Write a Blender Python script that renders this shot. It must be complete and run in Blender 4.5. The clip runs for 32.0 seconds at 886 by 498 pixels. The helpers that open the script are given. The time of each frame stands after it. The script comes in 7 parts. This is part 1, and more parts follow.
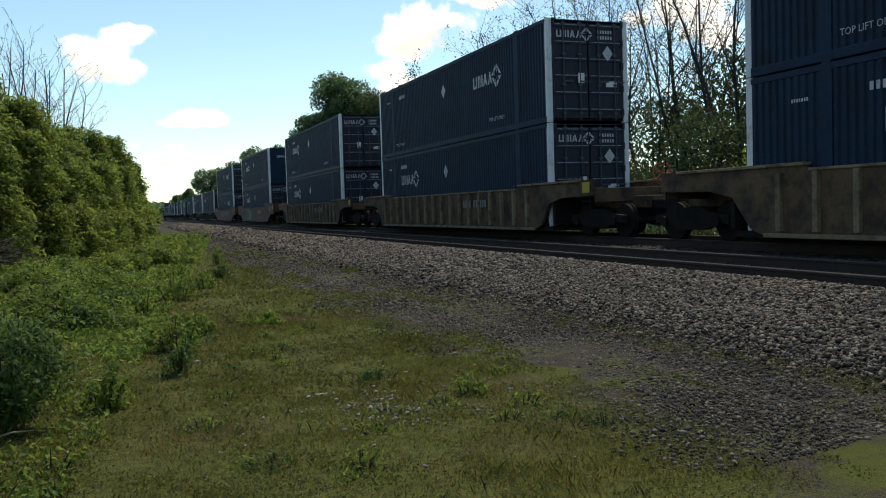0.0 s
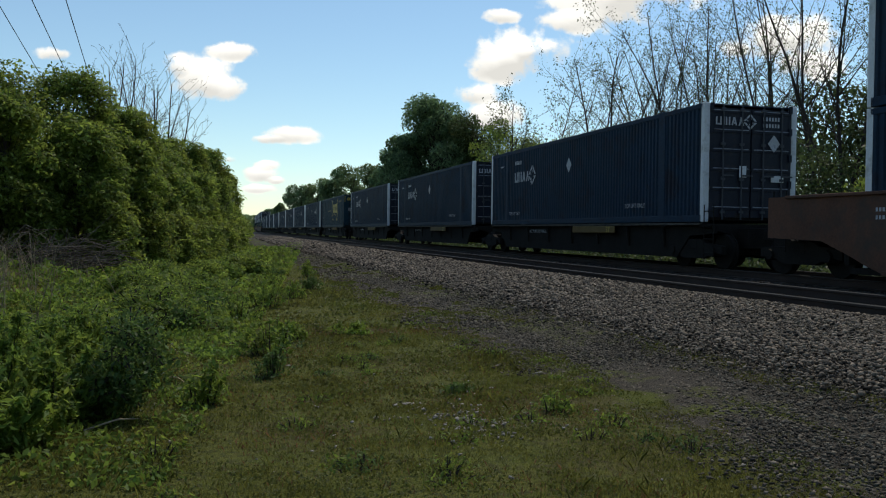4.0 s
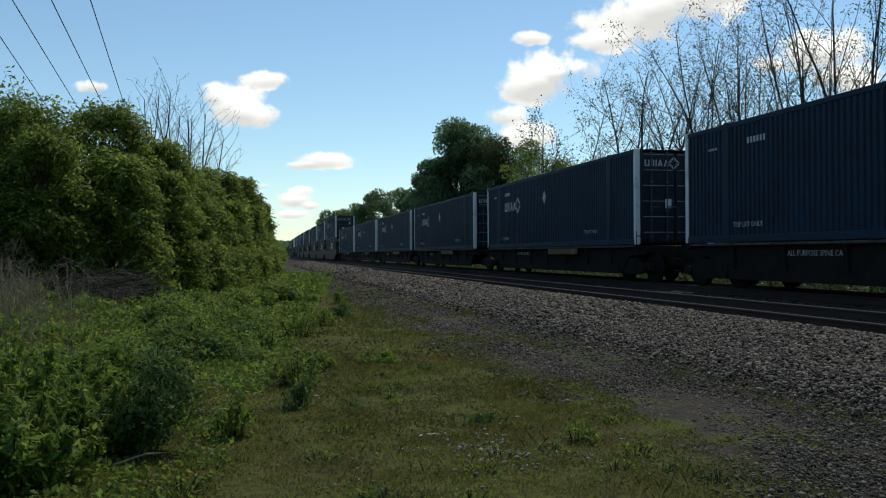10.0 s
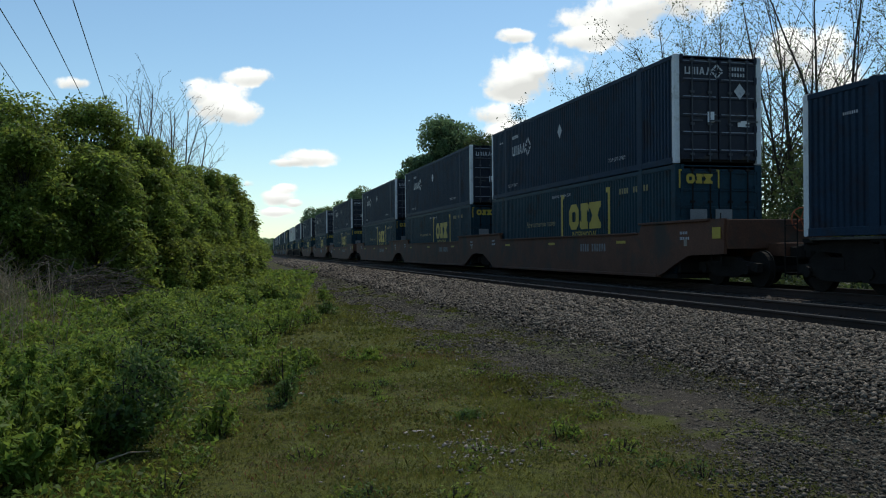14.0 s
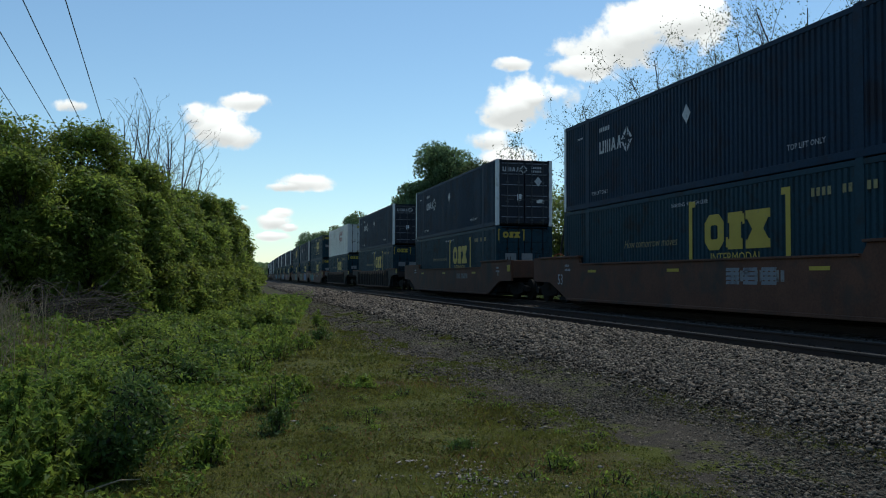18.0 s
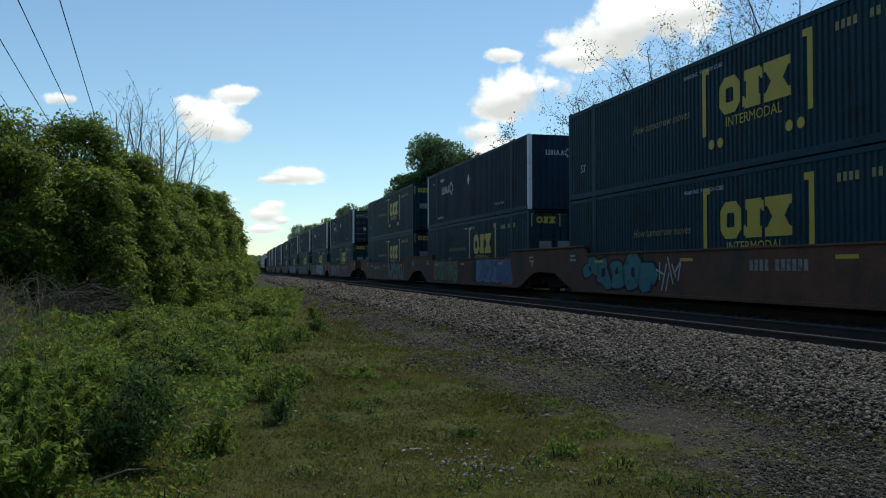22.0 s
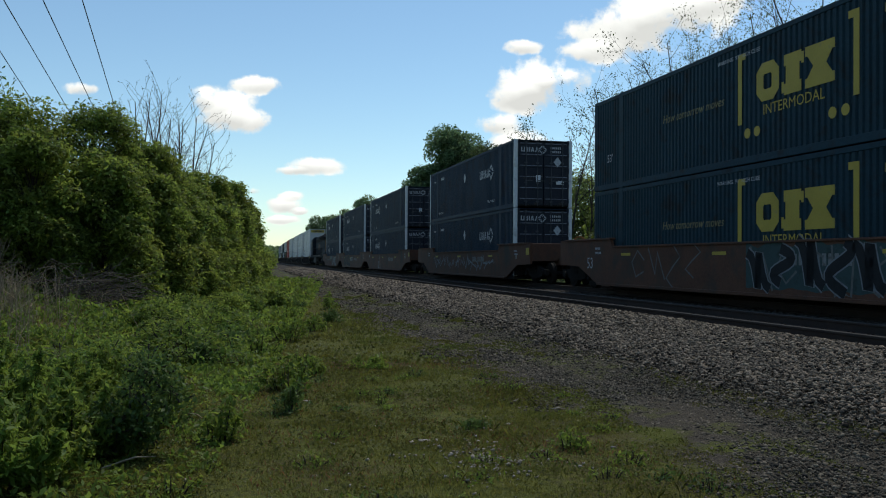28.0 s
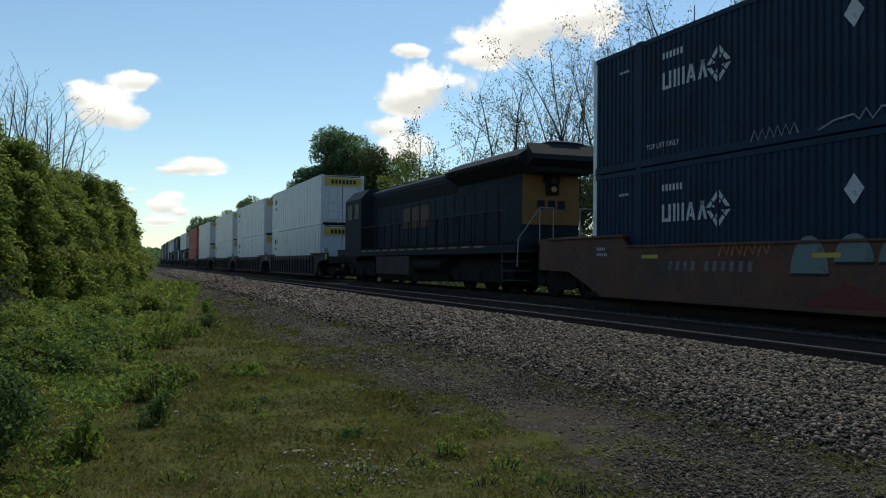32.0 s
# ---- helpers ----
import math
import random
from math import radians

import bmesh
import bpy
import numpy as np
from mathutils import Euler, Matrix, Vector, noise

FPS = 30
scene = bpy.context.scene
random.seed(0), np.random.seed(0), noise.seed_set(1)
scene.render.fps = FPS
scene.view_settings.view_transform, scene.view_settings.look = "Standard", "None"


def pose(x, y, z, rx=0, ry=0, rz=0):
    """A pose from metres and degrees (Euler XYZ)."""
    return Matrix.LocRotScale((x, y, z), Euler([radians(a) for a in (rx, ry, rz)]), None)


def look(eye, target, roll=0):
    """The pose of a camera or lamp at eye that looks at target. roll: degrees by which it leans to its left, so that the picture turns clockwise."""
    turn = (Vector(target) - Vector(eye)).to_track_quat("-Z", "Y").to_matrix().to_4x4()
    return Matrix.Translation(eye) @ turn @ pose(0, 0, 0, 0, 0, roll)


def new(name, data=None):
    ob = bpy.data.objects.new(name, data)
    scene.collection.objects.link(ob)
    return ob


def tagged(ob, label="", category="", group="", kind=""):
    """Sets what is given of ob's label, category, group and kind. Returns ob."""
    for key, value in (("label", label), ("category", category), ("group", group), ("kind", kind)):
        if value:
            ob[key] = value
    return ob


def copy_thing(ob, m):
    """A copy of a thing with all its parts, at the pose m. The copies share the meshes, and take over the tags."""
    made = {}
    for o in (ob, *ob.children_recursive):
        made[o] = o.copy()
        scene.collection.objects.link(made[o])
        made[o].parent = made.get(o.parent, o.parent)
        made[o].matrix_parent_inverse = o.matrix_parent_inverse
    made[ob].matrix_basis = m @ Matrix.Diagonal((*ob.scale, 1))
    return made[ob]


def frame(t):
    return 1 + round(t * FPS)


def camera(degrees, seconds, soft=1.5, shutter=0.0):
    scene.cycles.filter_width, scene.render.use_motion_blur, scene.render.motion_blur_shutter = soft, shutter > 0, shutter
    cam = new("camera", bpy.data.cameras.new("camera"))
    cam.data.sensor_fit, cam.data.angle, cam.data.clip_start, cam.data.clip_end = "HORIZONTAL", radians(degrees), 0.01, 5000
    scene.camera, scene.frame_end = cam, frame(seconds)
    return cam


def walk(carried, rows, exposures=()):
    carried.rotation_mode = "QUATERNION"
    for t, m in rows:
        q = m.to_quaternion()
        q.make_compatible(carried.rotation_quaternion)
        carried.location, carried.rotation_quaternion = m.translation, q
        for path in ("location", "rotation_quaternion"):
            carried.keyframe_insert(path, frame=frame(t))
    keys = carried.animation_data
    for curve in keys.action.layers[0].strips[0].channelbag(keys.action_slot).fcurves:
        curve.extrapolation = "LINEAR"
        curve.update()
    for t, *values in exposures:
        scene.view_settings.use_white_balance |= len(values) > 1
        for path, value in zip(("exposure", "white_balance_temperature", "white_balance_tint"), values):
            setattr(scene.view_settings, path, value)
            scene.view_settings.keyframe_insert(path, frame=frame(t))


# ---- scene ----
cam = camera(55.0, 32.0, soft=1.1)
PATH = [
    (0, (0.132, 0.157, 1.537), (0.8493, 2.0214, 1.4387), -1.8),
    (0.5, (0.142, 0.118, 1.574), (0.7155, 2.0322, 1.4866), 1.3),
    (1, (0.168, 0.123, 1.565), (0.6594, 2.0608, 1.4983), -0.5),
    (1.5, (0.165, 0.096, 1.579), (0.6319, 2.0404, 1.5286), -0.9),
    (2, (0.165, 0.137, 1.580), (0.5890, 2.0917, 1.5575), -1.8),
    (2.5, (0.168, 0.191, 1.511), (0.3802, 2.1787, 1.4371), -2),
    (3, (0.052, 0.115, 1.482), (0.3019, 2.0968, 1.3937), -1.1),
    (3.5, (-0.019, 0.031, 1.483), (0.2972, 2.0047, 1.4290), 1),
    (4, (0.021, 0.073, 1.482), (0.5537, 2.0001, 1.4397), 0.7),
    (4.5, (-0.016, -0.014, 1.478), (0.5681, 1.8984, 1.4555), 0.7),
    (6.5, (0.050, 0.037, 1.529), (0.6324, 1.9507, 1.5146), 0.7),
    (7, (0.005, -0.012, 1.555), (0.5672, 1.9076, 1.5533), 1.2),
    (7.5, (0.011, 0.004, 1.565), (0.4913, 1.9455, 1.5569), 1.2),
    (8, (0.039, 0.020, 1.576), (0.5019, 1.9659, 1.5734), 0.5),
    (8.5, (0.070, 0.013, 1.573), (0.5241, 1.9612, 1.5749), 0.2),
    (9, (0.092, 0.031, 1.563), (0.5164, 1.9856, 1.5955), 0.1),
    (9.5, (0.089, 0.021, 1.551), (0.4904, 1.9803, 1.5646), -0.2),
    (10, (0.107, 0.011, 1.551), (0.5634, 1.9584, 1.5610), -0.3),
    (10.5, (0.095, 0.002, 1.554), (0.5686, 1.9447, 1.5604), -0.3),
    (11, (0.092, 0.007, 1.547), (0.5661, 1.9499, 1.5507), -0.3),
    (11.5, (0.105, 0.011, 1.540), (0.5958, 1.9499, 1.5563), -0.5),
    (12, (0.102, 0.004, 1.537), (0.5964, 1.9422, 1.5425), -0.5),
    (12.5, (0.090, -0.004, 1.533), (0.5808, 1.9346, 1.5385), -0.4),
    (13, (0.091, 0.000, 1.535), (0.5818, 1.9391, 1.5396), -0.5),
    (13.5, (0.085, 0.004, 1.538), (0.5746, 1.9434, 1.5462), -0.2),
    (14, (0.103, 0.009, 1.549), (0.5946, 1.9474, 1.5527), -0.4),
    (14.5, (0.090, -0.013, 1.559), (0.5828, 1.9253, 1.5681), -0.1),
    (15, (0.094, 0.009, 1.572), (0.5965, 1.9447, 1.6099), 0),
    (15.5, (0.109, 0.040, 1.563), (0.6241, 1.9720, 1.6018), 0),
    (17.5, (0.085, 0.018, 1.573), (0.5912, 1.9517, 1.6227), 0.5),
    (18, (0.100, 0.010, 1.570), (0.6026, 1.9444, 1.6350), 0.2),
    (18.5, (0.089, -0.015, 1.565), (0.5846, 1.9216, 1.6210), -0.1),
    (19, (0.090, -0.010, 1.561), (0.5945, 1.9250, 1.6098), -0.1),
    (19.5, (0.078, -0.012, 1.563), (0.5796, 1.9238, 1.6136), 0.2),
    (20, (0.068, -0.002, 1.557), (0.5640, 1.9346, 1.6039), 0.2),
    (20.5, (0.081, 0.004, 1.556), (0.5718, 1.9423, 1.6030), 0),
    (21, (0.129, 0.007, 1.546), (0.5955, 1.9515, 1.5911), -0.4),
    (21.5, (0.088, 0.027, 1.544), (0.5769, 1.9654, 1.5928), -0.1),
    (22, (0.004, -0.001, 1.548), (0.5242, 1.9298, 1.5940), -0.1),
    (22.5, (0.012, 0.002, 1.555), (0.5350, 1.9317, 1.6019), 0.1),
    (23, (0.053, 0.012, 1.547), (0.5771, 1.9419, 1.5912), 0.3),
    (23.5, (0.071, 0.010, 1.556), (0.5936, 1.9402, 1.6012), 0.1),
    (24, (0.078, 0.026, 1.552), (0.5997, 1.9562, 1.6017), 0.1),
    (24.5, (0.077, 0.026, 1.550), (0.6096, 1.9530, 1.6069), 0.3),
    (25, (0.071, 0.019, 1.554), (0.5880, 1.9504, 1.6055), 0.4),
    (25.5, (0.075, 0.016, 1.527), (0.5938, 1.9473, 1.5541), 0.2),
    (27.5, (0.078, 0.029, 1.548), (0.6014, 1.9595, 1.5733), 0.7),
    (28, (0.075, 0.031, 1.538), (0.5556, 1.9726, 1.5651), 0.4),
    (28.5, (0.066, 0.025, 1.534), (0.5446, 1.9671, 1.5494), 0.4),
    (29, (0.058, 0.025, 1.532), (0.5383, 1.9662, 1.5411), 0.6),
    (29.5, (0.063, 0.024, 1.539), (0.5425, 1.9656, 1.5472), 0.7),
    (30, (0.060, 0.020, 1.538), (0.5431, 1.9612, 1.5516), 0.9),
    (30.5, (0.059, 0.015, 1.541), (0.5221, 1.9604, 1.5690), 0.7),
    (31, (0.078, 0.024, 1.529), (0.5520, 1.9667, 1.5579), 1.3),
    (31.5, (0.114, 0.045, 1.513), (0.6118, 1.9815, 1.5383), -0.2),
    (32, (0.193, 0.138, 1.556), (0.9261, 1.9986, 1.5912), 0.5),
]
EXPOSURES = [(0.0, 0.44, 7350, 9), (1.0, 0.18, 7050, 8), (2.0, 0.04, 6950, 7), (3.0, 0.38, 7200, 8), (4.0, 0.05, 7000, 8), (7.0, 0.02, 6750, 6), (9.0, 0.0, 6750, 6), (13.0, 0.04, 6750, 6), (18.0, -0.03, 6500, 5), (22.0, -0.02, 6600, 5), (28.0, 0.0, 6750, 6), (32.0, 0.05, 6950, 7)]     # seconds, stops, white balance
walk(cam, [(t, look(eye, target, roll)) for t, eye, target, roll in PATH], EXPOSURES)

# the rail line: a wide curve to the right; s runs along it, off is the distance to the right of the train's near side
RADIUS, SIDE, RAIL_Z = 8700.0, 11.55, 0.64
TRAIN_OFF, NEAR_OFF = 1.295, -2.95
SPEED = 24.0


def along(s, off=0.0, z=0.0):
    a = s / RADIUS
    r = RADIUS - off
    return Vector((SIDE + RADIUS - r * math.cos(a), r * math.sin(a), z))


def along_pose(s, off=0.0, z=0.0):
    a = s / RADIUS
    return Matrix.Translation(along(s, off, z)) @ Matrix.Rotation(-a, 4, "Z")


# ---- light ----
SUN_AZ, SUN_EL = radians(38), radians(56)     # to the right of +y, above the horizon
world = bpy.data.worlds.new("sky")
scene.world = world
world.use_nodes = True


def build_sky():
    nt = world.node_tree
    nt.nodes.clear()
    N, L = nt.nodes.new, nt.links.new
    out, bg = N("ShaderNodeOutputWorld"), N("ShaderNodeBackground")
    sky = N("ShaderNodeTexSky")
    sky.sky_type, sky.sun_disc = "NISHITA", False
    sky.sun_elevation, sky.sun_rotation = SUN_EL, SUN_AZ
    sky.air_density, sky.dust_density, sky.ozone_density = 1.0, 0.1, 2.2
    co = N("ShaderNodeTexCoord")
    yaw, wide = radians(14.27), 1.109

    def dot(v):
        n = N("ShaderNodeVectorMath")
        n.operation = "DOT_PRODUCT"
        L(co.outputs["Generated"], n.inputs[0])
        n.inputs[1].default_value = v
        return n.outputs["Value"]

    def calc(op, a, b=0.0, c=0.0, clamp=False):
        n = N("ShaderNodeMath")
        n.operation, n.use_clamp = op, clamp
        for i, v in enumerate((a, b, c)):
            if isinstance(v, (int, float)):
                n.inputs[i].default_value = v
            else:
                L(v, n.inputs[i])
        return n.outputs[0]

    fwd = calc("MAXIMUM", dot((math.sin(yaw), math.cos(yaw), 0)), 0.05)
    u = calc("DIVIDE", dot((wide * math.cos(yaw), -wide * math.sin(yaw), 0)), fwd)
    v = calc("DIVIDE", dot((0, 0, wide)), fwd)
    comb = N("ShaderNodeCombineXYZ")
    L(u, comb.inputs[0]), L(v, comb.inputs[1])
    noises = []
    for scale, detail in ((16.0, 8.0), (46.0, 8.0)):
        n = N("ShaderNodeTexNoise")
        n.inputs["Scale"].default_value, n.inputs["Detail"].default_value, n.inputs["Roughness"].default_value = scale, detail, 0.55
        L(comb.outputs[0], n.inputs["Vector"])
        noises.append(n.outputs["Fac"])
    total = topness = None
    for cu, cv, ru, rv in CLOUDS:
        a = calc("MULTIPLY", calc("SUBTRACT", u, cu), 1 / ru)
        b = calc("MULTIPLY", calc("SUBTRACT", v, cv), 1 / rv)
        d = calc("SUBTRACT", 1.0, calc("ADD", calc("MULTIPLY", a, a), calc("MULTIPLY", b, b)))
        lift = calc("MULTIPLY", calc("MAXIMUM", d, 0.0), b)
        topness = lift if total is None else calc("ADD", topness, lift)
        total = d if total is None else calc("SMOOTH_MAX", total, d, 0.35)
    ragged = calc("ADD", calc("MULTIPLY", calc("SUBTRACT", noises[0], 0.5), 3.4), calc("MULTIPLY", calc("SUBTRACT", noises[1], 0.5), 1.8))
    dens = calc("ADD", total, ragged)
    ahead = calc("GREATER_THAN", dot((math.sin(yaw), math.cos(yaw), 0)), 0.06)
    mask = N("ShaderNodeMapRange")
    mask.interpolation_type = "SMOOTHSTEP"
    mask.inputs["From Min"].default_value, mask.inputs["From Max"].default_value = -0.05, 0.8
    L(dens, mask.inputs["Value"])
    shade = N("ShaderNodeMapRange")
    shade.inputs["From Min"].default_value, shade.inputs["From Max"].default_value = -0.35, 0.45
    shade.inputs["To Min"].default_value, shade.inputs["To Max"].default_value = 6.4, 10.0
    L(calc("ADD", topness, calc("MULTIPLY", calc("SUBTRACT", noises[0], 0.45), 1.1)), shade.inputs["Value"])
    white = N("ShaderNodeCombineColor")
    L(calc("MULTIPLY", shade.outputs[0], 0.99), white.inputs[0]), L(shade.outputs[0], white.inputs[1]), L(calc("MULTIPLY", shade.outputs[0], 1.01), white.inputs[2])
    mix = N("ShaderNodeMix")
    mix.data_type = "RGBA"
    L(calc("MULTIPLY", mask.outputs[0], ahead), mix.inputs["Factor"])
    hue = N("ShaderNodeMix")
    hue.data_type, hue.blend_type = "RGBA", "MULTIPLY"
    hue.inputs["Factor"].default_value, hue.inputs["B"].default_value = 1.0, (0.95, 1.065, 1.085, 1)
    L(sky.outputs[0], hue.inputs["A"])
    L(hue.outputs["Result"], mix.inputs["A"]), L(white.outputs[0], mix.inputs["B"])
    L(mix.outputs["Result"], bg.inputs["Color"])
    bg.inputs["Strength"].default_value = 0.115
    L(bg.outputs[0], out.inputs["Surface"])


CLOUDS = [(x / 1000, y / 1000, w / 1000, h / 1000) for x, y, w, h in (
    (235, 300, 85, 36), (300, 335, 95, 42), (190, 275, 45, 18), (108, 226, 66, 32), (150, 238, 45, 26), (90, 212, 44, 22),
    (97, 280, 26, 11), (122, 234, 62, 32), (262, 322, 90, 36), (340, 348, 70, 30), (475, 262, 66, 34), (65, 178, 32, 16), (90, 152, 48, 22), (455, 255, 56, 28), (405, 240, 32, 15), (495, 225, 55, 24),
    (-298, 196, 44, 31), (-268, 181, 42, 18), (-325, 210, 24, 18), (-252, 228, 39, 13), (-176, 122, 44, 12), (-206, 116, 26, 7),
    (-216, 71, 25, 12), (-194, 63, 15, 6), (-219, 52, 26, 7), (-208, 82, 17, 8), (-482, 222, 27, 11), (-253, 89, 12, 6))]
build_sky()

sun = new("sun", bpy.data.lights.new("sun", "SUN"))
sun.data.energy, sun.data.angle, sun.data.color = 2.0, radians(1.0), (1.0, 0.95, 0.86)
sun.matrix_world = look((0, 0, 0), (-math.sin(SUN_AZ) * math.cos(SUN_EL), -math.cos(SUN_AZ) * math.cos(SUN_EL), -math.sin(SUN_EL)))

# ---- materials ----


def material(name, base, rough=0.8, metal=0.0, vary=0.25, scale=6.0, fine=60.0, bump=0.2, dirt=None, dirt_amount=0.0, dirt_scale=2.0, island=0.0, obj=0.0, spec=0.3, coords="Object"):
    """Principled surface with colour variation at two scales, optional dirt patches, per-piece variation and fine relief."""
    m = bpy.data.materials.new(name)
    m.use_nodes = True
    nt = m.node_tree
    N, L = nt.nodes.new, nt.links.new
    p = nt.nodes["Principled BSDF"]
    p.inputs["Roughness"].default_value, p.inputs["Metallic"].default_value = rough, metal
    p.inputs["Specular IOR Level"].default_value = spec
    co = N("ShaderNodeTexCoord")
    big, small = N("ShaderNodeTexNoise"), N("ShaderNodeTexNoise")
    for n, s in ((big, scale), (small, fine)):
        n.inputs["Scale"].default_value, n.inputs["Detail"].default_value = s, 5.0
        L(co.outputs[coords], n.inputs["Vector"])
    hsv = N("ShaderNodeHueSaturation")
    hsv.inputs["Color"].default_value = (*base, 1)
    add = N("ShaderNodeMath")
    add.operation = "ADD"
    L(big.outputs["Fac"], add.inputs[0]), L(small.outputs["Fac"], add.inputs[1])
    val = N("ShaderNodeMapRange")
    val.inputs["From Min"].default_value, val.inputs["From Max"].default_value = 0.6, 1.4
    val.inputs["To Min"].default_value, val.inputs["To Max"].default_value = 1 - vary, 1 + vary
    L(add.outputs[0], val.inputs["Value"])
    last = val.outputs[0]
    for amount, kind in ((island, "geo"), (obj, "obj")):
        if amount:
            src = N("ShaderNodeNewGeometry").outputs["Random Per Island"] if kind == "geo" else N("ShaderNodeObjectInfo").outputs["Random"]
            r = N("ShaderNodeMapRange")
            r.inputs["To Min"].default_value, r.inputs["To Max"].default_value = 1 - amount, 1 + amount
            L(src, r.inputs["Value"])
            mul = N("ShaderNodeMath")
            mul.operation = "MULTIPLY"
            L(last, mul.inputs[0]), L(r.outputs[0], mul.inputs[1])
            last = mul.outputs[0]
    L(last, hsv.inputs["Value"])
    col = hsv.outputs[0]
    if dirt:
        dn = N("ShaderNodeTexNoise")
        dn.inputs["Scale"].default_value, dn.inputs["Detail"].default_value, dn.inputs["Roughness"].default_value = dirt_scale, 7.0, 0.65
        L(co.outputs[coords], dn.inputs["Vector"])
        ramp = N("ShaderNodeMapRange")
        ramp.inputs["From Min"].default_value, ramp.inputs["From Max"].default_value = 0.62 - 0.25 * dirt_amount, 0.72 - 0.1 * dirt_amount
        L(dn.outputs["Fac"], ramp.inputs["Value"])
        mx = N("ShaderNodeMix")
        mx.data_type = "RGBA"
        L(ramp.outputs[0], mx.inputs["Factor"]), L(col, mx.inputs["A"])
        mx.inputs["B"].default_value = (*dirt, 1)
        col = mx.outputs["Result"]
    L(col, p.inputs["Base Color"])
    if bump:
        b = N("ShaderNodeBump")
        b.inputs["Strength"].default_value, b.inputs["Distance"].default_value = bump, 0.01
        L(small.outputs["Fac"], b.inputs["Height"]), L(b.outputs[0], p.inputs["Normal"])
    return m


def leaf_material(name, base, vary=0.35, through_light=0.45):
    m = bpy.data.materials.new(name)
    m.use_nodes = True
    nt = m.node_tree
    N, L = nt.nodes.new, nt.links.new
    out = nt.nodes["Material Output"]
    p = nt.nodes["Principled BSDF"]
    p.inputs["Roughness"].default_value, p.inputs["Specular IOR Level"].default_value = 0.55, 0.25
    co, noise_tex = N("ShaderNodeTexCoord"), N("ShaderNodeTexNoise")
    noise_tex.inputs["Scale"].default_value = 0.9
    L(co.outputs["Object"], noise_tex.inputs["Vector"])
    geo = N("ShaderNodeNewGeometry")
    hsv = N("ShaderNodeHueSaturation")
    hsv.inputs["Color"].default_value = (*base, 1)
    r = N("ShaderNodeMapRange")
    r.inputs["To Min"].default_value, r.inputs["To Max"].default_value = 1 - vary, 1 + vary
    L(geo.outputs["Random Per Island"], r.inputs["Value"])
    q = N("ShaderNodeMapRange")
    q.inputs["From Min"].default_value, q.inputs["From Max"].default_value = 0.3, 0.7
    q.inputs["To Min"].default_value, q.inputs["To Max"].default_value = 0.475, 0.515
    L(noise_tex.outputs["Fac"], q.inputs["Value"])
    L(q.outputs[0], hsv.inputs["Hue"])
    L(r.outputs[0], hsv.inputs["Value"])
    tr, mix = N("ShaderNodeBsdfTranslucent"), N("ShaderNodeMixShader")
    warm = N("ShaderNodeHueSaturation")
    warm.inputs["Hue"].default_value, warm.inputs["Value"].default_value = 0.485, 1.25
    L(hsv.outputs[0], warm.inputs["Color"]), L(warm.outputs[0], tr.inputs["Color"])
    L(hsv.outputs[0], p.inputs["Base Color"])
    mix.inputs[0].default_value = through_light
    L(p.outputs[0], mix.inputs[1]), L(tr.outputs[0], mix.inputs[2]), L(mix.outputs[0], out.inputs["Surface"])
    return m


NAVY = material("navy_paint", (0.0135, 0.0305, 0.055), 0.6, vary=0.25, scale=0.8, fine=14, bump=0.05, dirt=(0.018, 0.02, 0.03), dirt_amount=0.45, dirt_scale=1.3, spec=0.1)
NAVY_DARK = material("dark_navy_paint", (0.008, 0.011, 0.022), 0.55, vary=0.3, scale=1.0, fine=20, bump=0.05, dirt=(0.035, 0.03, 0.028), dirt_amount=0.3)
TEAL_BLUE = material("blue_green_paint", (0.0115, 0.037, 0.054), 0.6, vary=0.25, scale=0.8, fine=14, bump=0.05, dirt=(0.016, 0.02, 0.022), dirt_amount=0.4, spec=0.15)
WHITE = material("white_paint", (0.62, 0.63, 0.64), 0.5, vary=0.12, scale=2, fine=30, bump=0.05, dirt=(0.35, 0.33, 0.3), dirt_amount=0.4)
WHITE_BOX = material("white_container_paint", (0.5, 0.51, 0.53), 0.45, vary=0.1, scale=0.7, fine=20, bump=0.05, dirt=(0.4, 0.4, 0.4), dirt_amount=0.3)
CREAM_BOX = material("weathered_white_paint", (0.56, 0.55, 0.52), 0.55, vary=0.14, scale=0.7, fine=20, bump=0.05, dirt=(0.3, 0.2, 0.12), dirt_amount=0.2)
RED_BOX = material("red_container_paint", (0.32, 0.04, 0.03), 0.5, vary=0.2)
GREY_MARK = material("faded_white_mark", (0.42, 0.43, 0.45), 0.6, vary=0.25, scale=3, fine=40, bump=0.05, dirt=(0.1, 0.11, 0.14), dirt_amount=0.3, dirt_scale=5)
YELLOW = material("yellow_mark", (0.42, 0.31, 0.045), 0.55, vary=0.15, scale=2, fine=30, bump=0.05, dirt=(0.3, 0.24, 0.08), dirt_amount=0.2, dirt_scale=4)
RED_MARK = material("dark_red_mark", (0.22, 0.05, 0.05), 0.6, vary=0.2)
BROWN_CAR = material("brown_car_paint", (0.1, 0.043, 0.025), 0.75, vary=0.35, scale=1.4, fine=22, bump=0.15, dirt=(0.05, 0.038, 0.03), dirt_amount=0.5, dirt_scale=1.1)
OCHRE_CAR = material("weathered_ochre_car_paint", (0.115, 0.068, 0.034), 0.8, vary=0.4, scale=1.4, fine=22, bump=0.15, dirt=(0.03, 0.02, 0.016), dirt_amount=0.75, dirt_scale=1.9)
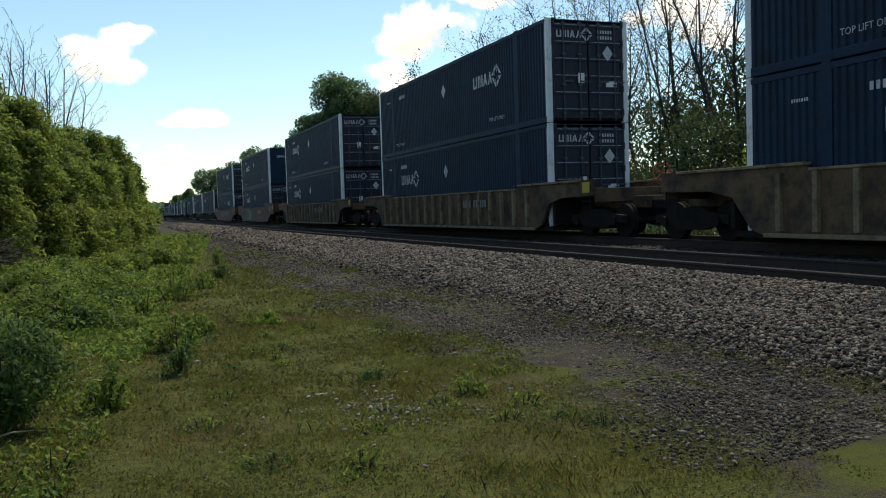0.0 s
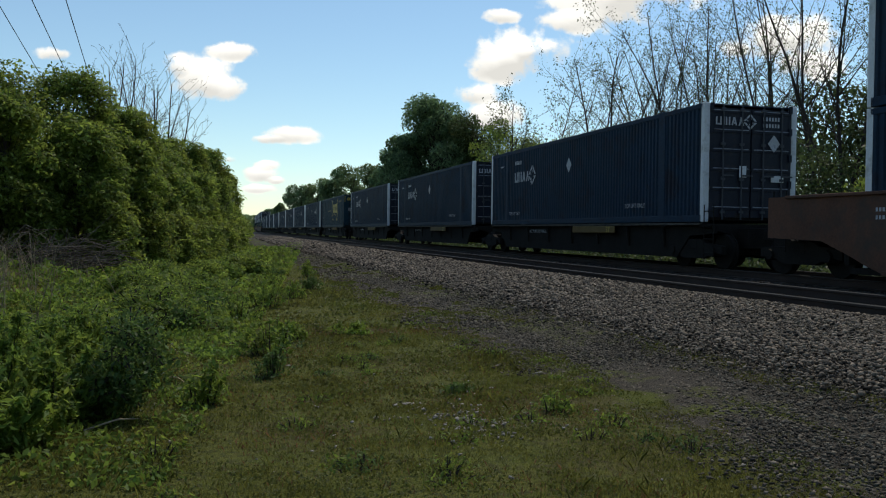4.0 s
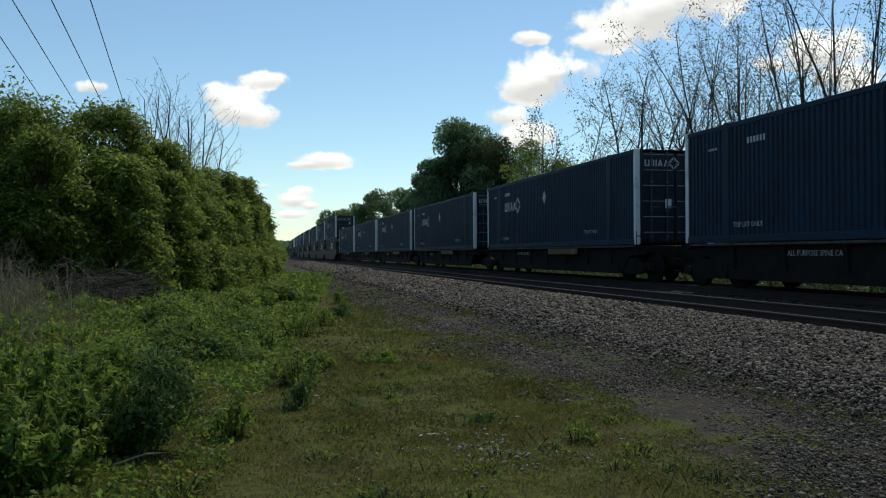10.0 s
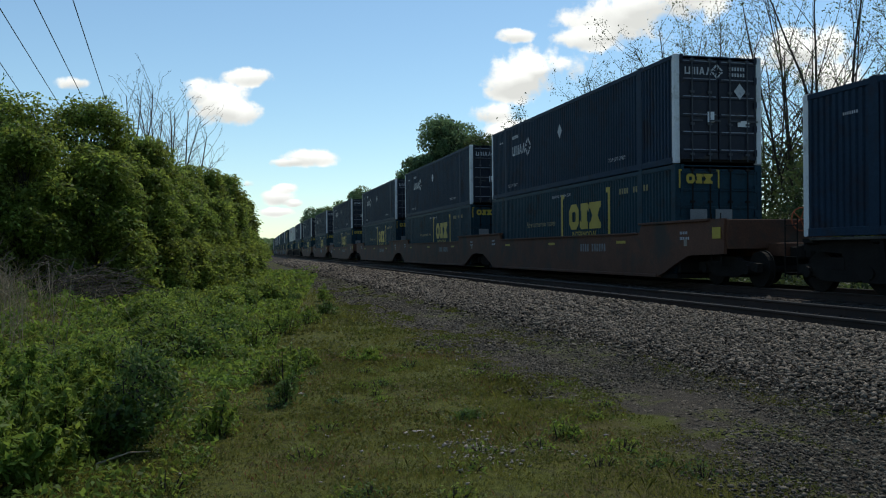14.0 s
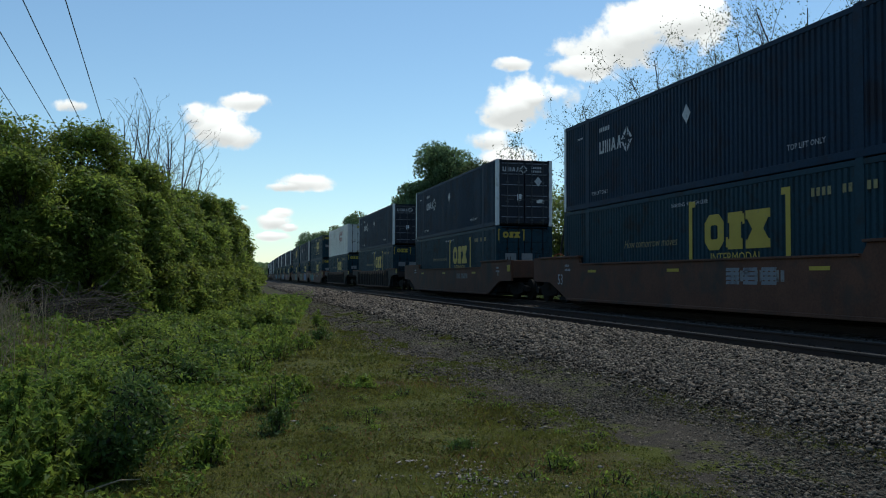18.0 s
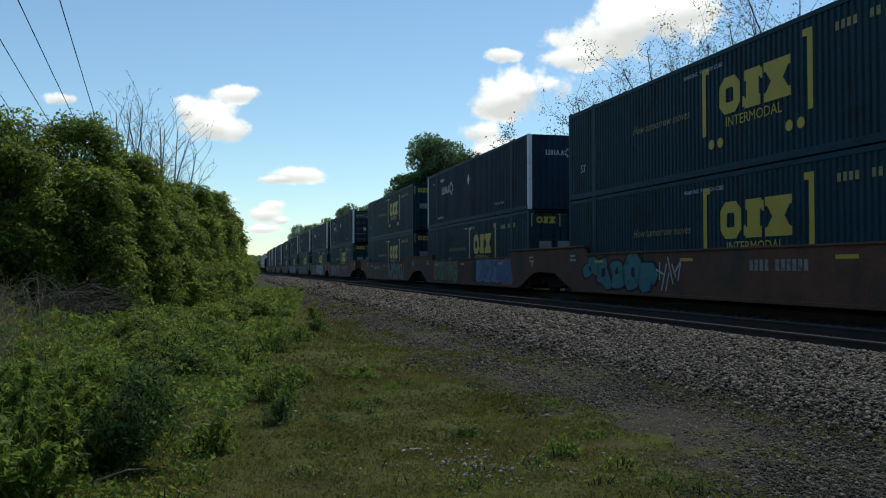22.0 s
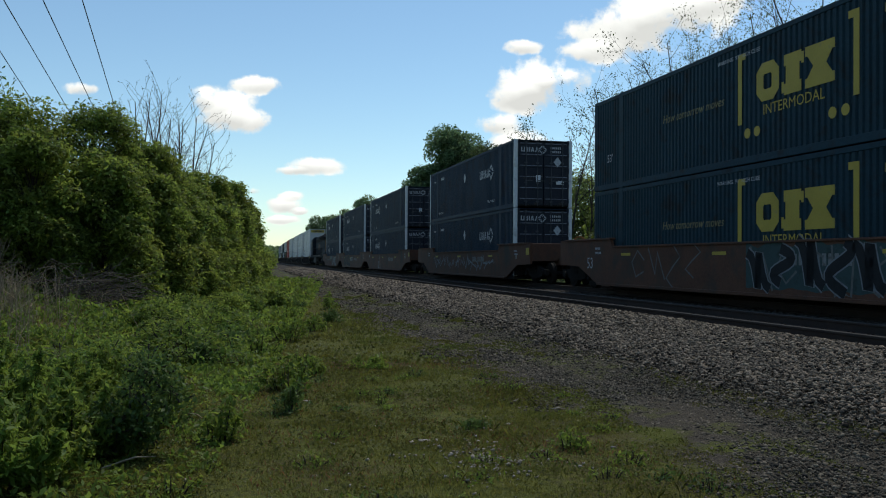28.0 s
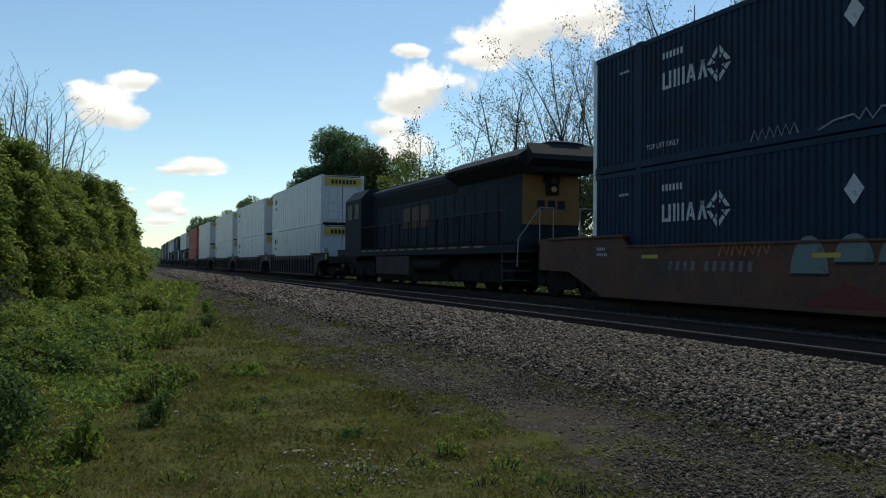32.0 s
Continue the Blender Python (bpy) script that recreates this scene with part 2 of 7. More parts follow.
GREY_CAR = material("dark_grey_car_paint", (0.036, 0.029, 0.025), 0.8, vary=0.35, scale=1.4, fine=22, bump=0.15, dirt=(0.07, 0.045, 0.03), dirt_amount=0.4, dirt_scale=1.6)
UNDER = material("sooty_steel", (0.016, 0.014, 0.0125), 0.85, vary=0.4, scale=3, fine=30, bump=0.2, spec=0.1)
STEEL = material("worn_steel", (0.06, 0.055, 0.05), 0.8, 0.0, vary=0.2, scale=3, fine=40, bump=0.03, spec=0.1)
RUST = material("rusty_rail", (0.04, 0.025, 0.02), 0.85, vary=0.35, scale=3, fine=40, bump=0.2, dirt=(0.03, 0.024, 0.02), dirt_amount=0.5)
TIE = material("weathered_sleeper_wood", (0.055, 0.042, 0.034), 0.9, vary=0.4, scale=5, fine=50, bump=0.4, obj=0.3, island=0.25)
STONE = material("ballast_stone", (0.14, 0.11, 0.082), 0.85, vary=0.35, scale=14, fine=110, bump=0.3, island=1.0)
PEBBLE = material("grey_gravel_stone", (0.1, 0.082, 0.06), 0.9, vary=0.3, scale=9, fine=60, bump=0.3, island=0.9)
# oily stones, toned down further for the shade of the train
SOOT_SHADE_STONE = material("sooty_shaded_ballast_stone", (0.045, 0.036, 0.03), 0.9, vary=0.3, scale=12, fine=60, bump=0.3, island=0.5)
PALE_STONE = material("pale_stone", (0.3, 0.26, 0.22), 0.9, vary=0.2, scale=9, fine=60, bump=0.3, island=0.3)
BARK = material("grey_brown_bark", (0.04, 0.032, 0.027), 0.95, vary=0.4, scale=3, fine=30, bump=0.6)
DRY = material("dry_brown_stalk", (0.32, 0.24, 0.15), 0.95, vary=0.4, scale=5, fine=40, bump=0.2, island=0.4)
LEAF_HEDGE = leaf_material("hedge_leaf", (0.165, 0.235, 0.045), 0.5, 0.62)
LEAF_DARK = leaf_material("dark_tree_leaf", (0.12, 0.2, 0.095), 0.45, 0.62)
LEAF_SPRING = leaf_material("young_leaf", (0.055, 0.085, 0.03), 0.4, 0.5)
LEAF_WEED = leaf_material("weed_leaf", (0.138, 0.215, 0.038), 0.4, 0.58)
LEAF_FAR = leaf_material("far_wood_leaf", (0.12, 0.18, 0.075), 0.4, 0.55)
GRASS = leaf_material("grass_blade", (0.135, 0.15, 0.034), 0.45, 0.55)
TURF = leaf_material("turf_leaf", (0.1, 0.112, 0.024), 0.45, 0.45)
GRASS_DRY = leaf_material("reddish_grass_blade", (0.2, 0.115, 0.055), 0.45, 0.45)
DEADWOOD = material("grey_brown_deadwood", (0.11, 0.09, 0.07), 0.95, vary=0.4, scale=5, fine=40, bump=0.2, island=0.5)
SLOGAN_MARK = material("faded_gold_mark", (0.25, 0.21, 0.09), 0.6, vary=0.3, scale=3, fine=40, bump=0.05, dirt=(0.06, 0.07, 0.07), dirt_amount=0.4, dirt_scale=6)
WIRE = material("dark_cable", (0.03, 0.03, 0.035), 0.6, vary=0.1, bump=0)


def ground_material():
    """Soil, short grass, fine gravel and track bed, told apart by the strip attribute (distance across the line)."""
    m = bpy.data.materials.new("verge_ground")
    m.use_nodes = True
    nt = m.node_tree
    N, L = nt.nodes.new, nt.links.new
    p = nt.nodes["Principled BSDF"]
    p.inputs["Roughness"].default_value, p.inputs["Specular IOR Level"].default_value = 0.95, 0.1
    co, at = N("ShaderNodeTexCoord"), N("ShaderNodeAttribute")
    at.attribute_name = "strip"

    def noise_at(scale, detail=6.0, rough=0.6):
        n = N("ShaderNodeTexNoise")
        n.inputs["Scale"].default_value, n.inputs["Detail"].default_value, n.inputs["Roughness"].default_value = scale, detail, rough
        L(co.outputs["Object"], n.inputs["Vector"])
        return n.outputs["Fac"]

    def ramp(src, a, b, lo=0.0, hi=1.0):
        n = N("ShaderNodeMapRange")
        n.inputs["From Min"].default_value, n.inputs["From Max"].default_value = a, b
        n.inputs["To Min"].default_value, n.inputs["To Max"].default_value = lo, hi
        L(src, n.inputs["Value"])
        return n.outputs[0]

    def blend(f, a, b):
        n = N("ShaderNodeMix")
        n.data_type = "RGBA"
        L(f, n.inputs["Factor"])
        for k, v in (("A", a), ("B", b)):
            if isinstance(v, tuple):
                n.inputs[k].default_value = (*v, 1)
            else:
                L(v, n.inputs[k])
        return n.outputs["Result"]

    def plus(a, b):
        n = N("ShaderNodeMath")
        n.operation = "ADD"
        L(a, n.inputs[0]), L(b, n.inputs[1])
        return n.outputs[0]

    big, mid, small, tiny = noise_at(0.45), noise_at(2.2), noise_at(14.0), noise_at(90.0, 3.0)
    grass = blend(ramp(mid, 0.35, 0.65), (0.074, 0.088, 0.014), (0.11, 0.108, 0.022))
    grass = blend(ramp(small, 0.45, 0.62), grass, (0.042, 0.05, 0.014))
    grass = blend(ramp(tiny, 0.52, 0.66), grass, (0.15, 0.14, 0.045))
    soil = blend(ramp(small, 0.35, 0.65), (0.1, 0.075, 0.032), (0.07, 0.056, 0.026))
    verge = blend(ramp(plus(big, ramp(small, 0, 1, -0.12, 0.12)), 0.5, 0.66), grass, soil)
    grit = blend(ramp(tiny, 0.35, 0.65), (0.036, 0.03, 0.024), (0.09, 0.075, 0.058))
    grit = blend(ramp(mid, 0.55, 0.7), grit, (0.1, 0.082, 0.066))
    moss = blend(ramp(plus(big, ramp(mid, 0, 1, -0.2, 0.2)), 0.5, 0.58), grit, (0.09, 0.098, 0.022))
    edge = plus(at.outputs["Fac"], ramp(mid, 0, 1, -0.75, 0.75))
    edge = plus(edge, ramp(small, 0, 1, -0.35, 0.35))
    col = blend(ramp(edge, -8.4, -7.9), verge, moss)
    bed = blend(ramp(tiny, 0.3, 0.7), (0.035, 0.028, 0.023), (0.085, 0.068, 0.055))
    col = blend(ramp(edge, -6.35, -5.95), col, bed)
    # oily bed between the tracks, with the train's shadow put into its colour
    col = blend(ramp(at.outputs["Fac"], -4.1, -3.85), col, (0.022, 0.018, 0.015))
    # green ground beyond the line, its colour lowered for the shade under tall weeds
    far = blend(ramp(mid, 0.35, 0.65), (0.03, 0.045, 0.012), (0.045, 0.055, 0.016))
    col = blend(ramp(edge, 5.2, 5.8), col, far)
    tone = N("ShaderNodeHueSaturation")
    L(col, tone.inputs["Color"]), L(ramp(tiny, 0.3, 0.7, 0.75, 1.25), tone.inputs["Value"])
    L(tone.outputs[0], p.inputs["Base Color"])
    b = N("ShaderNodeBump")
    b.inputs["Strength"].default_value, b.inputs["Distance"].default_value = 0.7, 0.02
    L(plus(small, tiny), b.inputs["Height"]), L(b.outputs[0], p.inputs["Normal"])
    return m


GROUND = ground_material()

# ---- helpers for meshes ----


def mesh_of(name, verts, faces, mats, smooth=False, index=None):
    me = bpy.data.meshes.new(name)
    me.from_pydata(verts if isinstance(verts, list) else verts.tolist(), [], faces if isinstance(faces, list) else faces.tolist())
    for m in (mats if isinstance(mats, (list, tuple)) else (mats,)):
        me.materials.append(m)
    if index is not None:
        me.polygons.foreach_set("material_index", index)
    if smooth:
        me.polygons.foreach_set("use_smooth", [True] * len(me.polygons))
    me.update()
    return me


def bm_mesh(name, bm, mat, smooth=False):
    me = bpy.data.meshes.new(name)
    bm.normal_update()
    bm.to_mesh(me)
    bm.free()
    me.materials.append(mat)
    if smooth:
        me.polygons.foreach_set("use_smooth", [True] * len(me.polygons))
    return me


def part(name, data, parent, label="", at=None):
    ob = new(name, data)
    ob.parent = parent
    if at is not None:
        ob.matrix_basis = at
    return tagged(ob, label) if label else ob


def box(bm, x0, x1, y0, y1, z0, z1, bevel=0.0):
    vs = [bm.verts.new(c) for c in ((x0, y0, z0), (x1, y0, z0), (x1, y1, z0), (x0, y1, z0), (x0, y0, z1), (x1, y0, z1), (x1, y1, z1), (x0, y1, z1))]
    fs = [bm.faces.new([vs[i] for i in q]) for q in ((3, 2, 1, 0), (4, 5, 6, 7), (0, 1, 5, 4), (1, 2, 6, 5), (2, 3, 7, 6), (3, 0, 4, 7))]
    if bevel:
        bmesh.ops.bevel(bm, geom=list({e for f in fs for e in f.edges}), offset=bevel, segments=1, affect="EDGES")


def prism(bm, outline, axis, a, b):
    """An outline in the two other axes, drawn out along axis ('x', 'y' or 'z') from a to b."""
    def at(p, d):
        return (d, p[0], p[1]) if axis == "x" else ((p[0], d, p[1]) if axis == "y" else (p[0], p[1], d))
    lo, hi = [bm.verts.new(at(p, a)) for p in outline], [bm.verts.new(at(p, b)) for p in outline]
    n = len(outline)
    for i in range(n):
        bm.faces.new((lo[i], lo[(i + 1) % n], hi[(i + 1) % n], hi[i]))
    bm.faces.new(lo[::-1]), bm.faces.new(hi)
    bmesh.ops.recalc_face_normals(bm, faces=bm.faces)


def tube(bm, a, b, r, sides=6, r2=None):
    a, b = Vector(a), Vector(b)
    q = (b - a).to_track_quat("Z", "Y")
    rings = []
    for p, rad in ((a, r), (b, r if r2 is None else r2)):
        rings.append([bm.verts.new(p + q @ Vector((rad * math.cos(2 * math.pi * i / sides), rad * math.sin(2 * math.pi * i / sides), 0))) for i in range(sides)])
    for i in range(sides):
        bm.faces.new((rings[0][i], rings[0][(i + 1) % sides], rings[1][(i + 1) % sides], rings[1][i]))
    bm.faces.new(rings[0][::-1]), bm.faces.new(rings[1])


def made(fn, name, mat, smooth=False):
    bm = bmesh.new()
    fn(bm)
    return bm_mesh(name, bm, mat, smooth)

# ---- ground ----
PROFILE = [(-2500, 6.0), (-300, 2.5), (-60, 1.6), (-22.6, 0.9), (-17.6, 0.55), (-14.6, 0.2), (-11.6, 0.0), (-9.0, 0.0), (-7.85, 0.0), (-6.95, 0.07), (-5.85, 0.27),
           (-4.75, 0.49), (-4.3, 0.54), (-3.95, 0.51), (-3.65, 0.44), (3.4, 0.44), (4.2, 0.35), (6.0, -0.2), (9.0, -0.35), (20, 0.1), (120, 0.8), (2500, 6.0)]


def height(off):
    return float(np.interp(off, [p[0] for p in PROFILE], [p[1] for p in PROFILE]))


def ground_z(x, y):
    """Height of the ground at a place of the plan."""
    off = RADIUS - math.hypot(x - SIDE - RADIUS, y)
    return height(off) + lumps(x, y, off)


def lumps(x, y, off):
    k = 1.0 if off < -8.2 else (0.35 if off < -4.15 or off > 4 else 0.1)
    return k * (0.05 * noise.noise((x * 0.4, y * 0.4, 3.0)) + 0.025 * noise.noise((x * 1.7, y * 1.7, 9.0)))


def spot(x, y):
    """Turns a place given by its offset across and along the line of sight into the plan."""
    d, w = 1.109 * (x * 0.28669 + y * 0.95802), x * 0.95802 - y * 0.28669
    return d * 0.25342 + w * 0.96736, d * 0.96736 - w * 0.25342


def build_ground():
    S = [-3200, -1500, -700, -300, -150, -80, -40] + list(np.arange(-20, 45, 0.6)) + list(np.arange(45, 120, 2.5)) + list(np.arange(120, 420, 10)) + [450, 520, 650, 900, 1300, 2000, 3200]
    O = [-2500, -1200, -500, -250, -120, -80, -60, -45, -36] + list(np.arange(-30, -3.0, 0.35)) + list(np.arange(-2.7, 4.5, 0.9)) + list(np.arange(4.5, 12, 0.7)) + [14, 18, 24, 32, 45, 70, 120, 250, 600, 1300, 2500]
    verts, strip = [], []
    for s in S:
        for o in O:
            v = along(s, o)
            v.z = height(o) + lumps(v.x, v.y, o)
            verts.append(v)
            strip.append(o)
    n = len(O)
    faces = [(i * n + j, i * n + j + 1, (i + 1) * n + j + 1, (i + 1) * n + j) for i in range(len(S) - 1) for j in range(n - 1)]
    me = mesh_of("ground", [tuple(v) for v in verts], faces, GROUND, True)
    a = me.attributes.new("strip", "FLOAT", "POINT")
    a.data.foreach_set("value", strip)
    tagged(new("ground", me), "grassy railway verge with gravel path and track bed", "ground", kind="structure")


build_ground()


def fast_mesh(name, co, quads, mat):
    """A mesh from arrays: co (n, 3), quads (m, k)."""
    me = bpy.data.meshes.new(name)
    m, k = quads.shape
    me.vertices.add(len(co))
    me.vertices.foreach_set("co", np.asarray(co, np.float32).ravel())
    me.loops.add(m * k)
    me.loops.foreach_set("vertex_index", quads.ravel().astype(np.int32))
    me.polygons.add(m)
    me.polygons.foreach_set("loop_start", np.arange(0, m * k, k, dtype=np.int32))
    me.materials.append(mat)
    me.update(calc_edges=True)
    return me


def unit_rows(n, rng):
    v = rng.normal(size=(n, 3))
    return v / np.linalg.norm(v, axis=1, keepdims=True)


def leaf_arrays(centres, size, rng, droop=0.3, slim=0.5, up=0.35):
    """A four-cornered leaf at each centre, of uneven size and turn."""
    n = len(centres)
    d = unit_rows(n, rng)
    d[:, 2] -= droop * rng.random(n)
    d /= np.linalg.norm(d, axis=1, keepdims=True)
    w = unit_rows(n, rng)
    w[:, 2] *= 1 - up
    w -= d * (w * d).sum(1, keepdims=True)
    w /= np.linalg.norm(w, axis=1, keepdims=True) + 1e-9
    L = (size * (0.55 + 0.9 * rng.random(n)))[:, None]
    nrm = np.cross(d, w)
    co = np.stack([centres - d * L * 0.5, centres + w * L * slim * 0.5 + nrm * L * 0.08, centres + d * L * 0.5, centres - w * L * slim * 0.5 + nrm * L * 0.08], 1)
    return co.reshape(-1, 3), np.arange(4 * n).reshape(n, 4)


def spray_arrays(centres, outward, size, rng, per):
    """Drooping sprays of leaves, each a tilted fan of leaves round its centre."""
    n = len(centres)
    nz = outward * 0.55 + np.array((0, 0, 0.75)) + 0.35 * rng.normal(size=(n, 3))
    nz /= np.linalg.norm(nz, axis=1, keepdims=True)
    u = np.cross(nz, unit_rows(n, rng))
    u /= np.linalg.norm(u, axis=1, keepdims=True) + 1e-9
    v = np.cross(nz, u)
    c, nz, u, v = (np.repeat(q, per, 0) for q in (centres, nz, u, v))
    m = n * per
    a, r = 6.283 * rng.random(m), size * 2.3 * np.sqrt(rng.random(m))
    ca, sa = np.cos(a)[:, None], np.sin(a)[:, None]
    rad = u * ca + v * sa
    pos = c + rad * r[:, None] - nz * (r * r / (size * 5))[:, None] + 0.12 * size * rng.normal(size=(m, 3))
    d = rad + 0.5 * rng.normal(size=(m, 3)) * np.array((1, 1, 0.6)) - nz * 0.25
    d /= np.linalg.norm(d, axis=1, keepdims=True)
    w = np.cross(nz + 0.3 * rng.normal(size=(m, 3)), d)
    w /= np.linalg.norm(w, axis=1, keepdims=True) + 1e-9
    L = (size * (0.55 + 0.9 * rng.random(m)))[:, None]
    co = np.stack([pos - d * L * 0.5, pos + w * L * 0.24 + nz * L * 0.06, pos + d * L * 0.5, pos - w * L * 0.24 + nz * L * 0.06], 1)
    return co.reshape(-1, 3), np.arange(4 * m).reshape(m, 4)


def tubes(segments, sides=5):
    """Tapered tubes for rows of (x0, y0, z0, x1, y1, z1, r0, r1)."""
    seg = np.asarray(segments, float)
    a, b, ra, rb = seg[:, :3], seg[:, 3:6], seg[:, 6], seg[:, 7]
    d = b - a
    d /= np.linalg.norm(d, axis=1, keepdims=True) + 1e-9
    ref = np.where(np.abs(d[:, 2:3]) > 0.9, [[1.0, 0, 0]], [[0, 0, 1.0]])
    u = np.cross(d, ref)
    u /= np.linalg.norm(u, axis=1, keepdims=True)
    v = np.cross(d, u)
    rings = []
    for p, r in ((a, ra), (b, rb)):
        for i in range(sides):
            t = 2 * math.pi * i / sides
            rings.append(p + (u * math.cos(t) + v * math.sin(t)) * r[:, None])
    co = np.stack(rings, 1).reshape(-1, 3)
    base = np.arange(len(seg))[:, None] * (2 * sides)
    quads = np.concatenate([base + np.array([[i, (i + 1) % sides, sides + (i + 1) % sides, sides + i]]) for i in range(sides)], 0)
    return co, quads


def grow(height_m, rng, stems=1, spread=0.5, levels=5, trunk=0.16, lean=0.0, split=(2, 3), straight=0.7, wander=1.0, rise=0.05):
    """Branch segments and the ends of the twigs of one tree, with its foot at the origin."""
    segs, tips = [], []

    def branch(p, d, length, r, level):
        steps = 4 if level < 2 else 3
        for k in range(steps):
            d = (d + Vector(rng.normal(size=3)) * wander * (0.10 if level < 2 else 0.2) + Vector((0, 0, rise))).normalized()
            q = p + d * (length / steps)
            r2 = r * (0.86 if level < 2 else 0.8)
            segs.append((*p, *q, r, r2))
            p, r = q, r2
            if level < levels and k >= (1 if level else 2) and rng.random() < 0.75:
                side = Vector(rng.normal(size=3))
                side = (side - d * side.dot(d)).normalized()
                branch(p, (d * straight + side * (0.55 + spread * rng.random())).normalized(), length * (0.5 + 0.25 * rng.random()), r * 0.6, level + 1)
        if level >= levels:
            tips.append(tuple(p))
            return
        for _ in range(rng.integers(split[0], split[1] + 1)):
            side = Vector(rng.normal(size=3))
            side = (side - d * side.dot(d)).normalized()
            branch(p, (d + side * spread * (0.5 + 0.7 * rng.random())).normalized(), length * (0.6 + 0.2 * rng.random()), r * 0.7, level + 1)

    for i in range(stems):
        a = rng.random() * 6.28
        tilt = (0.05 + lean) if stems == 1 else 0.12 + 0.3 * rng.random()
        branch(Vector((0.15 * math.cos(a) * (stems > 1), 0.15 * math.sin(a) * (stems > 1), -0.3)), Vector((math.cos(a) * tilt, math.sin(a) * tilt, 1)).normalized(), height_m * 0.34, trunk, 0)
    seg = np.array(segs)
    k = height_m / seg[:, 5].max()
    seg[:, :6] *= k
    return seg, np.array(tips) * k


def ascend(height_m, rng, leaders=1, fan=0.14, levels=3, trunk=0.12, thick=0.88):
    """Segments and twig ends of a tree with leaders that run to the top and ascending side shoots."""
    segs, tips = [], []

    def shoot(p, d, length, r, level):
        steps = max(3, int(length / 0.5))
        tip_r = r * 0.22
        for k in range(steps):
            d = (d + Vector(rng.normal(size=3)) * (0.035 if level == 0 else 0.07) + Vector((0, 0, 0.03 if level else 0.015))).normalized()
            q = p + d * (length / steps)
            f, g = k / steps, (k + 1) / steps
            segs.append((*p, *q, r + (tip_r - r) * f, r + (tip_r - r) * g))
            p = q
            if level < levels and f > (0.3 if level == 0 else 0.18) and rng.random() < thick:
                side = Vector(rng.normal(size=3))
                side = (side - d * side.dot(d)).normalized()
                a = 0.5 + 0.4 * rng.random()
                shoot(p, d * math.cos(a) + side * math.sin(a), length * (0.26 + 0.2 * rng.random()) * (1.15 - 0.75 * f), (r + (tip_r - r) * f) * 0.5, level + 1)
        tips.append(tuple(p))

    turn = rng.random() * 6.283
    for i in range(leaders):
        a = turn + 6.283 * i / leaders + 0.5 * rng.normal()
        t = fan * (0.5 + rng.random()) if leaders > 1 else 0.03
        shoot(Vector((0, 0, -0.3)), Vector((math.cos(a) * t, math.sin(a) * t, 1)).normalized(), height_m * (0.85 + 0.15 * rng.random()), trunk, 0)
    seg = np.array(segs)
    k = height_m / seg[:, 5].max()
    seg[:, :6] *= k
    return seg, np.array(tips) * k


def tree(kind, x, y, seed, height_m, leaf=None, leaf_size=0.09, per_tip=6, puff=0.35, label="", name="tree", twig_floor=0.006, z=None, fixed=False, **how):
    x, y = (x, y) if fixed else spot(x, y)
    rng = np.random.default_rng(seed)
    seg, tips = (ascend if "leaders" in how else grow)(height_m, rng, **how)
    seg[:, 6:] = np.maximum(seg[:, 6:], twig_floor)
    ob = tagged(new(name), label, "tree")
    ob.location = (x, y, (ground_z(x, y) if z is None else z))
    part("trunk", fast_mesh("trunk", *tubes(seg), BARK), ob)
    if leaf:
        ctr = np.repeat(tips, per_tip, 0) + rng.normal(size=(len(tips) * per_tip, 3)) * puff
        part("crown", fast_mesh("crown", *leaf_arrays(ctr, leaf_size, rng), leaf), ob)
    return ob


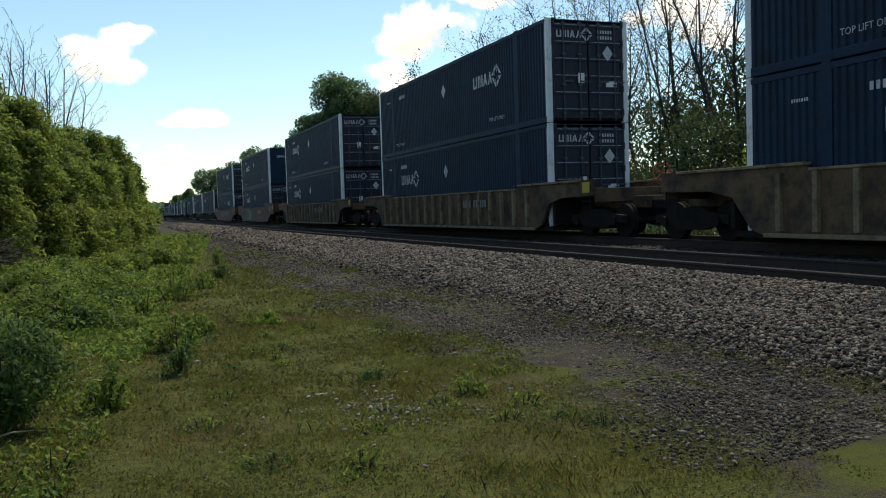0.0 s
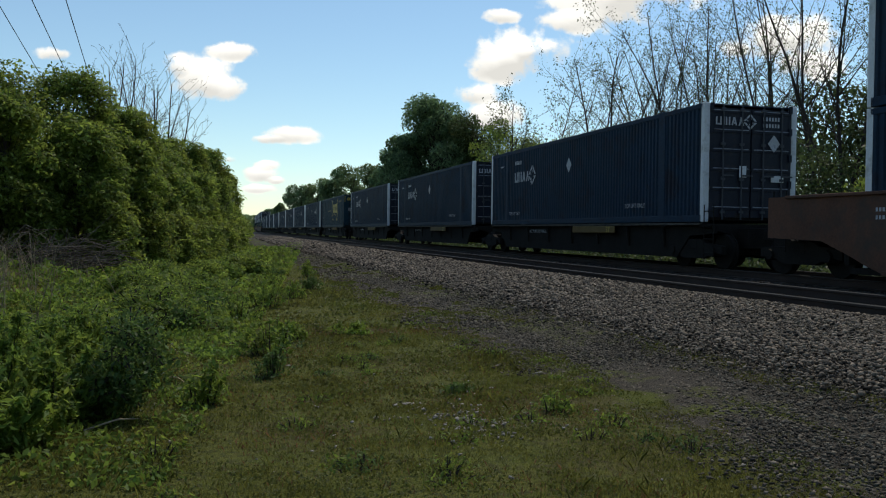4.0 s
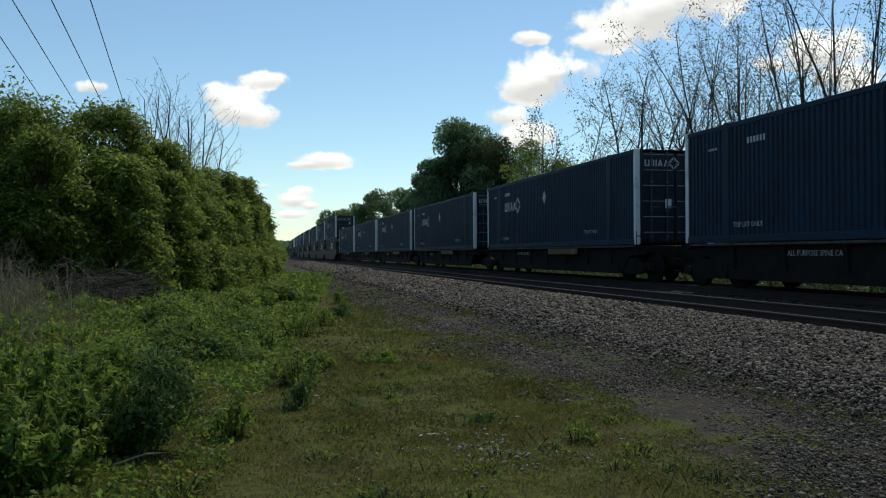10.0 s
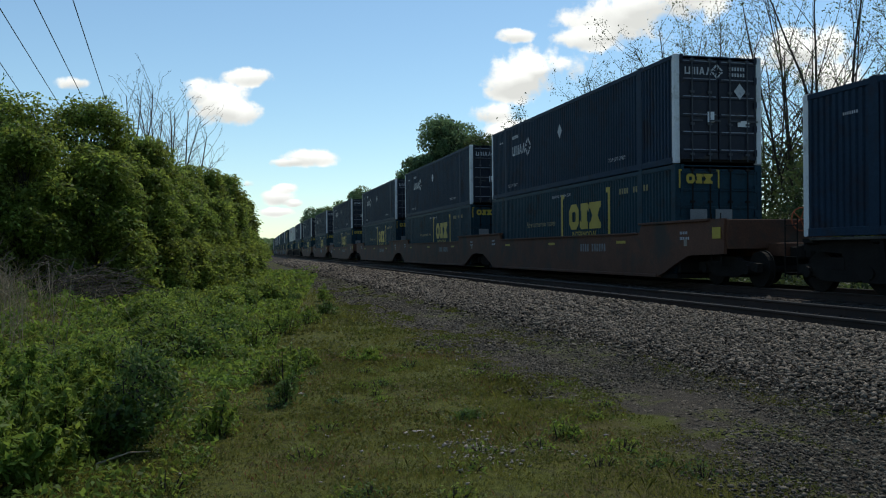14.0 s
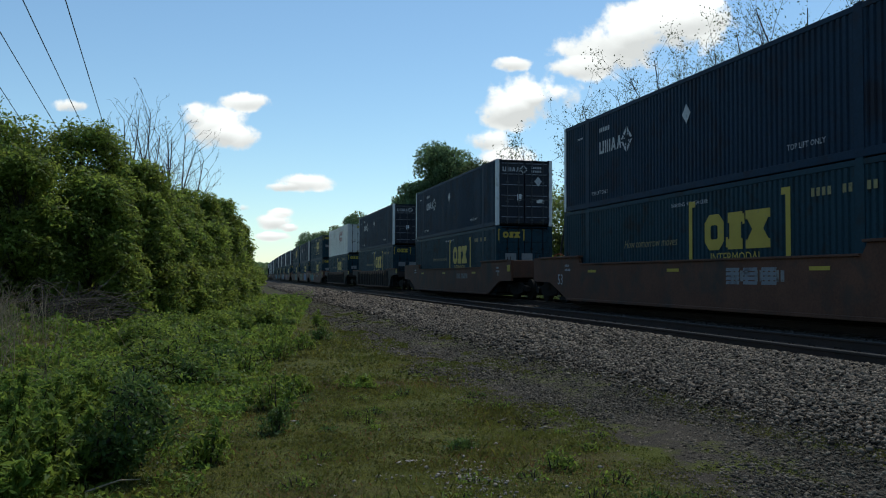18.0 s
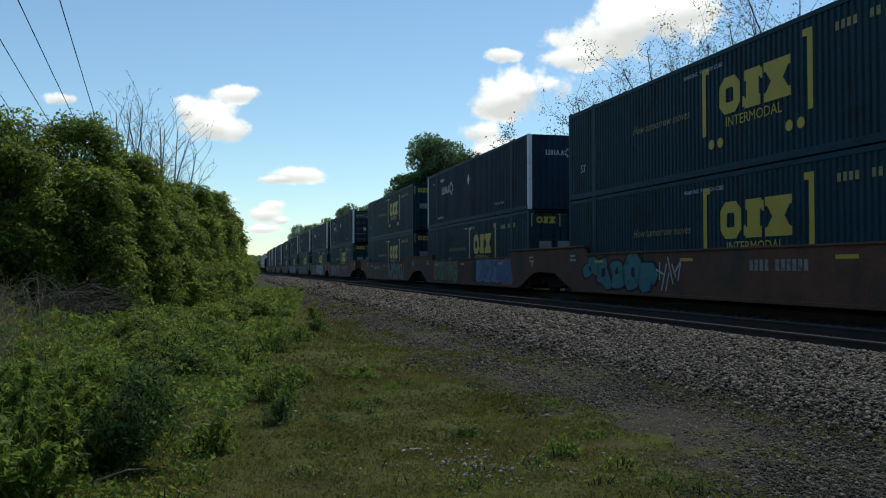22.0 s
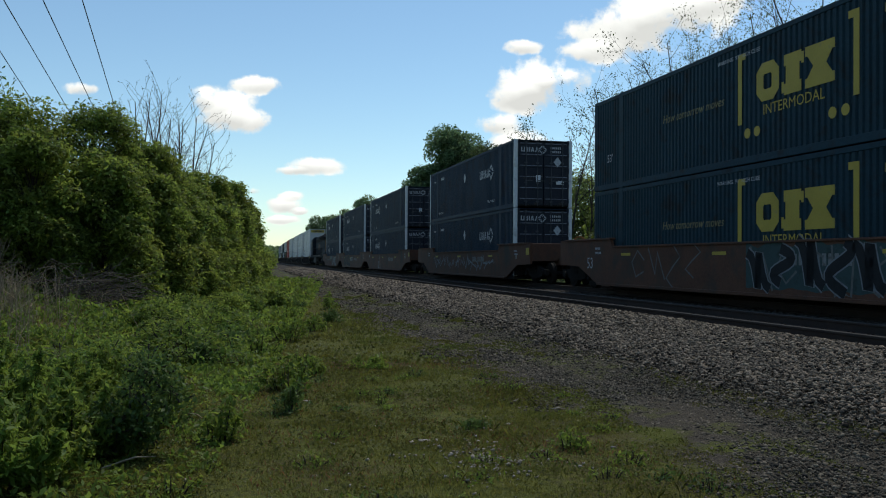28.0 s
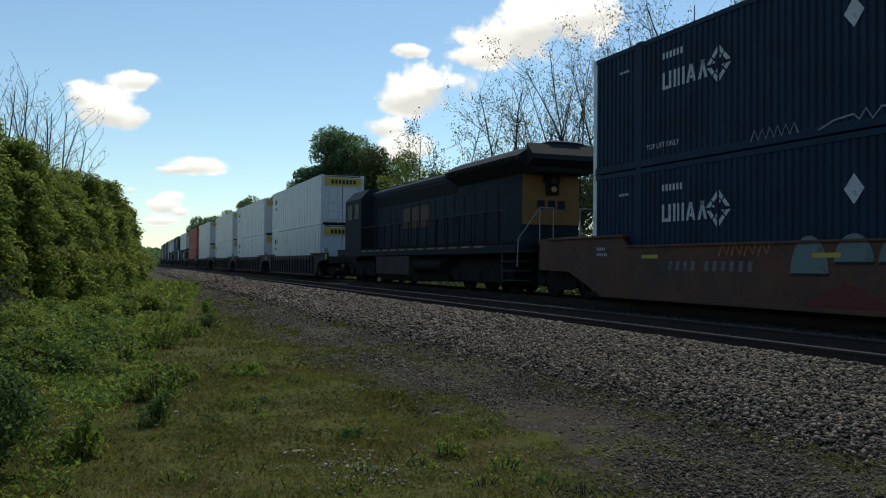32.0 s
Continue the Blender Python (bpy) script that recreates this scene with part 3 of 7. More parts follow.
def dense_tree(x, y, seed, height_m, width, leaf, count, leaf_size, label, name="tree", low=0.2, lobes=26, trunk=0.25, z=None, category="tree", flat=False, spray=False, lobe_size=(0.11, 0.12), tall=0.85, fixed=False):
    """A trunk with limbs under an uneven crown of many lobes of leaves."""
    x, y = (x, y) if fixed else spot(x, y)
    rng = np.random.default_rng(seed)
    ob = tagged(new(name), label, category)
    ob.location = (x, y, (ground_z(x, y) if z is None else z))
    lobe = []
    for i in range(lobes):
        t = rng.random() ** 0.8
        zc = height_m * (low + (0.93 - low) * t)
        reach = width / 2 * (math.sin(math.pi * min(1, 0.18 + 0.8 * (1 - t))) ** 0.7) * (0.35 + 0.65 * rng.random() ** 0.5) * 0.8
        if flat:
            reach = width / 2 * math.sqrt(max(0.05, 1 - (t * 0.97) ** 2.4)) * (0.3 + 0.7 * rng.random() ** 0.5) * 0.85
        a = rng.random() * 6.283
        lobe.append((reach * math.cos(a), reach * math.sin(a), zc, width * (lobe_size[0] + lobe_size[1] * rng.random())))
    lobe = np.array(lobe)
    segs = [(0, 0, -0.3, 0, 0, height_m * 0.35, trunk, trunk * 0.75), (0, 0, height_m * 0.35, 0, 0, height_m * 0.8, trunk * 0.75, trunk * 0.25)]
    for lx, ly, lz, lr in lobe:
        base = max(0.05, lz - 0.35 * height_m * rng.random() - 0.1 * height_m)
        mid = ((lx) * 0.5, (ly) * 0.5, (base + lz) / 2 + 0.05 * height_m)
        segs += [(0, 0, base, *mid, trunk * 0.35, trunk * 0.22), (*mid, lx, ly, lz, trunk * 0.22, trunk * 0.08)]
        for _ in range(5):
            e = np.array((lx, ly, lz)) + unit_rows(1, rng)[0] * lr * 0.95
            segs.append((lx, ly, lz, *e, trunk * 0.08, 0.008))
    part("trunk", fast_mesh("trunk", *tubes(segs), BARK), ob)
    share = lobe[:, 3] ** 2 / (lobe[:, 3] ** 2).sum()
    pts, outs = [], []
    per = 11 if spray else 1
    for (lx, ly, lz, lr), sh in zip(lobe, share):
        n = int(count * sh / per)
        d = unit_rows(n, rng)
        r = lr * ((0.70 + 0.42 * rng.random(n) ** 0.8) if flat else (0.45 + 0.62 * rng.random(n) ** 0.55))
        q = np.array((lx, ly, lz)) + d * r[:, None] * np.array((1, 1, tall))
        pts.append(q)
        outs.append(d)
    pts, outs = np.concatenate(pts), np.concatenate(outs)
    outs, pts = outs[pts[:, 2] > 0.03], pts[pts[:, 2] > 0.03]
    pts += 0.25 * leaf_size * rng.normal(size=pts.shape)
    if spray:
        part("crown", fast_mesh("crown", *spray_arrays(pts, outs, leaf_size, rng, per), leaf), ob)
        return ob
    part("crown", fast_mesh("crown", *leaf_arrays(pts, leaf_size, rng, up=0.5), leaf), ob)
    return ob


# ---- trees and hedge ----
def seen_at(bearing, dist):
    """Plan place at a bearing (degrees to the right of the line's direction) and a distance from the standpoint."""
    return dist * math.sin(radians(bearing)), dist * math.cos(radians(bearing))


def build_hedge():
    """A tall hedge whose foot runs from the slope towards the line, with a lower skirt of shrubs."""
    tall = ((-20.0, 27.5, 3.6, 6.0), (-18.0, 25.8, 3.5, 5.2), (-15.8, 26.5, 3.4, 6.0), (-12.0, 26.5, 3.6, 6.0), (-9.2, 26.0, 4.4, 5.6), (-6.2, 25.8, 5.8, 6.2), (-4.0, 26.6, 6.3, 4.6), (-2.7, 29.5, 5.7, 4.2),
            (-2.1, 33.5, 5.2, 3.6), (-1.5, 38, 5.7, 3.8), (-0.7, 42.5, 6.1, 3.8), (0.3, 47, 6.2, 3.8), (1.0, 51.0, 5.6, 3.4), (1.0, 60, 4.6, 3.8), (1.6, 70, 4.1, 3.8), (2.5, 83, 3.9, 4.0),
            (3.5, 98, 3.7, 4.2), (4.8, 116, 3.5, 4.6), (6.3, 138, 3.3, 5.0), (-13, 32, 3.8, 6), (-7.6, 33, 5.4, 6), (-5, 40, 6.4, 6))
    for i, (x, y, h, w) in enumerate(tall):
        far = max(1.0, y / 30)
        dense_tree(x, y, 40 + i, h, w, LEAF_HEDGE, int(36000 / far), 0.118 * far ** 0.7, "tall green leafy shrub in the trackside hedge", "hedge_shrub", low=0.0, lobes=150, trunk=0.05, category="shrub", flat=True, spray=True, lobe_size=(0.045, 0.075), tall=1.0)
    front = ((-12.5, 23.8, 2.9, 4.4), (-9.8, 23.2, 3.3, 4.0), (-7.3, 23.4, 4.5, 3.8), (-5.1, 23.7, 4.7, 3.5), (-3.4, 24.6, 4.6, 3.2), (-2.3, 27.0, 4.3, 3.0), (-1.6, 30.2, 4.0, 2.8), (-1.0, 34.2, 3.9, 2.8), (-0.2, 38.8, 4.2, 2.9), (0.6, 44.0, 4.4, 3.0))
    for i, (x, y, h, w) in enumerate(front):
        dense_tree(x, y, 240 + i, h, w, LEAF_HEDGE, int(20000 / max(1, y / 30)), 0.125 * max(1, y / 30) ** 0.7, "leafy light green shrub on the face of the hedge", "hedge_shrub", low=0.0, lobes=110, trunk=0.04, category="shrub", flat=True, spray=True, lobe_size=(0.05, 0.085), tall=0.9)
    skirt = ((-8.6, 22.6, 1.3, 2.2), (-6.6, 23.2, 1.6, 2.2), (-4.4, 23.6, 2.4, 2.0), (-2.5, 24.0, 2.6, 1.9), (-1.6, 26.4, 2.3, 1.9), (-0.8, 29, 1.9, 1.8), (-0.3, 32, 1.8, 1.8), (0.2, 36, 1.8, 1.8), (0.9, 40.5, 2.0, 1.8), (1.3, 45, 2.3, 1.9), (1.8, 51, 2.6, 2.0), (2.4, 58, 2.2, 2.0))
    for i, (x, y, h, w) in enumerate(skirt):
        dense_tree(x, y, 140 + i, h, w, LEAF_HEDGE, 7000, 0.11 * max(1, y / 30) ** 0.7, "low leafy shrub at the foot of the hedge", "hedge_shrub", low=0.0, lobes=60, trunk=0.03, category="shrub", flat=True, spray=True, lobe_size=(0.07, 0.1), tall=1.0)
    for i, (b, d, h, n) in enumerate(((-6.0, 44, 12.0, 1), (-5.2, 45, 10.4, 1), (-4.2, 45, 11.4, 2), (-3.1, 46, 11.2, 3), (-2.3, 47, 9.6, 2), (-1.3, 49, 7.8, 1))):
        tree("bare", *seen_at(b, d), 70 + i, h, label="leafless grey tree rising behind the hedge", name="bare_tree", leaders=n + 1, fan=0.16, levels=4, trunk=0.09, twig_floor=0.006, thick=0.8, z=0.3)
    for i, (b, d, h) in enumerate(((-16.4, 30, 6.6), (-18.0, 31, 6.9), (-19.8, 29, 6.2), (-22.5, 33, 6.8), (-26.0, 31, 6.0))):
        tree("thin", *seen_at(b, d), 170 + i, h, LEAF_HEDGE, 0.15, 14, 0.24, "slender young tree with sparse green leaves beside the hedge", "young_tree", leaders=2, fan=0.16, levels=2, trunk=0.05, twig_floor=0.006)
    for i, (b, d, h) in enumerate(((-20.6, 37, 8.4), (-24.0, 36, 8.0))):
        tree("bare", *seen_at(b, d), 180 + i, h, label="leafless grey tree rising behind the hedge", name="bare_tree", leaders=3, fan=0.16, levels=3, trunk=0.07, twig_floor=0.006, thick=0.8, z=0.3)
    rng = np.random.default_rng(86)
    for i, (x, y, h) in enumerate(((-6.2, 21.8, 1.6), (-7.6, 22.2, 1.3))):
        seg, tips = grow(h, rng, stems=6, levels=3, spread=0.5, trunk=0.02, split=(1, 2))
        seg[:, 6:] = np.maximum(seg[:, 6:], 0.006)
        tagged(new("dead_shrub", fast_mesh("dead_shrub", *tubes(seg, 4), DRY)), "dead brown twiggy shrub at the foot of the hedge", "shrub").location = (*spot(x, y), ground_z(*spot(x, y)))


def build_right_trees():
    dense_tree(*seen_at(16.9, 108), 11, 20.6, 17.0, LEAF_DARK, 30000, 0.42, "dense dark green tree with jagged tufted crown behind the train", "broadleaf_tree", low=0.15, lobes=95, trunk=0.4, flat=True, lobe_size=(0.04, 0.1), tall=0.7)
    dense_tree(*seen_at(14.4, 109), 14, 15.5, 8.5, LEAF_DARK, 12000, 0.42, "dark green tree with jagged tufted crown behind the train", "broadleaf_tree", low=0.15, lobes=80, trunk=0.3, flat=True, lobe_size=(0.05, 0.09), tall=0.8)
    dense_tree(*seen_at(16.6, 110), 13, 17.5, 10, LEAF_DARK, 16000, 0.42, "dense dark green tree behind the train", "broadleaf_tree", low=0.1, lobes=40, trunk=0.3, flat=True)
    dense_tree(*seen_at(20.0, 102), 12, 17.5, 9, LEAF_SPRING, 12000, 0.34, "light green young-leaved tree behind the train", "broadleaf_tree", low=0.2, lobes=24, trunk=0.2)
    for i, (b, d, h, w) in enumerate(((10.8, 200, 18.5, 11), (9.5, 210, 18.0, 10), (8.2, 220, 16.0, 10), (7.0, 235, 15, 10), (12.3, 190, 17.5, 10), (13.4, 180, 18, 10), (5.5, 330, 13, 8), (4.7, 345, 10, 8))):
        dense_tree(*seen_at(b, d), 20 + i, h, w, LEAF_DARK if i % 2 else LEAF_FAR, 9000, 0.6, "distant green tree beside the railway", "broadleaf_tree", low=0.1, lobes=24, trunk=0.3)
    for b, d, h, seed in ((23.0, 70, 15.3, 31), (25.1, 68, 16.2, 32), (21.6, 72, 13.2, 33), (26.6, 66, 12.6, 37)):
        tree("thin", *seen_at(b, d), seed, h, LEAF_SPRING, 0.2, 9, 0.32, "slender tree with tufts of dark young leaves", leaders=1, levels=2, trunk=0.13, twig_floor=0.014)
    rows = ((30.5, 50, 15.4, 34, 6, 0.2, 0.12), (33.6, 57, 17.6, 35, 4, 0.15, 0.1), (35.0, 49, 15.8, 37, 5, 0.2, 0.1), (36.8, 51, 17.4, 36, 5, 0.17, 0.11), (39.0, 56, 18.0, 44, 4, 0.18, 0.11), (41.6, 47, 17.4, 48, 5, 0.22, 0.11),
            (44.6, 42, 17.8, 49, 5, 0.26, 0.12), (48.5, 44, 15.6, 39, 4, 0.22, 0.11), (53.0, 42, 14.5, 50, 3, 0.2, 0.14), (58.0, 44, 14.0, 51, 3, 0.2, 0.14))
    for b, d, h, seed, stems, fan, girth in rows:
        tree("open", *seen_at(b, d), seed, h, LEAF_SPRING, 0.12, 6, 0.24, "open-crowned tree with sparse tufts of young leaves behind the track", leaders=stems, fan=fan, levels=3, trunk=girth, twig_floor=0.006, thick=0.6)
    for i, (b, d, h, w) in enumerate(((21.4, 86, 14.0, 6.5), (23.9, 80, 11.6, 6.5), (26.4, 76, 10.2, 7), (28.8, 70, 7.6, 6.5), (31.4, 64, 7.0, 6.5))):
        dense_tree(*seen_at(b, d), 420 + i, h, w, LEAF_HEDGE, 9000, 0.26, "light green bushy young tree behind the track", "young_tree", low=0.02, lobes=28, trunk=0.1, flat=True, spray=True)
    rng = np.random.default_rng(78)
    for i in range(13):
        s = 22 + i * 8.0 + 3 * rng.random()
        p = along(s, 19 + 7 * rng.random())
        dense_tree(p.x, p.y, 360 + i, 8.0 + 2.0 * rng.random(), 9.0, LEAF_SPRING, 9000, 0.26, "tall leafy thicket behind the track", "thicket_shrub", fixed=True, low=0.0, lobes=26, trunk=0.08, category="shrub", flat=True)
    rng = np.random.default_rng(77)
    for i in range(20):
        s = 4 + i * 6.5 + rng.random() * 3
        p = along(s, 10 + 5 * rng.random() + s * 0.03)
        dense_tree(p.x, p.y, 300 + i, 3.2 + 2.0 * rng.random(), 7.0, LEAF_SPRING if i % 3 else LEAF_HEDGE, 6500, 0.2, "bushy green undergrowth behind the track", "undergrowth_shrub", fixed=True, low=0.0, lobes=24, trunk=0.06, category="shrub", flat=True)


build_hedge()
build_right_trees()


def build_far_weeds():
    """A strip of rank growth along the other side of the line."""
    rng = np.random.default_rng(63)
    pts = []
    for s0, s1, n in ((4, 30, 14000), (30, 80, 12000), (80, 200, 8000)):
        s, off = s0 + (s1 - s0) * rng.random(n), 4.6 + 5.5 * rng.random(n)
        for a, o in zip(s, off):
            v = along(a, o)
            top = 0.4 + 1.0 * abs(noise.noise((v.x * 0.5, v.y * 0.5, 5.0))) * min(1, o - 4.2)
            pts.append((v.x, v.y, ground_z(v.x, v.y) + top * rng.random() ** 0.7))
    tagged(new("weeds", fast_mesh("weeds", *leaf_arrays(np.array(pts), 0.2, rng, slim=0.45, up=0.6), LEAF_SPRING)), "rank green weeds along the other side of the track", "weeds", kind="stuff")


build_far_weeds()


def build_far_wood():
    """A low band of wood that closes the view at the end of the line and all round."""
    rng = np.random.default_rng(9)
    pts = []
    for bearing in np.arange(-180, 180, 0.35):
        near = 420 if -2 < bearing < 12 else (170 if bearing > 12 and bearing < 120 else 260)
        for _ in range(8):
            d = near * (1 + 0.25 * rng.random())
            x, y = seen_at(bearing + 0.35 * rng.random(), d)
            top = (9 if -2 < bearing < 12 else 11) * (0.6 + 0.5 * abs(noise.noise((bearing * 0.3, 1, 2)))) * d / 420 * 1.2
            n = 16
            q = np.stack([x + rng.normal(size=n) * d * 0.006, y + rng.normal(size=n) * d * 0.006, top * rng.random(n)], 1)
            pts.append(q)
    pts = np.concatenate(pts)
    tagged(new("far_wood", fast_mesh("far_wood", *leaf_arrays(pts, 2.2, rng, slim=0.8), LEAF_FAR)), "distant green wood along the horizon", "wood", kind="stuff")


build_far_wood()

# ---- track ----
def rail_profile():
    return [(-0.07, 0), (0.07, 0), (0.07, 0.012), (0.012, 0.03), (0.012, 0.135), (0.036, 0.145), (0.036, 0.172), (0.028, 0.18), (-0.028, 0.18), (-0.036, 0.172), (-0.036, 0.145), (-0.012, 0.135), (-0.012, 0.03), (-0.07, 0.012)]


def build_rail(off, parent):
    """One rail along the curve: rusty web, shiny running surface."""
    prof = rail_profile()
    S = [-400, -200, -100, -50] + list(np.arange(-30, 60, 3)) + list(np.arange(60, 430, 10)) + [500, 700, 1000]
    n = len(prof)
    verts = [tuple(along(s, off + p[0], RAIL_Z - 0.18 + p[1])) for s in S for p in prof]
    faces, idx = [], []
    for i in range(len(S) - 1):
        for j in range(n):
            faces.append((i * n + j, i * n + (j + 1) % n, (i + 1) * n + (j + 1) % n, (i + 1) * n + j))
            idx.append(1 if j in (7, 8) else 0)
    part("rail", mesh_of("rail", verts, faces, (RUST, STEEL), index=idx), parent, "rusty rail with a worn shiny head")


def build_track(centre_off, name, label, near):
    tr = tagged(new(name), label, "railway track", kind="structure")
    for side in (-0.75, 0.75):
        build_rail(centre_off + side, tr)

    def tie_shape(bm):
        box(bm, -1.3, 1.3, -0.115, 0.115, -0.17, 0.0, 0.012)
    tie = made(tie_shape, "sleeper", TIE)

    def plate(bm):
        for x in (-0.75, 0.75):
            box(bm, x - 0.17, x + 0.17, -0.09, 0.09, -0.002, 0.016)
            for dx in (-0.12, 0.12):
                for dy in (-0.05, 0.05):
                    box(bm, x + dx - 0.014, x + dx + 0.014, dy - 0.014, dy + 0.014, 0.0, 0.05)
    plates = made(plate, "tie_plates", RUST)
    rng = np.random.default_rng(3)
    far_v, far_f = [], []
    for i in range(-40, 620):
        s = i * 0.51
        m = along_pose(s + rng.normal() * 0.015, centre_off + rng.normal() * 0.03, RAIL_Z - 0.182 - 0.004 * rng.random()) @ pose(0, 0, 0, 0, 0, rng.normal() * 0.6)
        if near and 0 <= i < 150:
            t = part("sleeper", tie, tr, at=m)
            if i < 60:
                part("tie_plate", plates, t)
        else:
            b = len(far_v)
            far_v += [tuple(m @ Vector(c)) for c in ((-1.3, -0.115, -0.17), (1.3, -0.115, -0.17), (1.3, 0.115, -0.17), (-1.3, 0.115, -0.17), (-1.3, -0.115, 0), (1.3, -0.115, 0), (1.3, 0.115, 0), (-1.3, 0.115, 0))]
            far_f += [tuple(b + k for k in q) for q in ((4, 5, 6, 7), (0, 1, 5, 4), (1, 2, 6, 5), (2, 3, 7, 6), (3, 0, 4, 7))]
    tagged(part("sleepers", mesh_of("sleepers", far_v, far_f, TIE), tr), kind="stuff")


# ---- containers ----
# pale grey-blue that paints the skylight caught by the door ribs
LIT_DOOR_RIB = material("sky_lit_grey_blue_rib", (0.24, 0.26, 0.3), 0.6, vary=0.4, scale=3, fine=40, bump=0.05, dirt=(0.03, 0.035, 0.05), dirt_amount=0.45, dirt_scale=4)
BAR_STEEL = material("dull_galvanised_bar", (0.055, 0.06, 0.07), 0.65, vary=0.4, scale=3, fine=40, bump=0.05)
CL, CW, CH = 16.15, 2.6, 2.896        # length, width, height of a 53-foot container


def corrugated(bm, x, face):
    """The ribbed long wall at x; face is the sign of its outward side."""
    z0, z1 = 0.16, CH - 0.12
    prof = []
    y, k = -CL / 2 + 0.16, 0
    end = CL / 2 - 0.16
    while y < end - 0.01:
        out = k % 2 == 0
        w = 0.08 if out else 0.055
        prof += [(y, 0.0 if out else 0.036), (min(end, y + w), 0.0 if out else 0.036)]
        y += w + 0.022
        k += 1
    lo = [bm.verts.new((x - face * (0.012 + d), yy, z0)) for yy, d in prof]
    hi = [bm.verts.new((x - face * (0.012 + d), yy, z1)) for yy, d in prof]
    for i in range(len(prof) - 1):
        q = (lo[i], lo[i + 1], hi[i + 1], hi[i])
        bm.faces.new(q if face > 0 else q[::-1])


def text_mesh(body, size, mat, slant=0.0):
    cu = bpy.data.curves.new("lettering", "FONT")
    cu.body, cu.size, cu.shear, cu.align_x = body, size, slant, "CENTER"
    cu.resolution_u = 2
    ob = bpy.data.objects.new("lettering", cu)
    scene.collection.objects.link(ob)
    bpy.context.view_layer.update()
    me = bpy.data.meshes.new_from_object(ob.evaluated_get(bpy.context.evaluated_depsgraph_get()))
    bpy.data.objects.remove(ob)
    me.materials.clear()
    me.materials.append(mat)
    return me


def flat_mesh(name, polys, mat):
    """Flat shapes in x (right) and y (up), as seen from the front."""
    v, f = [], []
    for poly in polys:
        f.append(tuple(range(len(v), len(v) + len(poly))))
        v += [(p[0], p[1], 0.0) for p in poly]
    return mesh_of(name, v, f, mat)


def rect(x, y, w, h, lean=0.0):
    return [(x, y), (x + w, y), (x + w + lean, y + h), (x + lean, y + h)]


def logo_shapes():
    out = []
    x = 2.4
    for x0, wide, lean in ((0.0, 0.13, 0), (0.36, 0.13, 0), (0.62, 0.13, 0), (0.84, 0.11, 0.0), (1.08, 0.13, 0), (1.3, 0.13, 0.17), (1.66, 0.13, -0.17), (1.9, 0.14, 0.2), (2.24, 0.14, -0.2)):
        out.append(rect(x0, 0, wide, 0.6, lean))
    out += [rect(0.14, 0, 0.21, 0.12), rect(1.5, 0.12, 0.14, 0.1)]
    cx, cy = x + 0.5, 0.31
    for k in range(4):
        a = k * math.pi / 2
        c, s = math.cos(a), math.sin(a)
        for poly in ([(0.05, 0.58), (0.26, 0.36), (0.16, 0.26), (0.05, 0.37)], [(0.30, 0.32), (0.56, 0.05), (0.36, 0.05), (0.20, 0.22)], [(0.05, 0.30), (0.13, 0.22), (0.05, 0.14)]):
            out.append([(cx + px * c - py * s, cy + px * s + py * c) for px, py in poly])
    return out


def big_logo_shapes():
    """Two square brackets round three chunky blocks: a ring, a stepped slab and an hourglass."""
    out = [rect(-2.0, -0.4, 0.16, 1.65), rect(-1.84, 1.1, 0.14, 0.15), rect(1.84, -0.4, 0.16, 1.65), rect(1.7, 1.1, 0.14, 0.15)]
    x, w, h, t = -1.27, 0.82, 0.86, 0.26
    ring = [(x + 0.2, 0), (x + w - 0.2, 0), (x + w, 0.2), (x + w, h - 0.2), (x + w - 0.2, h), (x + 0.2, h), (x, h - 0.2), (x, 0.2)]
    hole = [(x + 0.3, t), (x + w - 0.3, t), (x + w - t, 0.3), (x + w - t, h - 0.3), (x + w - 0.3, h - t), (x + 0.3, h - t), (x + t, h - 0.3), (x + t, 0.3)]
    out += [[ring[i], ring[(i + 1) % 8], hole[(i + 1) % 8], hole[i]] for i in range(8)]
    x, w = -0.36, 0.74
    out += [rect(x + 0.08, 0, w - 0.16, 0.24), rect(x + 0.08, h - 0.24, w - 0.16, 0.24), rect(x + 0.14, 0.24, w - 0.28, h - 0.48), rect(x, 0.05, 0.08, 0.24), rect(x + w - 0.08, h - 0.29, 0.08, 0.24)]
    x, w = 0.42, 0.9
    out += [rect(x, 0, w, 0.2), rect(x, h - 0.2, w, 0.2), [(x + 0.07, 0.2), (x + w - 0.07, 0.2), (x + w / 2 + 0.2, h / 2), (x + w / 2 - 0.2, h / 2)], [(x + w / 2 - 0.2, h / 2), (x + w / 2 + 0.2, h / 2), (x + w - 0.07, h - 0.2), (x + 0.07, h - 0.2)]]
    return out


def bars(n, w, h, gap):
    return [rect(i * (w + gap), 0, w, h) for i in range(n)]


LOGO = flat_mesh("logo", logo_shapes(), GREY_MARK)
BIG_LOGO = flat_mesh("big_logo", big_logo_shapes(), YELLOW)
ID_BARS = flat_mesh("number_bars", bars(6, 0.11, 0.2, 0.07), GREY_MARK)
SMALL_BARS = flat_mesh("small_bars", bars(7, 0.06, 0.1, 0.04), GREY_MARK)
COMPANY_BARS = flat_mesh("number_bars", bars(4, 0.1, 0.17, 0.06) + [[(q[0] + 0.9, q[1]) for q in r] for r in bars(6, 0.1, 0.17, 0.06)], SLOGAN_MARK)
DIAMOND = flat_mesh("placard", [[(0, -0.27), (0.22, 0), (0, 0.27), (-0.22, 0)]], GREY_MARK)
LIFT = text_mesh("TOP LIFT ONLY", 0.17, GREY_MARK)
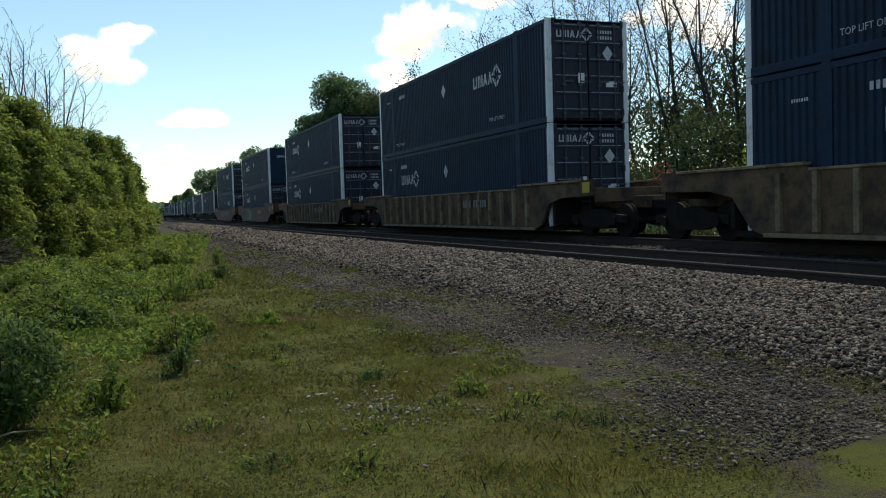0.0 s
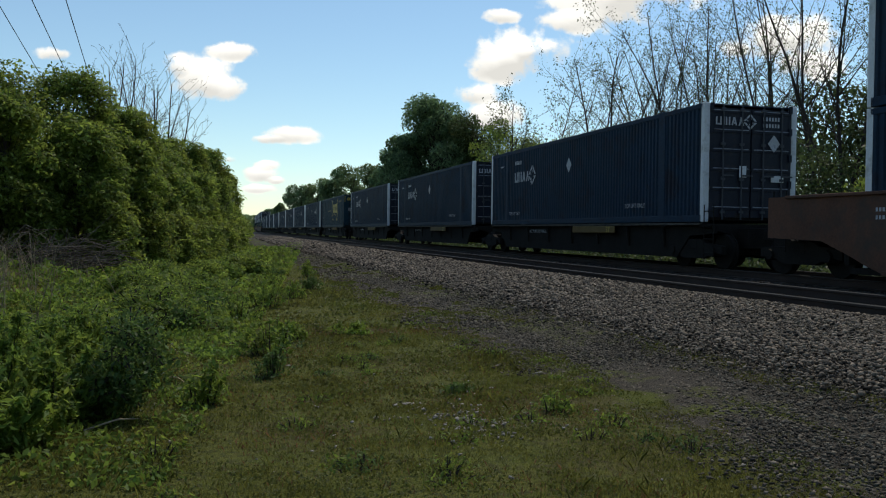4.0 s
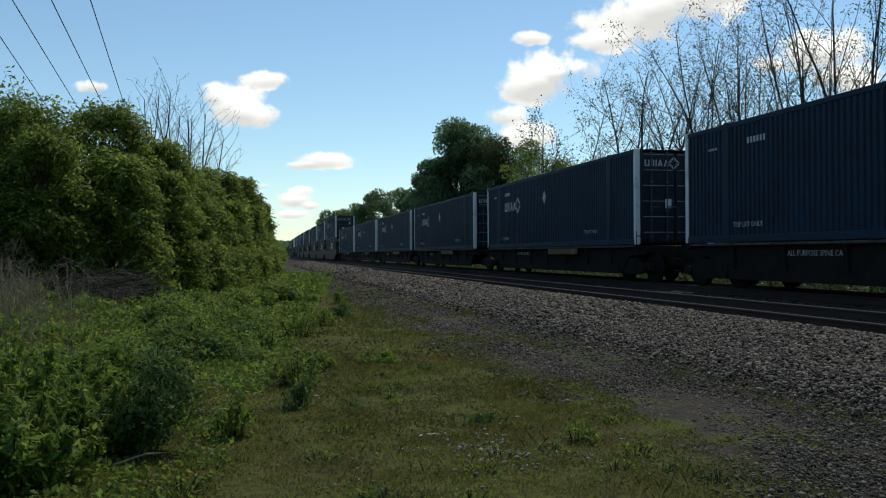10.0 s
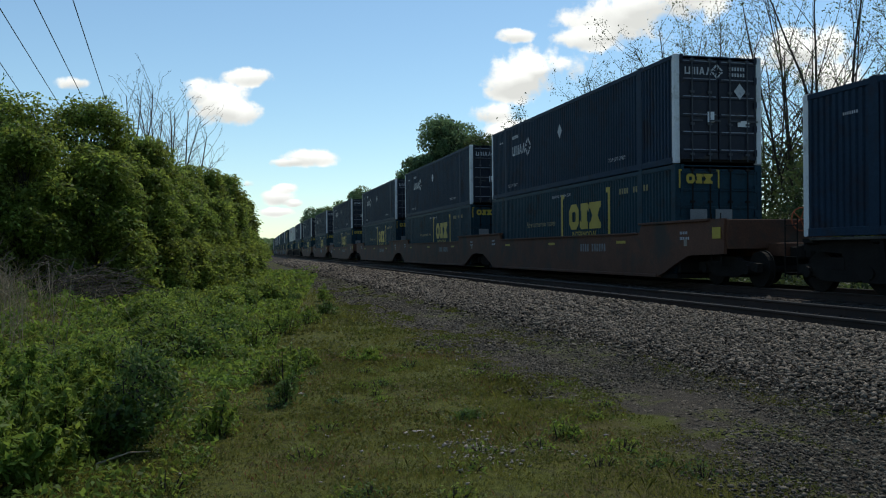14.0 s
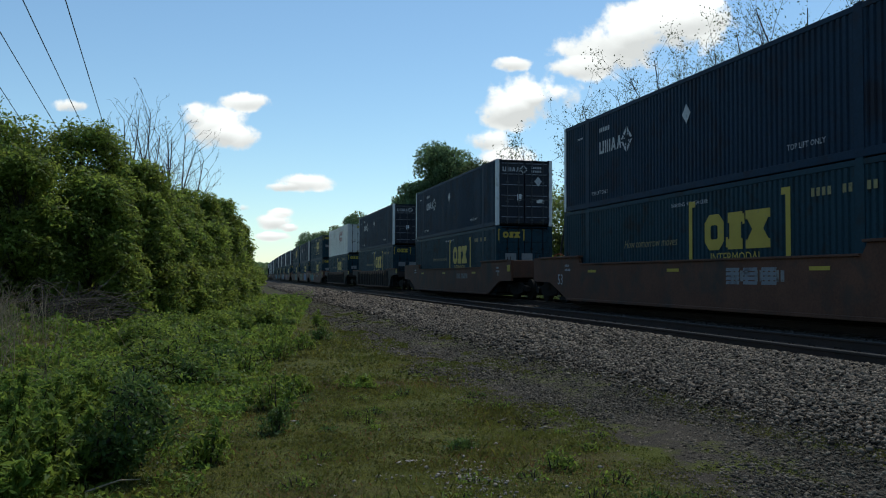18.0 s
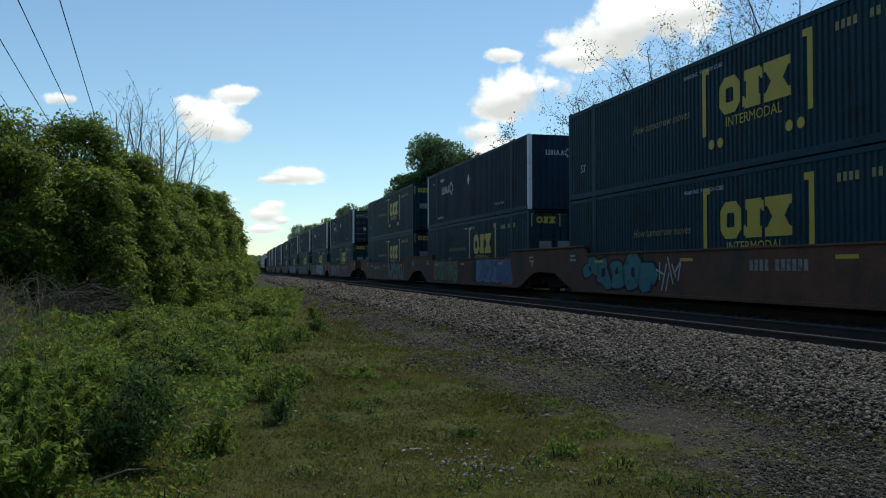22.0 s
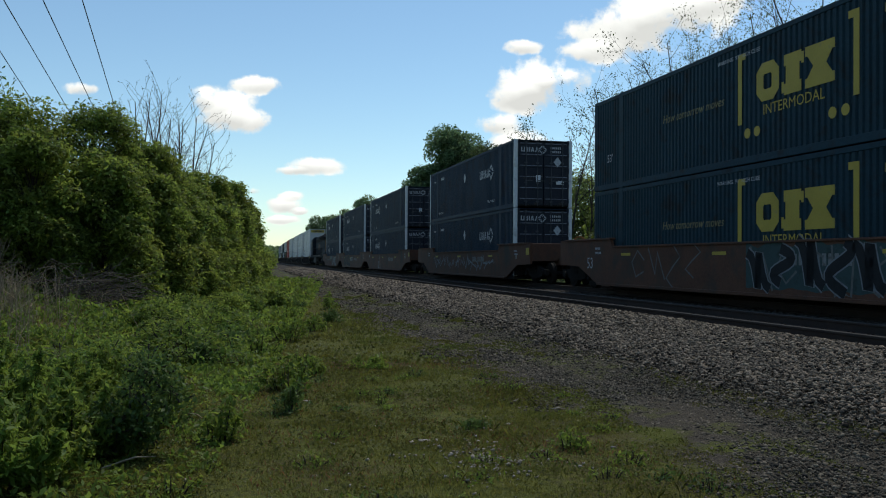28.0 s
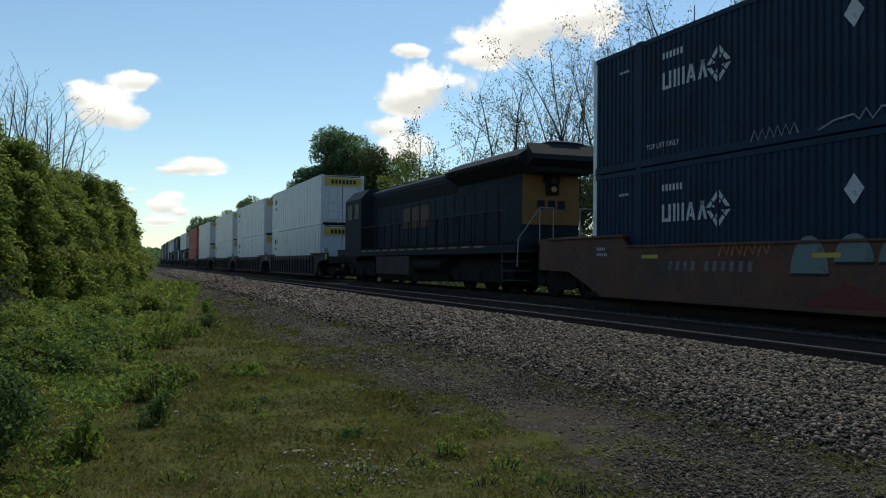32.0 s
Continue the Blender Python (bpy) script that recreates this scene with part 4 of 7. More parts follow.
SLOGAN = text_mesh("How tomorrow moves", 0.32, SLOGAN_MARK, 0.25)
FREIGHT = text_mesh("INTERMODAL", 0.33, YELLOW)
CAR_KIND = text_mesh("ALL PURPOSE SPINE CAR", 0.17, GREY_MARK)
HIGH = text_mesh("WARNING  9'6\" HIGH CUBE", 0.14, GREY_MARK)
FIFTY = text_mesh("53'", 0.24, YELLOW)
FIFTY_GREY = text_mesh("53'", 0.34, GREY_MARK)
DOTS = flat_mesh("round_marks", [[(cx + 0.12 * math.cos(a), 0.12 * math.sin(a)) for a in np.linspace(0, 6.283, 13)[:-1]] for cx in (-1.62, -1.25, 1.25, 1.62)], YELLOW)


def on_side(y, z, proud=0.006):
    """Pose of a flat mark on the wall that faces the path (-x): its right points along -y."""
    return Matrix.Translation((-CW / 2 + 0.012 - proud - 0.004, y, z)) @ pose(0, 0, 0, 90, 0, -90)


def on_front(x, z, proud=0.006):
    return Matrix.Translation((x, -CL / 2 - proud, z)) @ pose(0, 0, 0, 90, 0, 0)


def container_parts():
    def near_wall(bm):
        corrugated(bm, -CW / 2, -1)

    def far_wall(bm):
        corrugated(bm, CW / 2, 1)

    def roof(bm):
        box(bm, -CW / 2 + 0.05, CW / 2 - 0.05, -CL / 2 + 0.06, CL / 2 - 0.06, CH - 0.05, CH - 0.02)

    def floor_shape(bm):
        box(bm, -CW / 2 + 0.06, CW / 2 - 0.06, -CL / 2 + 0.06, CL / 2 - 0.06, 0.05, 0.15)

    def top_rail(bm):
        box(bm, -0.04, 0.04, -CL / 2 + 0.1, CL / 2 - 0.1, CH - 0.13, CH - 0.01, 0.01)

    def bottom_rail(bm):
        box(bm, -0.04, 0.04, -CL / 2 + 0.1, CL / 2 - 0.1, 0.0, 0.17, 0.01)

    def posts(bm):
        prism(bm, [(-0.13, 0.12), (-0.1, 0.12), (-0.1, 0.0), (0.1, 0.0), (0.1, 0.12), (0.13, 0.12), (0.13, CH - 0.13), (0.1, CH - 0.13), (0.1, CH + 0.015), (-0.1, CH + 0.015), (-0.1, CH - 0.13), (-0.13, CH - 0.13)], "x", -0.034, 0.034)

    def end_post(bm):
        box(bm, -0.075, 0.075, -0.08, 0.08, 0.0, CH, 0.012)

    def plain_end(bm):
        y = -CL / 2 + 0.03
        outline = [(-CW / 2 + 0.15, y)]
        for k in range(9):
            x = -1.0 + k * 0.25
            outline += [(x - 0.06, y), (x - 0.045, y - 0.025), (x + 0.045, y - 0.025), (x + 0.06, y)]
        prism(bm, outline + [(CW / 2 - 0.15, y), (CW / 2 - 0.15, y + 0.05), (-CW / 2 + 0.15, y + 0.05)], "z", 0.02, CH - 0.02)

    def door(bm):
        outline = [(-0.02, 0.12)]
        for k in range(6):
            z = 0.3 + k * 0.47
            outline += [(-0.02, z), (-0.045, z + 0.008), (-0.045, z + 0.052), (-0.02, z + 0.06)]
        prism(bm, outline + [(-0.02, CH - 0.12), (0.02, CH - 0.12), (0.02, 0.12)], "x", 0.02, 1.11)

    # strips above the ribs; on navy doors their pale colour stands for skylight
    def door_edge(bm):
        for k in range(6):
            z = 0.363 + k * 0.47
            box(bm, 0.08, 1.05, -0.047, -0.02, z, z + 0.022)

    def bar(bm):
        tube(bm, (0, 0, 0.06), (0, 0, CH - 0.06), 0.02)
        for z in (0.25, 1.05, 1.9, 2.75):
            box(bm, -0.06, 0.06, -0.02, 0.03, z - 0.03, z + 0.03)
        box(bm, -0.02, 0.3, -0.03, -0.01, 1.12, 1.16)

    def hinge(bm):
        outline = [(-0.005, 0.12)] + [p for z in (0.3, 0.95, 1.6, 2.25, 2.8) for p in ((-0.005, z - 0.09), (-0.05, z - 0.09), (-0.05, z + 0.09), (-0.005, z + 0.09))] + [(-0.005, CH - 0.12), (0.02, CH - 0.12), (0.02, 0.12)]
        prism(bm, outline, "x", -0.04, 0.04)

    d = {"near_wall": near_wall, "far_wall": far_wall, "roof": roof, "floor_shape": floor_shape, "top_rail": top_rail, "bottom_rail": bottom_rail, "posts": posts,
         "end_post": end_post, "plain_end": plain_end, "door": door, "door_edge": door_edge, "bar": bar, "hinge": hinge}
    return d


SHAPES = container_parts()
MESHES = {}


def shape(name, mat):
    key = (name, mat.name)
    if key not in MESHES:
        MESHES[key] = made(SHAPES[name], name, mat)
    return MESHES[key]


SEAM = material("grey_seam", (0.2, 0.2, 0.2), 0.7, vary=0.3, scale=3, fine=30)


def build_container(style):
    """style: blue_doors, blue_plain, company, white_rail, white_box, red_box. The front end looks along -y."""
    paint = {"company": TEAL_BLUE, "white_rail": CREAM_BOX, "white_box": WHITE_BOX, "red_box": RED_BOX}.get(style, NAVY)
    label = {"blue_doors": "navy blue corrugated steel container with white markings and barred doors", "blue_mid": "navy blue corrugated container with a white emblem ahead of its middle", "blue_plain": "navy blue corrugated container with a plain white-edged end",
             "company": "dark blue-green corrugated container with large yellow block lettering", "white_rail": "weathered off-white smooth-sided container with dark red emblem",
             "white_box": "clean white container with yellow end panel", "red_box": "red corrugated shipping container"}[style]
    c = tagged(new("container"), label, "container", "containers of the train")
    smooth = style in ("white_rail", "white_box")
    frame_mat = paint if style not in ("blue_doors", "blue_plain", "blue_mid") else NAVY
    if smooth:
        def panel(bm):
            box(bm, -CW / 2 + 0.01, -CW / 2 + 0.05, -CL / 2 + 0.1, CL / 2 - 0.1, 0.14, CH - 0.1)

        def other(bm):
            box(bm, CW / 2 - 0.05, CW / 2 - 0.01, -CL / 2 + 0.1, CL / 2 - 0.1, 0.14, CH - 0.1)
        part("side_wall", made(panel, "side_panel", paint), c)
        part("side_wall", made(other, "side_panel", paint), c)
        seam = made(lambda bm: box(bm, -0.006, 0.006, -0.012, 0.012, 0.15, CH - 0.12), "panel_seam", SEAM)
        for k in range(20):
            part("panel_seam", seam, c, "", pose(-CW / 2 + 0.008, -CL / 2 + 0.5 + k * (CL - 1.0) / 19, 0))
    else:
        part("side_wall", shape("near_wall", paint), c)
        part("side_wall", shape("far_wall", paint), c)
    part("roof", shape("roof", paint), c)
    part("floor", shape("floor_shape", UNDER), c)
    for x in (-1, 1):
        part("top_rail", shape("top_rail", frame_mat), c, "", pose(x * (CW / 2 - 0.04), 0, 0))
        part("bottom_rail", shape("bottom_rail", frame_mat), c, "", pose(x * (CW / 2 - 0.04), 0, 0))
        for y in (-6.1, 6.1):
            part("lifting_post", shape("posts", frame_mat), c, "", pose(x * (CW / 2 - 0.03), y, 0))
    edge = WHITE if style in ("blue_doors", "blue_plain", "blue_mid") else frame_mat
    for x, y in ((-1, -1), (1, -1), (-1, 1), (1, 1)):
        part("corner_post", shape("end_post", edge if x < 0 or (y < 0 and style in ("blue_doors", "blue_mid")) else frame_mat), c, "white-painted corner post" if edge is WHITE and x < 0 else "", pose(x * (CW / 2 - 0.075), y * (CL / 2 - 0.08), 0))
    # rear end
    part("end_wall", shape("plain_end", paint), c, at=pose(0, 0, 0, 0, 0, 180))
    if style == "blue_plain":
        part("end_wall", shape("plain_end", NAVY), c)
        part("emblem", LOGO, c, "white emblem bars", on_front(-0.6, 2.1, 0.02) @ Matrix.Scale(0.32, 4))
    else:
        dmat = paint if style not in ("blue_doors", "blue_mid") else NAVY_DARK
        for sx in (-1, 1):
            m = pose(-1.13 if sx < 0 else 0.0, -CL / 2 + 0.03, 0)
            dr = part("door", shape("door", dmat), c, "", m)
            tagged(part("door_rib", shape("door_edge", LIT_DOOR_RIB if style in ("blue_doors", "blue_mid") else dmat), dr), kind="stuff")
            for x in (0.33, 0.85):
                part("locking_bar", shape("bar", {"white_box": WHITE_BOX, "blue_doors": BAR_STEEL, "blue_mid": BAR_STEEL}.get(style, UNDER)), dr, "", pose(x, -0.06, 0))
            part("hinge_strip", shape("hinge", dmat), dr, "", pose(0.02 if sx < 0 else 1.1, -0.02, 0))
        if style in ("blue_doors", "blue_mid"):
            part("emblem", LOGO, c, "white emblem bars", on_front(-1.02, 2.36, 0.035) @ Matrix.Scale(0.33, 4))
            part("marking", ID_BARS, c, "", on_front(0.3, 2.5, 0.035) @ Matrix.Scale(0.46, 4))
            part("marking", ID_BARS, c, "", on_front(0.3, 2.34, 0.035) @ Matrix.Scale(0.46, 4))
            part("placard", DIAMOND, c, "", on_front(0.62, 1.95, 0.035) @ Matrix.Scale(0.8, 4))
            part("sticker", flat_mesh("sticker", [rect(0, 0, 0.2, 0.28), rect(0.9, -0.1, 0.36, 0.16)], WHITE), c, "", on_front(-0.35, 1.1, 0.035))
        elif style == "company":
            part("emblem", BIG_LOGO, c, "yellow block emblem", on_front(-0.62, 2.38, 0.05) @ Matrix.Diagonal((0.3, 0.3, 1, 1)))
            part("sticker", flat_mesh("sticker", [rect(0, 0, 0.5, 0.3), rect(0.75, 0, 0.5, 0.3)], SEAM), c, "greyish end panels", on_front(-0.9, 1.4, 0.06))
        elif style == "white_box":
            part("banner", flat_mesh("banner", [rect(-1.1, 0, 2.2, 0.42)], YELLOW), c, "yellow banner", on_front(0, 2.3, 0.06))
            part("marking", flat_mesh("dark_bars", bars(7, 0.16, 0.24, 0.06), GREY_CAR), c, "", on_front(-0.7, 2.38, 0.066))
    # marks on the side that faces the path
    if style in ("blue_doors", "blue_plain", "blue_mid"):
        y = {"blue_plain": 5.4, "blue_doors": 5.7, "blue_mid": -2.3}[style]
        part("emblem", LOGO, c, "white emblem bars", on_side(y - 0.5, 1.62) @ Matrix.Scale(0.64, 4))
        part("marking", ID_BARS, c, "", on_side(5.2, 2.3) @ Matrix.Scale(0.7, 4))
        part("placard", DIAMOND, c, "pale diamond placard", on_side(0.0, 1.95) @ Matrix.Scale(0.95, 4))
        part("lettering", LIFT, c, "", on_side(5.2, 0.36))
        part("lettering", LIFT, c, "", on_side(-4.6, 0.42))
        part("marking", SMALL_BARS, c, "", on_side(6.9, 2.3) @ Matrix.Scale(0.6, 4))
    elif style == "company":
        part("emblem", BIG_LOGO, c, "yellow block emblem in brackets", on_side(-2.1, 1.33))
        part("lettering", FREIGHT, c, "", on_side(-2.1, 1.03))
        part("round_marks", DOTS, c, "", on_side(-2.1, 0.7))
        part("lettering", SLOGAN, c, "", on_side(2.0, 1.52))
        part("marking", HIGH, c, "", on_side(-0.1, 2.5))
        part("marking", COMPANY_BARS, c, "", on_side(-4.75, 2.3))
        part("lettering", FIFTY_GREY, c, "", on_side(6.9, 0.85))
    elif style == "white_rail":
        red = [rect(0, -0.6, 0.05, 1.3), rect(0.85, -0.6, 0.05, 1.3), rect(0.06, -0.6, 0.78, 0.05), rect(0.06, 0.65, 0.78, 0.05), rect(0.15, -0.35, 0.16, 0.7), rect(0.37, -0.45, 0.16, 0.9), rect(0.59, -0.35, 0.16, 0.7)]
        red += [rect(1.05 + 0.42 * k, 0.1, 0.3, 0.42, 0.12) for k in range(4)] + [rect(1.0 + 0.38 * k, -0.5, 0.26, 0.42, 0.12) for k in range(4)]
        part("emblem", flat_mesh("emblem", red, RED_MARK), c, "dark red emblem bars", on_side(-1.4, 1.85))
        part("sticker", flat_mesh("sticker", [rect(0, 0, 0.7, 0.18)], YELLOW), c, "", on_front(-0.4, 2.5, 0.05))
    elif style == "white_box":
        part("banner", flat_mesh("side_banner", [rect(0, 0, 1.1, 0.34), rect(0.1, -0.45, 0.9, 0.2)], GREY_CAR), c, "dark lettering bars", on_side(6.9, 2.0))
    return c


# ---- railway cars ----
RUST_CAP = material("rust_orange_sill_paint", (0.1, 0.05, 0.03), 0.8, vary=0.4, scale=1.4, fine=22, bump=0.15)
RIB_OCHRE = material("pale_ochre_rib_paint", (0.2, 0.145, 0.085), 0.8, vary=0.4, scale=1.4, fine=22, bump=0.15, dirt=(0.06, 0.04, 0.03), dirt_amount=0.5, dirt_scale=2.5)
WHEEL_R = 0.42
TRUCKS = []


def truck_meshes():
    def side_frame(bm):
        for x in (0.0,):
            prism(bm, [(-1.25, 0.36), (-1.25, 0.56), (-0.6, 0.62), (-0.35, 0.72), (0.35, 0.72), (0.6, 0.62), (1.25, 0.56), (1.25, 0.36), (0.95, 0.40), (0.45, 0.24), (-0.45, 0.24), (-0.95, 0.40)], "x", x - 0.07, x + 0.07)
            for y in (-0.89, 0.89):
                tube(bm, (x - 0.14, y, WHEEL_R), (x + 0.14, y, WHEEL_R), 0.12, 8)
            for dy in (-0.14, 0, 0.14):
                tube(bm, (x, dy, 0.3), (x, dy, 0.6), 0.06, 6)

    def bolster(bm):
        box(bm, -1.1, 1.1, -0.2, 0.2, 0.45, 0.72, 0.03)

    def wheelset(bm):
        tube(bm, (-1.0, 0, 0), (1.0, 0, 0), 0.085, 8)
        for x in (-0.75, 0.75):
            s = 1 if x > 0 else -1
            tube(bm, (x - 0.055, 0, 0), (x + 0.055, 0, 0), WHEEL_R, 24)
            tube(bm, (x - s * 0.085, 0, 0), (x - s * 0.055, 0, 0), WHEEL_R + 0.028, 24)
            tube(bm, (x + s * 0.055, 0, 0), (x + s * 0.09, 0, 0), 0.12, 10)
    return made(side_frame, "side_frame", UNDER), made(bolster, "bolster", UNDER), made(wheelset, "wheelset", UNDER)


FRAME_ME, BOLSTER_ME, WHEELS_ME = truck_meshes()


def add_truck(parent, y):
    t = part("truck", BOLSTER_ME, parent, "sooty cast-steel truck", pose(0, y, 0))
    for x in (-1.02, 1.02):
        part("side_frame", FRAME_ME, t, "", pose(x, 0, 0))
    for dy in (-0.89, 0.89):
        w = part("wheelset", WHEELS_ME, t, "", pose(0, dy, WHEEL_R))
        TRUCKS.append(w)


def coupler_shape(bm):
    box(bm, -0.12, 0.12, -0.5, 0.35, 0.7, 0.95, 0.03)
    box(bm, -0.2, 0.2, -0.72, -0.45, 0.66, 1.0, 0.05)


def ladder_shape(bm):
    for x in (-0.2, 0.2):
        tube(bm, (0, x, 0.5), (0, x, 1.75), 0.015)
    for k in range(4):
        tube(bm, (0, -0.2, 0.6 + 0.33 * k), (0, 0.2, 0.6 + 0.33 * k), 0.013)


def brake_wheel_shape(bm):
    n = 14
    for i in range(n):
        a, b = 2 * math.pi * i / n, 2 * math.pi * (i + 1) / n
        tube(bm, (0.28 * math.cos(a), 0, 0.28 * math.sin(a)), (0.28 * math.cos(b), 0, 0.28 * math.sin(b)), 0.018, 5)
    for i in range(5):
        a = 2 * math.pi * i / 5
        tube(bm, (0, 0.03, 0), (0.28 * math.cos(a), 0, 0.28 * math.sin(a)), 0.014, 5)


COUPLER_ME = made(coupler_shape, "coupler", UNDER)
LADDER_ME = made(ladder_shape, "ladder", UNDER)
ORANGE = material("orange_paint", (0.35, 0.08, 0.03), 0.6, vary=0.2)
BRAKE_ME = made(brake_wheel_shape, "brake_wheel", ORANGE)


def sill_outline(top, reach, high):
    """Side elevation of a well car's side: deep between the trucks, cut away over the wheels; high is the rise of its ends."""
    end, cut, slope = top + high, 0.78 if high > 0.1 else top - 0.34, 0.5 if high > 0.1 else 0.9
    return [(-reach, cut), (-reach, end), (-6.5, end), (-6.35, top - 0.05), (6.35, top - 0.05), (6.5, end), (reach, end), (reach, cut),
            (9.0, cut - 0.04), (8.3, slope), (7.8, 0.3), (7.4, 0.17), (-7.4, 0.17), (-7.8, 0.3), (-8.3, slope), (-9.0, cut - 0.04)]


DIM_MARK = material("worn_grey_mark", (0.2, 0.2, 0.2), 0.7, vary=0.35, scale=3, fine=40, bump=0.05, dirt=(0.06, 0.04, 0.03), dirt_amount=0.5, dirt_scale=5)
FIFTY_THREE = text_mesh("53", 0.5, GREY_MARK)


def build_well_car(style, ends):
    """style: ribbed, smooth or dark. ends: (front, rear) each 'coupler', 'truck' (a shared truck hangs here) or 'open'."""
    paint = {"ribbed": OCHRE_CAR, "smooth": BROWN_CAR, "dark": GREY_CAR}[style]
    cap_paint = {"ribbed": RIB_OCHRE, "smooth": BROWN_CAR, "dark": RUST_CAP}[style]
    label = {"ribbed": "weathered ochre well car with ribbed side sills", "smooth": "rusty brown well car with smooth graffiti-marked sides", "dark": "dark grey well car with ribbed sides"}[style]
    c = tagged(new("well_car"), label, "freight car", "well cars of the train")
    top = 1.42
    reach = 10.6 if "coupler" in ends else 9.6
    high = 0.2 if style == "smooth" else 0.05
    for x in (-1.47, 1.39):
        def sill(bm, x=x):
            prism(bm, sill_outline(top, reach, high), "x", x, x + 0.08)
        part("side_sill", made(sill, "side_sill", paint), c)

        def cap(bm, x=x):
            box(bm, x - 0.05, x + 0.12, -6.3, 6.3, top - (0.3 if style == "dark" else 0.09), top - 0.04, 0.008)
            for y in (-1, 1):
                box(bm, x - 0.06, x + 0.13, y * 8.2 - 1.8, y * 8.2 + 1.8, top + high - 0.04, top + high + 0.02, 0.008)
            box(bm, x - 0.06, x + 0.12, -7.4, 7.4, 0.15, 0.23, 0.008)
        part("sill_cap", made(cap, "sill_cap", cap_paint), c)
    if style != "smooth":
        def ribs(bm):
            for k in range(17):
                y = -7.0 + k * 0.875
                box(bm, -1.56, -1.46, y - 0.06, y + 0.06, 0.27, top - 0.1, 0.01)
        tagged(part("sill_ribs", made(ribs, "sill_ribs", RIB_OCHRE if style == "ribbed" else paint), c), kind="stuff")

    def well_floor(bm):
        box(bm, -1.38, 1.38, -8.3, 8.3, 0.14, 0.25)
        for y in (-8.4, 8.4):
            box(bm, -1.38, 1.38, y - 0.06, y + 0.06, 0.3, 1.3)
    part("well_floor", made(well_floor, "well_floor", UNDER), c)

    def platform(bm, y):
        box(bm, -1.4, 1.4, min(y * 8.5, y * (reach)), max(y * 8.5, y * reach), 1.04, 1.18, 0.01)
        box(bm, -0.3, 0.3, min(y * 8.45, y * (reach + 0.6)), max(y * 8.45, y * (reach + 0.6)), 0.72, 1.04, 0.02)
        box(bm, -1.4, 1.4, y * reach - 0.05, y * reach + 0.05, 0.9, 1.26 + (high > 0.1) * 0.34, 0.01)
    for y, kind in ((-1, ends[0]), (1, ends[1])):
        def plat(bm, y=y):
            platform(bm, y)
        part("end_platform", made(plat, "end_platform", paint if kind == "coupler" else UNDER), c)
        if kind == "coupler":
            part("coupler", COUPLER_ME, c, "", pose(0, y * (reach + 0.75), 0, 0, 0, 0 if y < 0 else 180))
            part("ladder", LADDER_ME, c, "", pose(-1.45, y * (reach - 0.35), 0))
            add_truck(c, y * 10.1)
        elif kind == "truck":
            add_truck(c, y * 9.85)
    if ends[0] == "coupler":
        part("brake_wheel", BRAKE_ME, c, "orange-red brake wheel", pose(0.55, -reach - 0.12, 1.6))
        part("reflector", made(lambda bm: box(bm, -1.5, -1.485, -reach + 0.1, -reach + 0.45, 1.15, 1.42), "reflector", YELLOW), c, "yellow corner plate")
    if style == "smooth":
        side = Matrix.Translation((-1.476, 0, 0)) @ pose(0, 0, 0, 90, 0, -90)
        for y in (-8.6, 7.6):
            part("stencil", flat_mesh("stencil", bars(5, 0.05, 0.07, 0.03) + [[(q[0], q[1] - 0.14) for q in r] for r in bars(6, 0.05, 0.07, 0.03)], GREY_MARK), c, "faint white stencilled marks", Matrix.Translation((0, y, 1.28)) @ side)
        part("data_plate", made(lambda bm: box(bm, -1.479, -1.47, -8.95, -8.8, 0.98, 1.16), "data_plate", PALE_STONE), c, "pale data plate")
    if style != "dark":
        part("marking", flat_mesh("car_number_bars", bars(4, 0.12, 0.24, 0.06) + [[(p[0] + 0.9, p[1]) for p in r] for r in bars(6, 0.12, 0.24, 0.06)], DIM_MARK), c, "", Matrix.Translation((-1.475 - (0.07 if style != "smooth" else 0.0), -2.2, 0.85)) @ pose(0, 0, 0, 90, 0, -90))
    return c


SILL_EDGE = material("weathered_grey_edge", (0.07, 0.062, 0.05), 0.8, vary=0.4, scale=2.5, fine=30, bump=0.1, dirt=(0.025, 0.022, 0.02), dirt_amount=0.7, dirt_scale=3)
PLATE = material("ochre_plate", (0.13, 0.08, 0.022), 0.7, vary=0.3, scale=2, fine=30, dirt=(0.06, 0.04, 0.03), dirt_amount=0.3)


